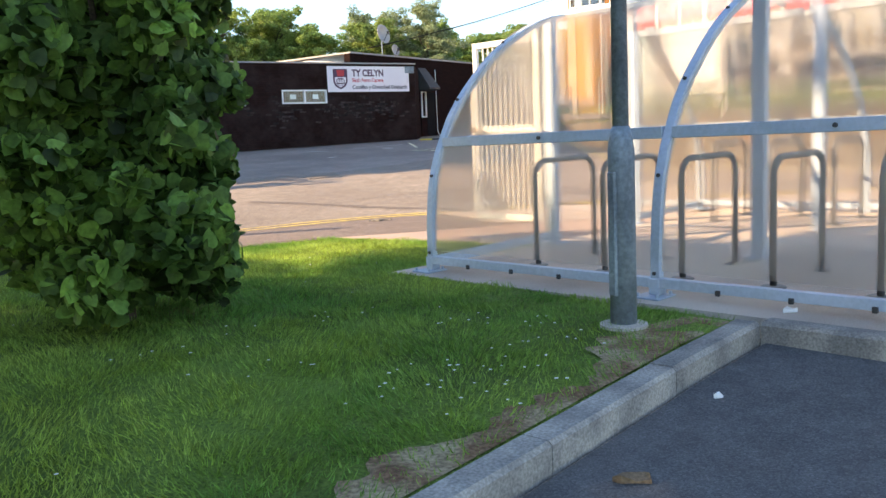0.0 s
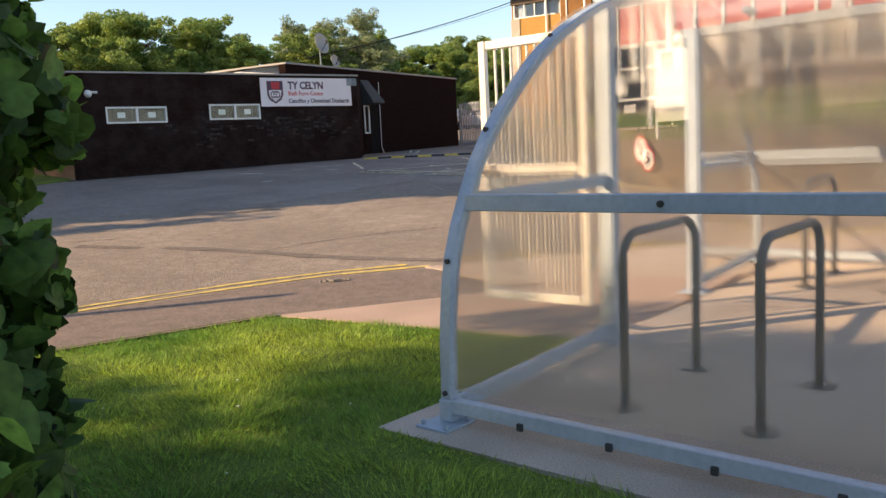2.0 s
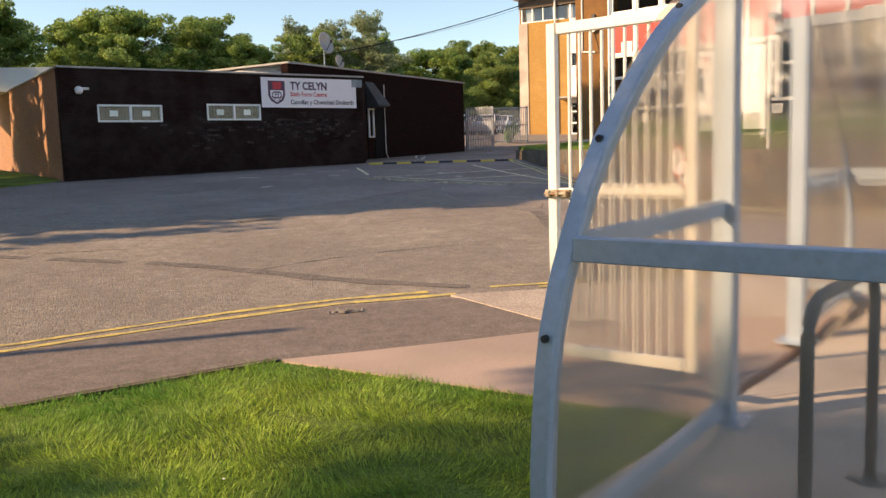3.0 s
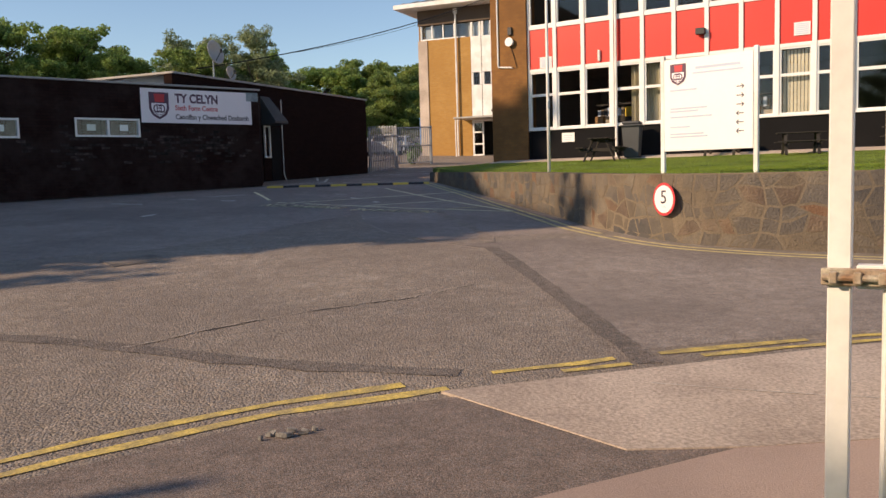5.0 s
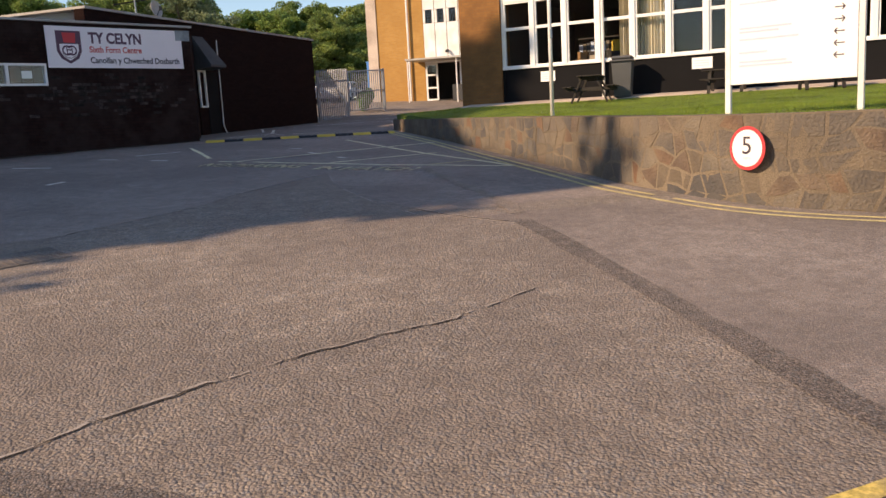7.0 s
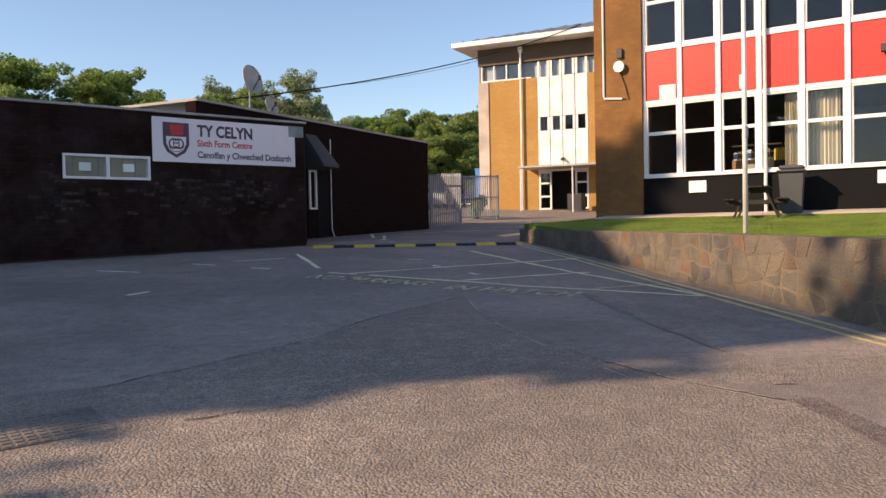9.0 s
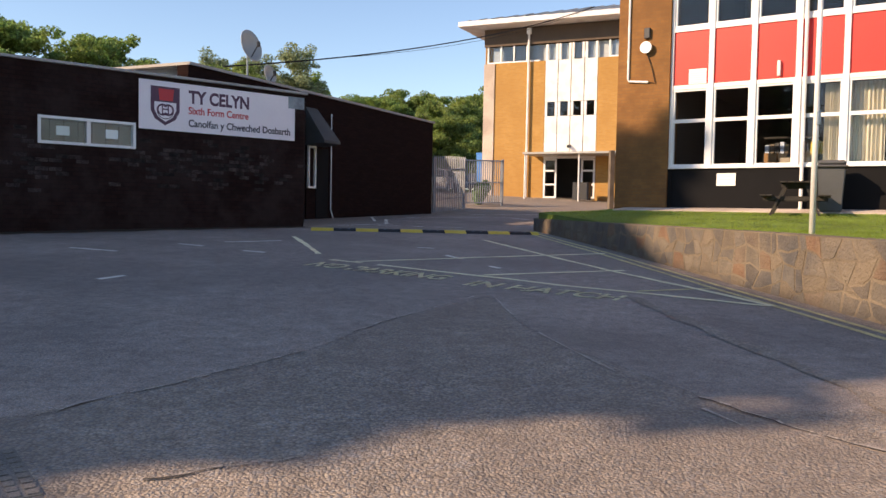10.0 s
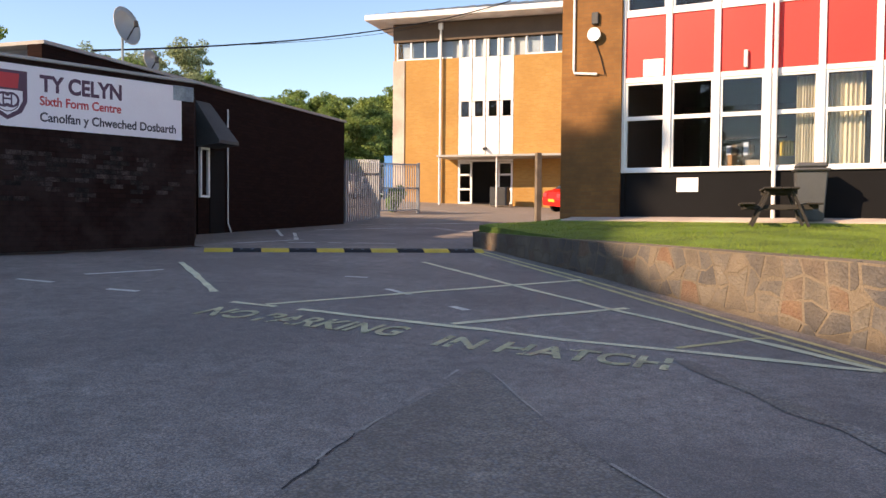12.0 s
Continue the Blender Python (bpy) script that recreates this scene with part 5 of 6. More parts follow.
    prism(bm, [(a.x + 0.2, a.y), (e0.x - 0.2, e0.y + 0.2), (e1.x - 0.2, e1.y), (a.x + n.x * 11.4 + 6, a.y + n.y * 11.4 + 4), (a.x + n.x * 11.4, a.y + n.y * 11.4)], 3.9, top + 0.01)
    part("roof", bm, felt_roof, root)
    # taller wing behind, running back to the fence
    s0, s1 = Vector((-2.9, 32.62)), Vector((3.99, 41.9))
    d = (s1 - s0).normalized()
    nn = Vector((-d.y, d.x))
    start = Vector((-0.35, 36.06))
    bm = bmesh.new()
    prism(bm, [tuple(start), tuple(s1), tuple(s1 + nn * 0.3), tuple(start + nn * 0.3)], 1.0, 4.70)
    part("wing_wall", bm, black_brick_b, root, "dark painted brick wall of the taller wing")
    bm = bmesh.new()
    prism(bm, [tuple(s1 + nn * 0.302), tuple(s1 + nn * 7), tuple(s1 + nn * 7 - d * 0.3), tuple(s1 + nn * 0.302 - d * 0.3)], 1.0, 4.70)
    part("wing_end_wall", bm, black_brick_b, root)
    bm = bmesh.new()
    prism(bm, [tuple(s0), tuple(start - d * 0.004), tuple(start - d * 0.004 + nn * 0.3), tuple(s0 + nn * 0.3)], top + 0.02, 4.70)
    part("wing_parapet", bm, black_brick_b, root)
    bm = bmesh.new()
    prism(bm, [tuple(s0 - nn * 0.05), tuple(s1 - nn * 0.05 + d * 0.05), tuple(s1 + nn * 7.1 + d * 0.05), tuple(s0 + nn * 7.1)], 4.70, 4.76)
    part("wing_roof", bm, edge_trim, root)
    bm = bmesh.new()
    prism(bm, [(-5.6, 34.5), (-3.0, 33.2), (-2.6, 34.6), (-5.2, 37.5)], 4.2, lambda x, y: 4.55 + 0.10 * (x + 5.6))
    part("roof_light", bm, white_frame, root, "pale sloping roof piece")
    bm = bmesh.new()
    prism(bm, [(-15.5, 34.2), (-10.3, 34.6), (-10.4, 36.4), (-15.6, 36.2)], 4.15, 4.95)
    part("roof_unit", bm, white_frame, root, "low white roof box")
    # entrance in the corner
    mw = wall_frame(tuple(start), d)
    glazed_window(root, mw, 0.02, 0.36, 2.30, 3.38, 1, 0.06)
    bm = bmesh.new()
    block(bm, (0.42, -0.02, 1.4), (0.98, 0.02, 3.35), 0.01)
    bmesh.ops.transform(bm, matrix=mw, verts=bm.verts[:])
    part("door", bm, black_render, root, "dark entrance door")
    bm = bmesh.new()
    vs = [bm.verts.new(mw @ Vector(p)) for p in ((-0.1, -0.02, 4.35), (0.42, -0.02, 4.35), (0.55, -0.66, 3.50), (-0.2, -0.66, 3.50), (-0.2, -0.66, 3.43), (0.55, -0.66, 3.43), (0.72, -0.02, 3.38), (-0.1, -0.02, 3.38))]
    for f in ((0, 1, 2, 3), (3, 2, 5, 4), (4, 5, 6, 7), (0, 3, 4, 7), (1, 6, 5, 2), (0, 7, 6, 1)):
        bm.faces.new([vs[k] for k in f])
    part("canopy", bm, felt_roof, root, "dark sloping hood over the entrance")
    bm = bmesh.new()
    tube(bm, [mw @ Vector((1.08, -0.04, 4.3)), mw @ Vector((1.08, -0.04, 1.75)), mw @ Vector((1.2, -0.06, 1.5))], 0.018, 6)
    part("cable_pipe", bm, white_paint, root, "thin white conduit on the wall")
    bm = bmesh.new()
    block(bm, (8.86, -0.02, 3.85), (9.25, -0.004, 4.10), 0.003)
    bmesh.ops.transform(bm, matrix=m, verts=bm.verts[:])
    part("end_plate", bm, steel, root, "grey plate beside the banner")
    return root, m


drawn_curtain = material("drawn_curtain", (0.24, 0.175, 0.14), 0.9, vary=0.25, scale=40)
blind_mat = material("pale_blind", (0.42, 0.46, 0.48), 0.8, vary=0.1, scale=30)
worn_brick = material("worn_paint_brick", (0.046, 0.035, 0.033), 0.85, vary=0.6, scale=60, fine=50, second=(0.016, 0.011, 0.010), per=0.5)
dark_block, BM = build_dark_block()


def build_banner():
    root = thing("banner", "pale vinyl banner with shield and lettering on the dark wall", "banner", BM @ Matrix.Translation((5.71, -0.012, 0)))
    bm = bmesh.new()
    block(bm, (0, -0.006, 3.18), (3.31, 0.006, 4.09), 0.002)
    part("sheet", bm, banner_mat, root)
    crest(root, Matrix.Translation((0.50, 0, 3.63)), 0.56, 0.72, -0.010)
    face = Matrix(((1, 0, 0, 0), (0, 0, -1, 0), (0, 1, 0, 0), (0, 0, 0, 1)))
    for text, x, z, size, w, mat, bold in (("TY CELYN", 0.96, 3.74, 0.33, 1.28, ink_purple, 0.012), ("Sixth Form Centre", 0.96, 3.53, 0.19, 1.27, ink_red, 0.0042), ("Canolfan y Chweched Dosbarth", 0.96, 3.29, 0.19, 2.24, ink_dark, 0.0042)):
        lettering(text, size, mat, Matrix.Translation((x, -0.0085, z)) @ face, root, "lettering", bold, w)


build_banner()
foot = [BM @ Vector((x, -0.22, 0)) for x in (-0.3, 2.0, 4.5, 7.0, 9.2)]
stripe("leaf_litter", [(q.x, q.y) for q in foot], 0.42, litter_mat, 0.008, (), 0.45, "reddish brown leaf litter and moss along the wall's foot", smooth=False)
bm = bmesh.new()
p = BM @ Vector((0.47, -0.12, 3.58))
bmesh.ops.create_uvsphere(bm, u_segments=12, v_segments=8, radius=0.11, matrix=Matrix.Translation(p))
lamp = thing("wall_lamp", "round white globe lamp on the dark wall", "wall lamp", Matrix.Translation((0, 0, 0)))
part("globe", bm, sign_white, lamp, smooth=True)
bm = bmesh.new()
block(bm, (0.52, -0.10, 3.60), (0.74, -0.001, 3.66), 0.004)
bmesh.ops.transform(bm, matrix=BM, verts=bm.verts[:])
part("bracket", bm, white_paint, lamp)


def build_dish(pos, r, pole, label):
    root = thing("satellite_dish", label, "satellite dish", Matrix.Translation(pos))
    bm = bmesh.new()
    rows = []
    aim = look((0, 0, 0), (0.85, -0.72, 0.28))
    for k in range(5):
        rr = r * k / 4
        rows.append([bm.verts.new(aim @ Vector((rr * 0.9 * math.cos(a * 0.3142), rr * math.sin(a * 0.3142), -0.35 * rr * rr / r))) for a in range(20)])
    for a, b in zip(rows, rows[1:]):
        for k in range(20):
            bm.faces.new((a[k], a[(k + 1) % 20], b[(k + 1) % 20], b[k]))
    bmesh.ops.remove_doubles(bm, verts=bm.verts, dist=0.001)
    bmesh.ops.solidify(bm, geom=bm.faces[:], thickness=0.012)
    part("reflector", bm, roof_metal, root, smooth=True)
    bm = bmesh.new()
    tube(bm, [(0, 0.05, 0), (0, 0.05, -pole)], 0.025, 8)
    part("mast", bm, steel, root)
    bm = bmesh.new()
    tube(bm, [aim @ Vector((0, -r * 0.8, 0)), aim @ Vector((0, -r * 0.1, -r * 0.9))], 0.014, 6)
    g = aim @ Vector((0, -r * 0.1, -r * 0.9))
    block(bm, g - Vector((0.04, 0.04, 0.06)), g + Vector((0.04, 0.04, 0.06)), 0.01)
    part("feed_arm", bm, dark_plastic, root)


build_dish((-1.83, 35.8, 5.72), 0.40, 1.0, "large grey satellite dish on a roof mast")
build_dish((-1.33, 35.9, 5.08), 0.24, 0.34, "small grey satellite dish on the flat roof")
bm = bmesh.new()
a, b = Vector((-2.4, 35.8, 5.22)), Vector((13.5, 52.0, 11.6))
pts = [a.lerp(b, t) - Vector((0, 0, 0.45 * 4 * t * (1 - t))) for t in np.linspace(0, 1, 24)]
tube(bm, pts, 0.022, 6)
tagged(part("overhead_cable", bm, rubber), "black cable slung from roof to roof", "cable")
bm = bmesh.new()
tube(bm, [p - Vector((0, 0, 0.10 * math.sin(math.pi * t) + 0.02)) for p, t in zip(pts[5:], np.linspace(0, 1, 19))], 0.008, 6)
tagged(part("overhead_cable", bm, rubber), "thinner black cable slung below the other", "cable")

# ---- speed bump ----
def build_speed_bump():
    a, b = Vector((-0.40, 31.25)), Vector((4.16, 30.85))
    d = (b - a).normalized()
    n = Vector((-d.y, d.x))
    root = thing("speed_bump", "bolted speed bump of alternating yellow and black rubber modules", "speed bump")
    L = (b - a).length
    k = 10
    w = L / (k + 0.35)
    prof = [(-0.2, 0.0), (-0.12, 0.035), (-0.04, 0.05), (0.04, 0.05), (0.12, 0.035), (0.2, 0.0)]
    for i in range(k + 1):
        p, q = a + d * (w * i + 0.004), a + d * min(w * (i + 1) - 0.004, L)
        bm = bmesh.new()
        rows = []
        for c in (p, q):
            rows.append([bm.verts.new((c.x + n.x * s, c.y + n.y * s, level(c.y + n.y * s) + h + 0.003)) for s, h in prof])
        for j in range(5):
            bm.faces.new((rows[0][j], rows[0][j + 1], rows[1][j + 1], rows[1][j]))
        bm.faces.new(rows[0])
        bm.faces.new(rows[1])
        mod = part("module", bm, bump_yellow if i % 2 == 0 else rubber, root, "yellow module" if i % 2 == 0 else "black module")
        if i % 2:
            for s in (0.3, 0.7):
                c = p.lerp(q, s) - n * 0.08
                bm = bmesh.new()
                tube(bm, [(c.x, c.y, level(c.y) + 0.035), (c.x, c.y, level(c.y) + 0.052)], 0.02, 8)
                part("stud", bm, steel, mod)


build_speed_bump()


# ---- school with red panels ----
def frame_grid(xs, zs, holes, y0, y1):
    """A window frame in one piece: a grid with open cells, given depth."""
    bm = bmesh.new()
    vs = {(i, j): bm.verts.new((x, y0, z)) for i, x in enumerate(xs) for j, z in enumerate(zs)}
    fs = [bm.faces.new((vs[i, j], vs[i + 1, j], vs[i + 1, j + 1], vs[i, j + 1])) for i in range(len(xs) - 1) for j in range(len(zs) - 1) if (i, j) not in holes]
    g = bmesh.ops.extrude_face_region(bm, geom=fs)
    bmesh.ops.translate(bm, vec=(0, y1 - y0, 0), verts=[v for v in g["geom"] if isinstance(v, bmesh.types.BMVert)])
    return bm


def build_school():
    root = thing("school_building", "two-storey school with red panels and white window grid", "building")
    m = wall_frame((7.88, 32.6), FDIR)
    bay, n = 0.928, 22
    L = bay * n
    z = dict(floor=1.6, sill=2.91, tran=3.95, head=4.72, red=6.03, top=7.9, roof=8.6)

    def piece(name, a, b, mat, parent=root, label="", bevel=0.0):
        bm = bmesh.new()
        block(bm, a, b, bevel)
        bmesh.ops.transform(bm, matrix=m, verts=bm.verts[:])
        return part(name, bm, mat, parent, label)

    piece("plinth", (0, 0, z["floor"]), (L, 0.3, z["sill"] - 0.06), black_render, label="black painted plinth wall")
    piece("sill", (0, -0.06, z["sill"] - 0.06), (L, 0.15, z["sill"]), white_frame, bevel=0.006)
    piece("parapet", (0, -0.02, z["top"]), (L, 0.3, z["roof"]), white_frame, label="white roof fascia")
    piece("roof", (-0.9, 0.002, z["roof"]), (L, 9, z["roof"] + 0.1), felt_roof)
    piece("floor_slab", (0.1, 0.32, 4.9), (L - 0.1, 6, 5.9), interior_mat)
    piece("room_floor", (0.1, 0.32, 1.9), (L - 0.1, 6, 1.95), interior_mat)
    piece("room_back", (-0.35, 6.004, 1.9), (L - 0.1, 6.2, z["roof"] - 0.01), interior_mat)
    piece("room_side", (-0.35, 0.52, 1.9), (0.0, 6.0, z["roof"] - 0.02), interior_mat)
    piece("end_wall", (L - 0.3, 0.31, 1.5), (L, 9, z["roof"] - 0.01), pier_brick)
    piece("back_wall", (-0.3, 8.7, 1.5), (L - 0.31, 9, z["roof"] - 0.01), pier_brick)
    for i in range(n + 1):
        x = i * bay
        piece("mullion", (max(0.0, x - 0.06), -0.05, z["sill"]), (x + 0.06, 0.12, z["top"]), white_frame, bevel=0.006)
    for i in range(n):
        a, b = i * bay + 0.06, (i + 1) * bay - 0.06
        pan = piece("panel", (a, 0.0, z["head"] + 0.05), (b, 0.06, z["red"] - 0.04), red_panel, label="glossy red spandrel panel")
        for z0, z1 in ((z["head"] - 0.05, z["head"] + 0.05), (z["red"] - 0.04, z["red"] + 0.06)):
            piece("rail", (a, -0.03, z0), (b, 0.09, z1), white_frame, bevel=0.004)
        for z0, z1, tz in ((z["sill"], z["head"] - 0.05, z["tran"]), (z["red"] + 0.06, z["top"], z["red"] + 1.15)):
            f = 0.045
            bm = frame_grid((a, a + f, b - f, b), (z0, z0 + f, tz - 0.04, tz + 0.04, z1 - f, z1), {(1, 1), (1, 3)}, -0.012, 0.07)
            bmesh.ops.transform(bm, matrix=m, verts=bm.verts[:])
            win = part("window", bm, white_frame, root)
            for p0, p1 in ((z0 + f, tz - 0.04), (tz + 0.04, z1 - f)):
                bm = bmesh.new()
                bm.faces.new([bm.verts.new(m @ Vector(p)) for p in ((a + f, 0.03, p0), (b - f, 0.03, p0), (b - f, 0.03, p1), (a + f, 0.03, p1))])
                ob = part("pane", bm, pane_glass, win)
                ob.visible_shadow = False
        # curtains: drawn in some bays, gathered into folds
        if i in (3, 4, 13, 16):
            lo, hi = z["sill"] + 0.05, z["head"] - 0.08
            c0, c1 = (a + 0.42, b) if i in (3, 5) else (a, b - 0.15)
            k = 26
            verts, faces = [], []
            for j in range(k + 1):
                x = c0 + (c1 - c0) * j / k
                y = 0.30 + 0.045 * math.sin(j * 1.9 + i)
                verts += [m @ Vector((x, y, lo)), m @ Vector((x, y * 0.97, hi))]
                if j:
                    faces.append((2 * j - 2, 2 * j, 2 * j + 1, 2 * j - 1))
            arrays("curtain", verts, faces, curtain_mat, root, "cream gathered curtain")
        elif i in (8,):
            for j in range(9):
                x = a + 0.06 + j * 0.09
                piece("blind_slat", (x, 0.2, z["sill"] + 0.06), (x + 0.07, 0.206, z["head"] - 0.1), curtain_mat)
        if i in (2, 7):
            lo = z["sill"]
            case = piece("bookcase", (a - 0.05, 1.0, 2.0), (b + 0.3, 1.3, lo + 0.32), dark_wood, label="dark low bookcase behind the glass")
            piece("shelf", (a - 0.05, 1.0, lo + 0.66), (b + 0.3, 1.3, lo + 0.70), dark_wood)
            for j, (w, h, mat) in enumerate(((0.26, 0.30, box_card), (0.27, 0.19, box_pale))):
                piece("box", (a + 0.08 + j * 0.33, 0.55, lo + 0.0), (a + 0.08 + j * 0.33 + w, 0.75, lo + h), mat, case, bevel=0.004)
            for j in range(9):
                x = a - 0.02 + j * 0.11
                piece("book", (x, 1.02, lo + 0.322), (x + 0.09, 1.22, lo + 0.52 + 0.02 * (j * 5 % 4)), (ink_grey, post_wood, dark_plastic)[j % 3], case)
        if i == 3:
            for j in range(5):
                x = a + 0.12 + j * 0.05
                piece("folder", (x, 0.55, z["sill"] + 0.25), (x + 0.03, 0.75, z["sill"] + 0.52 + 0.03 * (j % 2)), bump_yellow)
            piece("cabinet", (a + 0.02, 0.5, 2.0), (a + 0.42, 0.9, z["sill"] + 0.247), dark_wood)
    for i, dz in ((0, 4.78), (8, 4.95)):
        a = i * bay
        v = piece("vent", (a + 0.42, -0.03, dz), (a + 0.82, 0.01, dz + 0.34), white_frame, label="white louvred vent")
        for j in range(6):
            piece("slat", (a + 0.45, -0.036, dz + 0.03 + j * 0.05), (a + 0.79, -0.026, dz + 0.055 + j * 0.05), ink_grey, v)
    bm = bmesh.new()
    tube(bm, [m @ Vector((2.93, -0.10, 1.95)), m @ Vector((2.93, -0.10, 8.3))], 0.04, 10)
    part("downpipe", bm, white_paint, root, "cream downpipe")
    piece("vent_pipe", (2.35, -0.08, 4.82), (2.42, -0.002, 5.15), white_paint, bevel=0.01)
    piece("floodlight", (5.3, -0.22, 5.25), (5.55, -0.05, 5.42), dark_plastic, label="small dark floodlight", bevel=0.01)
    # brick pier at the corner
    piece("pier", (-1.27, -0.12, 1.2), (-0.002, 0.5, 9.2), pier_brick, label="tall brown brick corner pier")
    piece("side_wall", (-1.25, 0.504, 1.5), (-0.9, 9, z["roof"] - 0.01), pier_brick)
    piece("corner_strip", (0.0, -0.055, 1.6), (0.08, -0.002, z["sill"] - 0.062), black_render)
    bm = bmesh.new()
    tube(bm, [m @ Vector((-0.55, -0.12, 5.68)), m @ Vector((-0.55, -0.25, 5.68))], 0.13, 16, [0.11, 0.14])
    part("bulkhead_lamp", bm, sign_white, root, "round white bulkhead lamp")
    piece("lamp_box", (-0.62, -0.2, 5.9), (-0.48, -0.122, 6.14), dark_plastic, bevel=0.01)
    bm = bmesh.new()
    tube(bm, [m @ Vector(p) for p in ((-1.0, -0.15, 8.5), (-1.0, -0.15, 5.0), (-0.98, -0.15, 4.93), (-0.50, -0.15, 4.88))], 0.028, 8)
    part("conduit", bm, white_paint, root, "thin cream conduit on the pier")
    bm = bmesh.new()
    tube(bm, [m @ Vector(p) for p in ((-0.55, -0.15, 5.56), (-0.42, -0.15, 5.2), (-0.33, -0.15, 4.85), (-0.48, -0.15, 4.88))], 0.010, 6)
    part("lamp_cable", bm, rubber, root)
    for x, w, zz in ((1.12, 0.42, 2.46), (5.2, 0.5, 2.5)):
        ob = piece("notice", (x, -0.012, zz), (x + w, -0.003, zz + 0.28), sign_white, label="white paper notice")
        for j in range(3):
            piece("print", (x + 0.06, -0.014, zz + 0.07 + j * 0.06), (x + w - 0.08, -0.0125, zz + 0.09 + j * 0.06), ink_grey, ob)
    return m


box_card = material("brown_card", (0.34, 0.19, 0.09), 0.9, vary=0.15)
box_pale = material("pale_card", (0.42, 0.36, 0.28), 0.9, vary=0.15)
SM = build_school()


# ---- far brick building ----
def build_far_building():
    root = thing("brick_building", "three-storey buff brick building with white panel and canopy", "building")
    m = wall_frame((9.62, 57.45), GDIR)
    L = 16.0

    def piece(name, a, b, mat, parent=root, label="", bevel=0.0):
        bm = bmesh.new()
        block(bm, a, b, bevel)
        bmesh.ops.transform(bm, matrix=m, verts=bm.verts[:])
        return part(name, bm, mat, parent, label)

    wx0, wx1 = 3.31, 6.05
    part("wall", wall_with_openings(m, 0, L, 1.5, 10.5, 0.3, [(0.06, wx0, 9.62, 10.5), (wx0, wx1, 2.5, 10.5), (wx1, L, 9.62, 10.5)]), buff_brick, root, "buff brick wall")
    piece("side_wall", (-0.0, 0.302, 1.5), (0.3, 10, 10.5), buff_brick)
    piece("corner_pilaster", (-0.05, -0.06, 1.5), (0.55, -0.002, 9.6), concrete, label="grey corner strip")
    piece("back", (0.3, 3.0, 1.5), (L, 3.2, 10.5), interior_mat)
    piece("fascia", (-0.05, -0.05, 10.5), (L, 9.9, 11.38), fascia_brown, label="brown boarded band under the eaves")
    piece("eave", (-1.1, -1.2, 11.40), (L, 10.2, 11.66), white_paint, label="white overhanging eave", bevel=0.02)
    bm = bmesh.new()
    vs = [bm.verts.new(m @ Vector(p)) for p in ((-1.0, -1.1, 11.67), (L, -1.1, 11.67), (L, 5, 13.4), (4.5, 5, 13.4), (-1.0, 10.1, 11.67), (L, 10.1, 11.67))]
    for f in ((0, 1, 2, 3), (0, 3, 4), (4, 3, 2, 5)):
        bm.faces.new([vs[k] for k in f])
    roof = part("roof", bm, roof_metal, root, "pale standing-seam metal roof")
    for j in range(26):
        x = -0.6 + j * 0.62
        t = min(1.0, (x + 1.0) / 5.5)
        bm = bmesh.new()
        beam(bm, m @ Vector((x, -1.08, 11.69)), m @ Vector((x, -1.1 + 6.1 * t, 11.69 + 1.73 * t)), 0.05, 0.06)
        part("seam", bm, roof_metal, roof)
    # top window strip
    x = 0.10
    while x < L - 0.8:
        w = 0.72
        if not (wx0 - 0.72 < x < wx1):
            win = piece("window", (x, 0.02, 9.62), (x + 0.07, 0.14, 10.5), white_frame)
            piece("rail", (x + 0.07, 0.02, 9.62), (x + w, 0.14, 9.69), white_frame, win)
            bm = bmesh.new()
            bm.faces.new([bm.verts.new(m @ Vector(p)) for p in ((x + 0.07, 0.08, 9.69), (x + w, 0.08, 9.69), (x + w, 0.08, 10.5), (x + 0.07, 0.08, 10.5))])
            part("pane", bm, pane_glass, win)
        x += w
    piece("roller_blind", (0.35, 0.24, 9.6), (L - 0.3, 0.26, 10.48), blind_mat, label="pale grey roller blinds")
    # white panelled bay with two rows of windows
    bw = (wx1 - wx0) / 4
    for i in range(4):
        a, b = wx0 + i * bw + 0.02, wx0 + (i + 1) * bw - 0.02
        for z0, z1 in ((4.85, 6.78), (7.52, 9.62)):
            piece("white_panel", (a, 0.0, z0), (b, 0.1, z1), white_paint, bevel=0.006)
        for z0, z1 in ((6.80, 7.50), (9.64, 10.45)):
            win = piece("window", (a, 0.0, z0), (a + 0.12, 0.1, z1), white_paint)
            piece("rail", (b - 0.12, 0.0, z0), (b, 0.1, z1), white_paint, win)
            bm = bmesh.new()
            bm.faces.new([bm.verts.new(m @ Vector(p)) for p in ((a + 0.12, 0.06, z0), (b - 0.12, 0.06, z0), (b - 0.12, 0.06, z1), (a + 0.12, 0.06, z1))])
            part("pane", bm, pane_glass, win)
    piece("downpipe_head", (2.35, -0.25, 11.0), (2.55, -0.05, 11.3), white_paint)
    bm = bmesh.new()
    tube(bm, [m @ Vector((2.45, -0.15, 11.2)), m @ Vector((2.45, -0.15, 2.6))], 0.06, 8)
    part("downpipe", bm, white_paint, root, "white downpipe")
    piece("side_window", (9.2, -0.02, 6.9), (9.6, 0.02, 8.0), ink_grey, label="narrow grey window")
    # canopy and doors
    piece("canopy", (2.85, -1.9, 4.72), (9.4, -0.002, 4.82), roof_metal, label="flat canopy on thin posts", bevel=0.01)
    for x in (2.95, 5.7, 7.6, 9.2):
        bm = bmesh.new()
        tube(bm, [m @ Vector((x, -1.78, 2.3)), m @ Vector((x, -1.78, 4.72))], 0.04, 8)
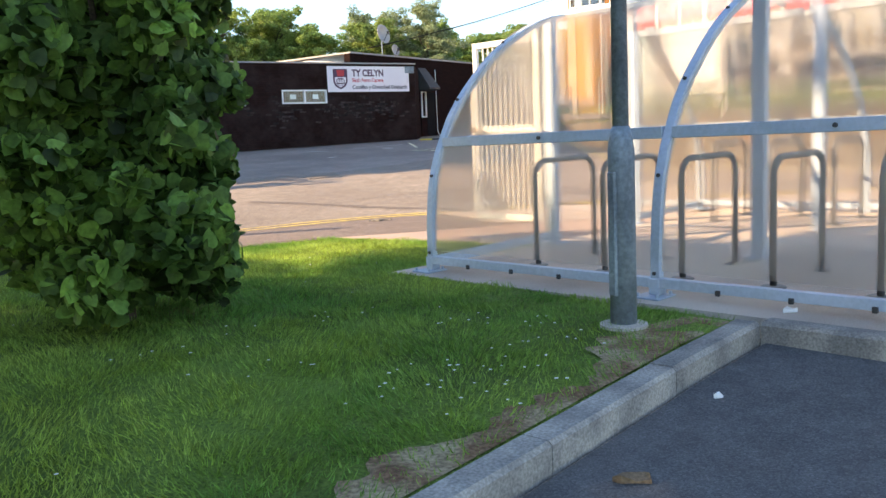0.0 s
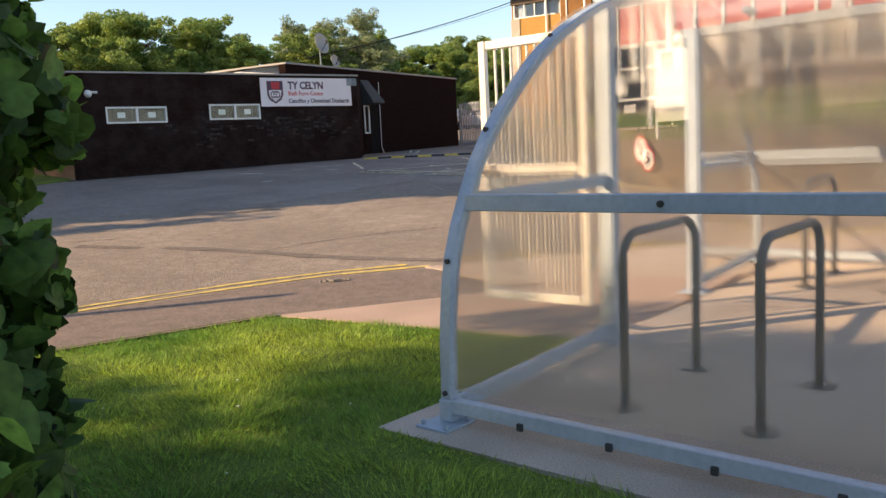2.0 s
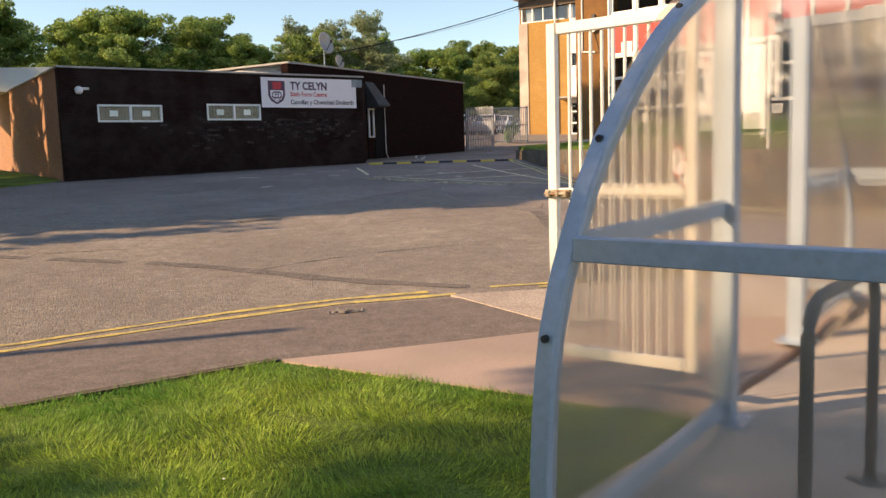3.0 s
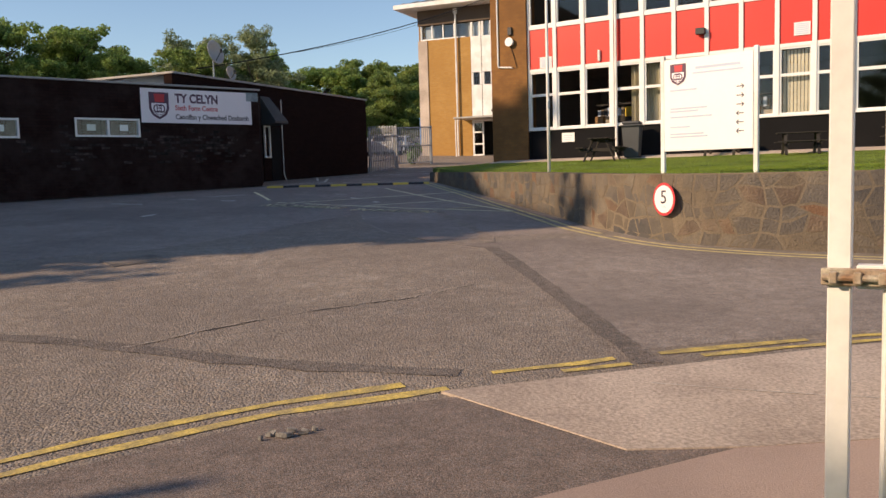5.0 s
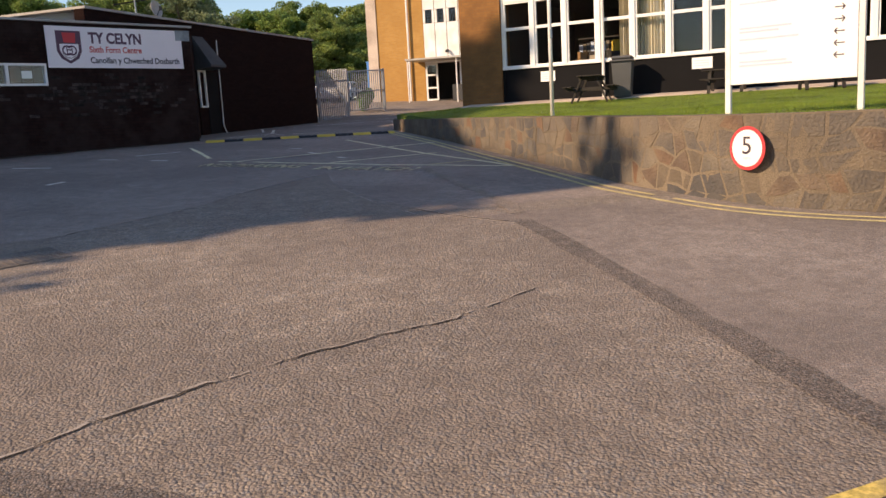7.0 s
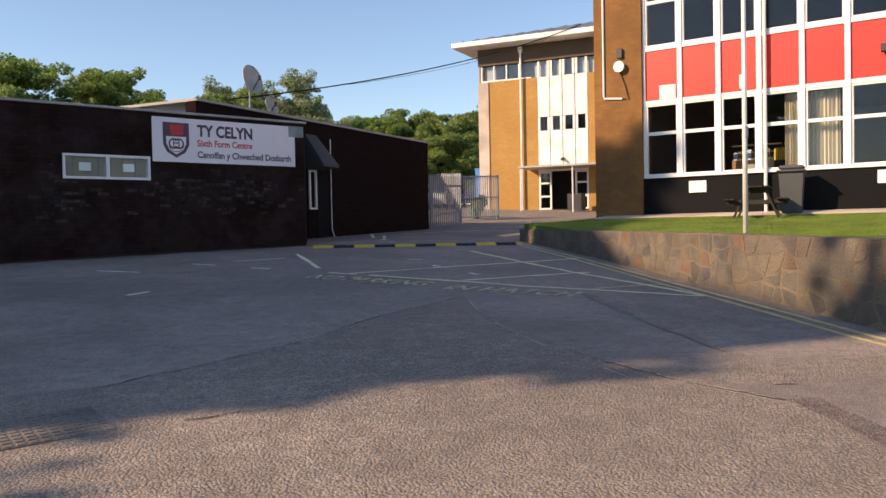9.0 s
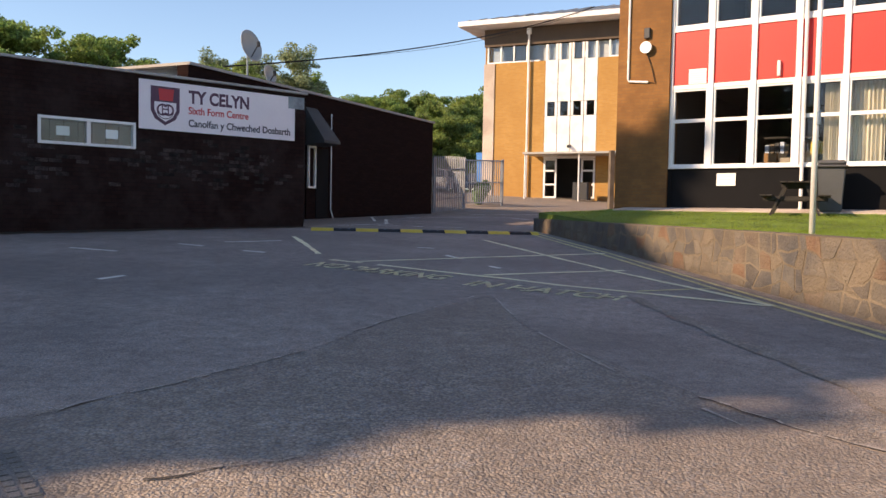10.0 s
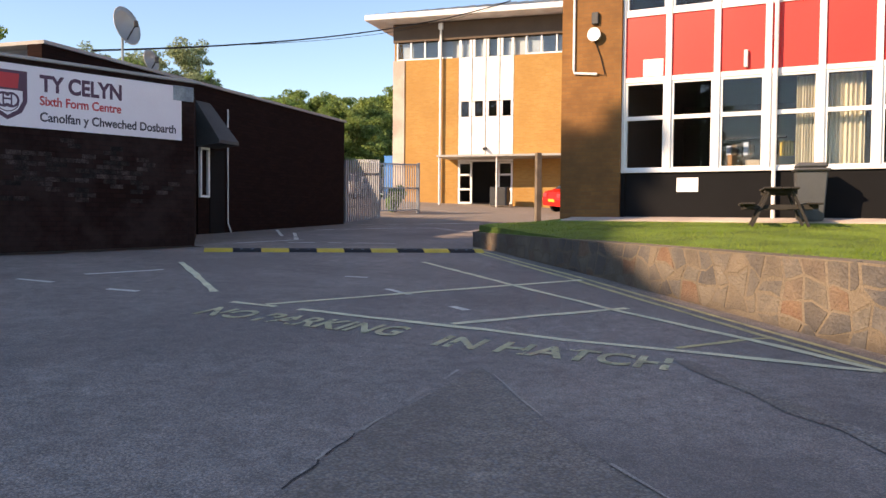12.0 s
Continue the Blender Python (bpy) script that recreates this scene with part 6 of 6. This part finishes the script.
        part("canopy_post", bm, white_paint, root)
    for x0, x1 in ((wx0 + 0.02, wx0 + 0.72), (wx0 + 2.0, wx1 - 0.02)):
        d = piece("door", (x0, 0.0, 2.6), (x0 + 0.09, 0.08, 4.6), white_frame, label="white glazed entrance door")
        piece("stile", (x1 - 0.09, 0.0, 2.6), (x1, 0.08, 4.6), white_frame, d)
        for zz in (2.6, 3.25, 3.95, 4.52):
            piece("rail", (x0 + 0.09, 0.0, zz), (x1 - 0.09, 0.08, zz + 0.09), white_frame, d)
        bm = bmesh.new()
        bm.faces.new([bm.verts.new(m @ Vector(p)) for p in ((x0 + 0.09, 0.04, 2.7), (x1 - 0.09, 0.04, 2.7), (x1 - 0.09, 0.04, 4.6), (x0 + 0.09, 0.04, 4.6))])
        part("pane", bm, pane_glass, d)
    piece("door_head", (wx0, -0.01, 4.62), (wx1, 0.1, 4.84), white_frame)
    piece("planter", (5.3, -1.4, 2.5), (6.1, -0.9, 3.35), dark_plastic, label="dark bin by the entrance")
    bm = bmesh.new()
    tube(bm, [m @ Vector((4.7, -0.3, 5.2)), m @ Vector((4.7, -0.02, 5.25))], 0.08, 8)
    part("camera_bracket", bm, dark_plastic, root)


build_far_building()
# ---- things on the raised lawn ----
def sit(x, y):
    return Matrix.Translation((x, y, bank_level(x, y)))


def build_table():
    root = thing("picnic_table", "dark-stained wooden picnic table with fixed benches on the lawn", "picnic table", sit(8.72, 28.95) @ Matrix.Rotation(0.95, 4, "Z") @ Matrix.Scale(0.86, 4), "picnic tables")
    for i in range(4):
        bm = bmesh.new()
        y = -0.24 + i * 0.16
        block(bm, (-0.75, y - 0.07, 0.71), (0.75, y + 0.07, 0.745), 0.006)
        part("top_board", bm, dark_wood, root)
    for s in (-1, 1):
        for k in (0, 1):
            bm = bmesh.new()
            y = s * (0.52 + 0.13 * k)
            block(bm, (-0.75, y - 0.06, 0.42), (0.75, y + 0.06, 0.455), 0.006)
            part("bench_board", bm, dark_wood, root)
    for x in (-0.5, 0.5):
        for s in (-1, 1):
            bm = bmesh.new()
            beam(bm, (x, s * 0.19, 0.70), (x, s * 0.50, 0.0), 0.045, 0.10, (1, 0, 0))
            part("leg", bm, dark_wood, root)
        bm = bmesh.new()
        block(bm, (x + 0.025, -0.66, 0.33), (x + 0.07, 0.66, 0.42), 0.004)
        block(bm, (x + 0.025, -0.29, 0.62), (x + 0.07, 0.29, 0.71), 0.004)
        part("cross_bearer", bm, dark_wood, root)
    return root


table = build_table()
for x, y, r in ((12.4, 25.4, -0.5), (14.8, 24.6, -0.62), (11.6, 27.6, -0.75)):
    copy_thing(table, sit(x, y) @ Matrix.Rotation(r, 4, "Z") @ Matrix.Scale(0.86, 4))


def build_bin():
    q = FOOT + FDIR * 3.6 + out * 0.6
    root = thing("wheeled_bin", "dark grey plastic litter bin beside the picnic table", "bin", Matrix.Translation((q.x, q.y, bank_level(q.x, q.y) + 0.02)) @ Matrix.Rotation(-0.63, 4, "Z"))
    bm = bmesh.new()
    vs = []
    for z, w in ((0, 0.21), (0.88, 0.26)):
        vs.append([bm.verts.new((sx * w, sy * w, z)) for sx, sy in ((-1, -1), (1, -1), (1, 1), (-1, 1))])
    for k in range(4):
        bm.faces.new((vs[0][k], vs[0][(k + 1) % 4], vs[1][(k + 1) % 4], vs[1][k]))
    bm.faces.new(vs[0])
    bm.faces.new(vs[1])
    bmesh.ops.bevel(bm, geom=bm.edges[:], offset=0.02, segments=2, affect="EDGES")
    part("body", bm, bin_plastic, root)
    bm = bmesh.new()
    block(bm, (-0.30, -0.32, 0.88), (0.30, 0.30, 0.93), 0.02)
    block(bm, (-0.26, -0.27, 0.93), (0.26, 0.26, 1.03), 0.04)
    part("lid", bm, bin_plastic, root, "grey lid with rim")


build_bin()


def build_sign():
    a, b = Vector((5.01, 18.47)), Vector((5.75, 17.40))
    d = (b - a).normalized()
    m = frame_axes((a.x, a.y, 0), (d.x, d.y, 0), (-d.y, d.x, 0))
    root = thing("notice_board", "white direction board with shield and arrows on two posts", "sign", m)
    L = (b - a).length
    for x in (-0.03, L + 0.03):
        bm = bmesh.new()
        block(bm, (x - 0.03, -0.03, 1.40), (x + 0.03, 0.03, 3.18), 0.006)
        part("post", bm, white_paint, root)
    bm = bmesh.new()
    block(bm, (0.004, -0.035, 1.82), (L - 0.004, -0.01, 3.12), 0.004)
    part("board", bm, sign_white, root)
    crest(root, Matrix.Translation((0.22, 0, 2.90)), 0.24, 0.30, -0.040)

    def bar(x0, x1, z, h, mat=ink_grey, name="print_bar"):
        bm = bmesh.new()
        block(bm, (x0, -0.038, z - h / 2), (x1, -0.0352, z + h / 2))
        part(name, bm, mat, root)
    bar(0.48, 1.12, 2.97, 0.035)
    bar(0.44, 1.16, 2.90, 0.022)
    for z, w in ((2.68, 0.40), (2.42, 0.55), (2.38, 0.42), (2.30, 0.62), (2.16, 0.3), (2.06, 0.5), (2.02, 0.56)):
        bar(0.10, 0.10 + w, z, 0.022)
    for k, z in enumerate((2.66, 2.54, 2.42, 2.30, 2.18, 2.06)):
        s = 1 if k < 3 else -1
        bm = bmesh.new()
        c = L - 0.18
        block(bm, (c - 0.05, -0.038, z - 0.006), (c + 0.05, -0.0352, z + 0.006))
        for q in (-1, 1):
            beam(bm, (c + s * 0.05, -0.0365, z), (c + s * 0.02, -0.0365, z + q * 0.03), 0.0026, 0.012, (0, 0, 1))
        part("arrow", bm, ink_dark, root)


build_sign()


def build_flag_pole():
    root = thing("flag_pole", "tall thin white flag pole on the raised lawn", "flag pole", sit(4.95, 23.1))
    bm = bmesh.new()
    tube(bm, [(0, 0, -0.1), (0, 0, 1.5), (0, 0, 7.5)], 0.03, 12, [0.034, 0.031, 0.022])
    part("shaft", bm, white_paint, root, smooth=True)
    bm = bmesh.new()
    block(bm, (-0.02, -0.06, 1.25), (0.02, -0.03, 1.40), 0.005)
    part("cleat", bm, steel, root)


build_flag_pole()


def build_speed_sign():
    d = Vector((0.21, -0.98)).normalized()
    m = frame_axes((4.52, 17.43, 1.175), (d.x, d.y, 0), (-d.y, d.x, 0)) @ Matrix.Translation((0, -0.165, 0))
    root = thing("speed_limit_sign", "round white speed sign with red ring and number five", "road sign", m)

    def disc(r, y, mat, name, label=""):
        bm = bmesh.new()
        tube(bm, [(0, y, 0), (0, y - 0.004, 0)], r, 32)
        return part(name, bm, mat, root, label)
    disc(0.218, 0.06, ink_red, "red_ring", "red ring plate")
    disc(0.183, 0.055, sign_white, "white_face")
    face = Matrix(((1, 0, 0, 0), (0, 0, -1, 0), (0, 1, 0, 0), (0, 0, 0, 1)))
    lettering("5", 0.25, ink_dark, Matrix.Translation((-0.055, 0.0495, -0.055)) @ face, root, "numeral", 0.0, 0.105)
    lettering("MPH", 0.045, ink_grey, Matrix.Translation((-0.042, 0.0495, -0.115)) @ face, root, "lettering", 0.0, 0.084)


build_speed_sign()


# ---- fence, far cars ----
def build_fence(a, b, count, label, framed=False):
    a, b = Vector(a), Vector(b)
    d = (b - a).normalized()
    root = thing("palisade_fence", label, "fence")
    for i in range(count):
        p = a.lerp(b, i / (count - 1))
        z = level(p.y)
        bm = bmesh.new()
        w = 0.016 if framed else 0.035
        pts = [(-w, 0.12), (w, 0.12), (w, 1.82), (0.0, 1.83), (-w, 1.82)] if framed else [(-w, 0.0), (w, 0.0), (w, 1.85), (0.0, 1.95), (-w, 1.85)]
        f = [bm.verts.new((p.x + d.x * x, p.y + d.y * x, z + h)) for x, h in pts]
        g = [bm.verts.new((p.x + d.x * x * 0.8 - d.y * 0.03, p.y + d.y * x * 0.8 + d.x * 0.03, z + h)) for x, h in pts]
        bm.faces.new(f)
        bm.faces.new(g)
        for k in range(5):
            bm.faces.new((f[k], f[(k + 1) % 5], g[(k + 1) % 5], g[k]))
        part("pale", bm, fence_mat, root)
    for h in (0.13, 0.95, 1.83) if framed else (0.45, 1.5):
        bm = bmesh.new()
        beam(bm, (a.x - d.y * 0.05, a.y + d.x * 0.05, level(a.y) + h), (b.x - d.y * 0.05, b.y + d.x * 0.05, level(b.y) + h), 0.04, 0.05)
        part("rail", bm, fence_mat, root)
    for p in (a, b):
        bm = bmesh.new()
        block(bm, (p.x - 0.05, p.y + 0.04, level(p.y)), (p.x + 0.05, p.y + 0.14, level(p.y) + 1.9), 0.004)
        part("post", bm, fence_mat, root)


fence_mat = material("fence_steel", (0.33, 0.35, 0.38), 0.55, 0.3, vary=0.2, scale=20, depth=0.002)
build_fence((4.2, 42.6), (5.75, 44.7), 17, "grey steel palisade fence beside the dark block")
build_fence((6.0, 46.6), (8.0, 47.6), 20, "grey steel framed gate of upright bars standing open", True)


def build_car(paint, label, category="car"):
    root = thing("parked_car", label, category, group="parked cars")
    prof = [(-2.05, 0.30), (-2.08, 0.62), (-1.95, 0.86), (-1.35, 0.95), (-0.75, 1.38), (-0.1, 1.47), (0.85, 1.45), (1.55, 1.05), (1.98, 0.95), (2.08, 0.6), (2.03, 0.30)]
    bm = bmesh.new()
    rows = []
    for y, k in ((-0.86, 0.93), (-0.80, 1.0), (0.80, 1.0), (0.86, 0.93)):
        rows.append([bm.verts.new((x * (0.99 if k < 1 else 1), y * (0.82 if z > 1.1 else 1), 0.30 + (z - 0.30) * (k if z > 0.9 else 1))) for x, z in prof])
    for a, b in zip(rows, rows[1:]):
        for k in range(len(prof)):
            q = (k + 1) % len(prof)
            bm.faces.new((a[k], a[q], b[q], b[k]))
    bm.faces.new(rows[0])
    bm.faces.new(rows[-1])
    body = part("body", bm, paint, root)
    for y in (-0.745, 0.745):
        bm = bmesh.new()
        s = 1 if y > 0 else -1
        vs = [bm.verts.new((x, y + s * o, z)) for x, z, o in ((-1.1, 0.98, 0.10), (-0.68, 1.32, -0.02), (0.8, 1.36, -0.02), (1.3, 1.02, 0.10))]
        bm.faces.new(vs)
        part("side_window", bm, car_dark, root)
    for x, z0, x2, z2 in ((-1.33, 0.985, -0.80, 1.385), (1.52, 1.08, 0.92, 1.44)):
        bm = bmesh.new()
        o = 0.02 if x < 0 else 0.012
        vs = [bm.verts.new((px + (-o if x < 0 else o), py, pz + o)) for px, py, pz in ((x, -0.68, z0), (x, 0.68, z0), (x2, 0.58, z2), (x2, -0.58, z2))]
        bm.faces.new(vs)
        part("windscreen", bm, car_dark, root)
    for x in (-1.3, 1.3):
        for y in (-0.82, 0.82):
            bm = bmesh.new()
            tube(bm, [(x, y - 0.1, 0.31), (x, y + 0.1, 0.31)], 0.31, 18)
            wh = part("wheel", bm, rubber, root)
            bm = bmesh.new()
            s = 0.105 if y > 0 else -0.105
            tube(bm, [(x, y + s * 0.9, 0.31), (x, y + s, 0.31)], 0.19, 14)
            part("rim", bm, car_grey, wh)
    for y in (-0.62, 0.62):
        bm = bmesh.new()
        block(bm, (2.0, y - 0.16, 0.70), (2.09, y + 0.16, 0.88), 0.02)
        part("tail_light", bm, ink_red, root)
        bm = bmesh.new()
        block(bm, (-2.08, y - 0.17, 0.66), (-1.98, y + 0.17, 0.80), 0.02)
        part("headlight", bm, sign_white, root)
    bm = bmesh.new()
    block(bm, (2.06, -0.26, 0.5), (2.10, 0.26, 0.62), 0.004)
    part("number_plate", bm, bump_yellow, root, "plain yellow number plate")
    return root


def on_ground(x, y, r):
    s = math.atan2(level(y + 1) - level(y - 1), 2)
    return Matrix.Translation((x, y, level(y))) @ Matrix.Rotation(s, 4, "X") @ Matrix.Rotation(r, 4, "Z")


silver = build_car(car_grey, "silver parked car in the far car park")
silver.matrix_world = on_ground(6.0, 63, 1.2)
white = build_car(car_white, "white parked car in the far car park")
white.matrix_world = on_ground(8.6, 65, 1.2)
dark = build_car(car_dark, "dark parked car in the far car park")
dark.matrix_world = on_ground(3.4, 61.6, 1.2)
redc = build_car(car_red, "small bright red car parked by the brick building")
redc.matrix_world = on_ground(16.05, 49.2, 3.23) @ Matrix.Scale(0.9, 4)
for i, (x, y) in enumerate(((4.0, 70), (6.4, 72), (8.9, 72.5), (2.0, 75), (11.2, 74), (13.6, 75), (5.0, 80), (8.0, 81))):
    copy_thing((silver, white, dark)[i % 3], on_ground(x, y, 1.15))


def build_container():
    root = thing("container", "blue steel container beyond the far car park", "container", Matrix.Translation((14.04, 67.7, level(66))) @ Matrix.Rotation(0.941, 4, "Z"))
    bm = bmesh.new()
    n = 24
    for y, s in ((-1.2, 1), (1.2, -1)):
        prev = None
        for k in range(n + 1):
            x = -3 + 6 * k / n
            o = 0.04 * s * (k % 2)
            r = [bm.verts.new((x, y + o, 0.1)), bm.verts.new((x, y + o, 2.5))]
            if prev:
                bm.faces.new((prev[0], r[0], r[1], prev[1]))
            prev = r
    block(bm, (-3.05, -1.24, 2.5), (3.05, 1.24, 2.6), 0.01)
    block(bm, (-3.05, -1.24, 0.0), (3.05, 1.24, 0.1), 0.01)
    block(bm, (-3.05, -1.2, 0.1), (-2.98, 1.2, 2.5))
    block(bm, (2.98, -1.2, 0.1), (3.05, 1.2, 2.5))
    part("body", bm, blue_paint, root)


build_container()


def build_shrub(x, y, r, h, seed):
    root = thing("shrub", "rounded light green shrub on the grass bank", "shrub", Matrix.Translation((x, y, level(y))), "shrubs on the far bank")
    rng = random.Random(seed)
    part("stem", limbs(seed, h * 0.8, r * 0.6, 0.04, 5), bark, root)
    lobes = [(rng.uniform(-.6, .6) * r, rng.uniform(-.6, .6) * r, h * rng.uniform(0.25, 0.8), r * 0.42, r * 0.42, h * 0.26) for _ in range(9)]
    leaf_cloud("crown", lobes, 1600, 0.22, seed, leaf_near, root, 0.5)


for i, (x, y, r, h) in enumerate(((9.5, 83, 2.2, 2.4), (6.0, 86, 2.4, 2.2), (2.5, 88, 2.6, 2.4), (-1.5, 89, 2.6, 2.6), (7.25, 48.2, 0.3, 0.95), (12.0, 90, 2.6, 3.0))):
    build_shrub(x, y, r, h, 60 + i)

bm = bmesh.new()
block(bm, (-0.09, -0.09, 0), (0.09, 0.09, 2.35), 0.012)
root = thing("timber_post", "weathered square timber post beside the road", "post", Matrix.Translation((10.9, 43.2, level(43.2))))
part("shaft", bm, post_wood, root)


def build_manhole():
    m = Matrix.Translation((-2.32, 18.02, level(18.0) + 0.006)) @ Matrix.Rotation(math.atan2(level(18.5) - level(17.5), 1), 4, "X") @ Matrix.Rotation(0.45, 4, "Z")
    root = thing("manhole_cover", "square iron cover with raised studs set in the road", "manhole cover", m)
    bm = bmesh.new()
    block(bm, (-0.34, -0.28, -0.03), (0.34, 0.28, 0.001), 0.001)
    part("plate", bm, iron_mat, root)
    bm = bmesh.new()
    for i in range(11):
        for j in range(9):
            x, y = -0.31 + i * 0.062, -0.25 + j * 0.062
            block(bm, (x - 0.022, y - 0.022, 0.001), (x + 0.022, y + 0.022, 0.006), 0.002)
    part("studs", bm, iron_mat, root)["kind"] = "stuff"


iron_mat = material("cast_iron", (0.26, 0.222, 0.19), 0.85, 0.0, vary=0.3, scale=30, depth=0.002)
build_manhole()


def scrap(name, x, y, z, size, mat, label, seed):
    rng = random.Random(seed)
    bm = bmesh.new()
    n = 8
    top = [bm.verts.new((x + size * math.cos(a * 0.785) * rng.uniform(0.6, 1.2), y + size * 0.6 * math.sin(a * 0.785) * rng.uniform(0.6, 1.2), z + rng.uniform(0.006, 0.03))) for a in range(n)]
    low = [bm.verts.new((v.co.x, v.co.y, z)) for v in top]
    bm.faces.new(top)
    for k in range(n):
        bm.faces.new((low[k], low[(k + 1) % n], top[(k + 1) % n], top[k]))
    tagged(part(name, bm, mat), label, "litter")


dry_leaf = material("dry_leaf", (0.26, 0.17, 0.10), 0.9, vary=0.3, scale=40)
scrap("dry_leaf", 0.51, 3.42, road_level(0, 3.42) + 0.019, 0.07, dry_leaf, "curled dry brown leaf on the asphalt", 1)
scrap("litter", 1.02, 4.10, road_level(0, 4.1) + 0.019, 0.02, sign_white, "pale scrap on the asphalt", 2)
for k, (dx, dy, r) in enumerate(((0, 0, 0.05), (0.09, 0.02, 0.035), (-0.08, 0.03, 0.03), (0.03, 0.06, 0.025), (0.15, 0.05, 0.02), (-0.13, -0.02, 0.018))):
    scrap("rubble", -0.80 + dx, 11.66 + dy, level(11.7) + 0.012, r, kerb_mat, "crumbled pale rubble on the pavement edge", 3 + k)
scrap("litter", 1.75, 5.1, 0.302, 0.05, sign_white, "white scrap of litter at the shelter's foot", 4)


# ---- unseen tall block off the route, added and shaped to shade the road ----
def build_shade_block():
    root = thing("neighbour_block", "unseen brick block added to shade the school road", "building")
    for name, pts, z0, z1 in (("low_caster", [(-23, 14.8), (-14.0, 16.33), (-14.0, 22.2), (-23, 22.2)], 10.15, 10.5), ("tall_caster", [(-23, 22.202), (-14.0, 22.202), (-14.0, 24.0), (-23, 24.0)], 10.5, 11.25), ("back_caster", [(-23, 24.002), (-14.0, 24.002), (-14.0, 27.4), (-23, 27.4)], 11.25, 12.6)):
        y0, y1 = pts[1][1], pts[2][1]
        top = lambda x, y: z0 + (z1 - z0) * max(0.0, min(1.0, (y - y0) / (y1 - y0)))
        bm = bmesh.new()
        prism(bm, pts, 0.2, top)
        part(name, bm, orange_brick, root)


build_shade_block()


# ---- stones of the retaining wall ----
def build_stones():
    rng = random.Random(21)
    pos = [0.0]
    for a, b in zip(WALL, WALL[1:]):
        pos.append(pos[-1] + (Vector(b) - Vector(a)).length)
    total = pos[-1]

    def at(s):
        x = float(np.interp(s, pos, [p[0] for p in WALL]))
        y = float(np.interp(s, pos, [p[1] for p in WALL]))
        i = min(len(WALL) - 2, max(0, int(np.searchsorted(pos, s)) - 1))
        d = (Vector(WALL[i + 1]) - Vector(WALL[i])).normalized()
        return Vector((x, y)), d
    cell_s, cell_h = 0.25, 0.19
    cols = int(24.0 / cell_s)
    rows = 7
    jit = {}
    for i in range(cols + 2):
        for j in range(rows + 2):
            jit[i, j] = (rng.uniform(-0.11, 0.11), rng.uniform(-0.08, 0.08) if 0 < j else 0)
    rest_v, rest_f = [], []
    made = 0
    for i in range(cols):
        for j in range(rows):
            off = (0.5 * cell_s) * (j % 2)
            cs = []
            for di, dj in ((0, 0), (0.5, 0), (1, 0), (1, 1), (0.5, 1), (0, 1)):
                ii, jj = i + (1 if di == 1 else 0), j + dj
                js, jz = jit[ii, jj]
                if di == 0.5:
                    js, jz = 0, jit[i, jj][1] * 0.6 + rng.uniform(-0.02, 0.02)
                cs.append(((i + di) * cell_s + js, jj * cell_h + jz))
            c = (sum(p[0] for p in cs) / 6, sum(p[1] for p in cs) / 6)
            p, d = at(c[0])
            base, top = level(p.y) - 0.03, wall_top(p.y)
            zc = top - c[1] - 0.02
            if zc < base - 0.02:
                continue
            shrink = 1 - rng.uniform(0.04, 0.11)
            proud = rng.uniform(0.001, 0.007)
            ring0, ring1 = [], []
            for s, h in cs:
                s, h = c[0] + (s - c[0]) * shrink, c[1] + (h - c[1]) * shrink
                s = min(max(s, 0.0), total - 0.01)
                q, dd = at(s)
                o = Vector((dd.y, -dd.x))
                z = min(top + 0.012, max(base, top - h))
                ring0.append((q.x - o.x * 0.05, q.y - o.y * 0.05, z))
                k = 0.93
                s2, h2 = c[0] + (s - c[0]) * k, c[1] + (h - c[1]) * k
                q2, d2 = at(min(max(s2, 0.0), total - 0.01))
                o2 = Vector((d2.y, -d2.x))
                pr = proud * rng.uniform(0.8, 1.15)
                ring1.append((q2.x + o2.x * pr, q2.y + o2.y * pr, min(top + 0.008, max(base, top - h2))))
            verts = ring0 + ring1
            faces = [(6, 7, 8, 9, 10, 11)] + [(k, (k + 1) % 6, 6 + (k + 1) % 6, 6 + k) for k in range(6)]
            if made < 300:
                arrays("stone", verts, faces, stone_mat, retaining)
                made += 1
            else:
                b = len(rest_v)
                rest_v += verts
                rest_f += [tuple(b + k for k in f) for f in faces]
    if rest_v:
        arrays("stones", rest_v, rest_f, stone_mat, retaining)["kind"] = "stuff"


build_stones()
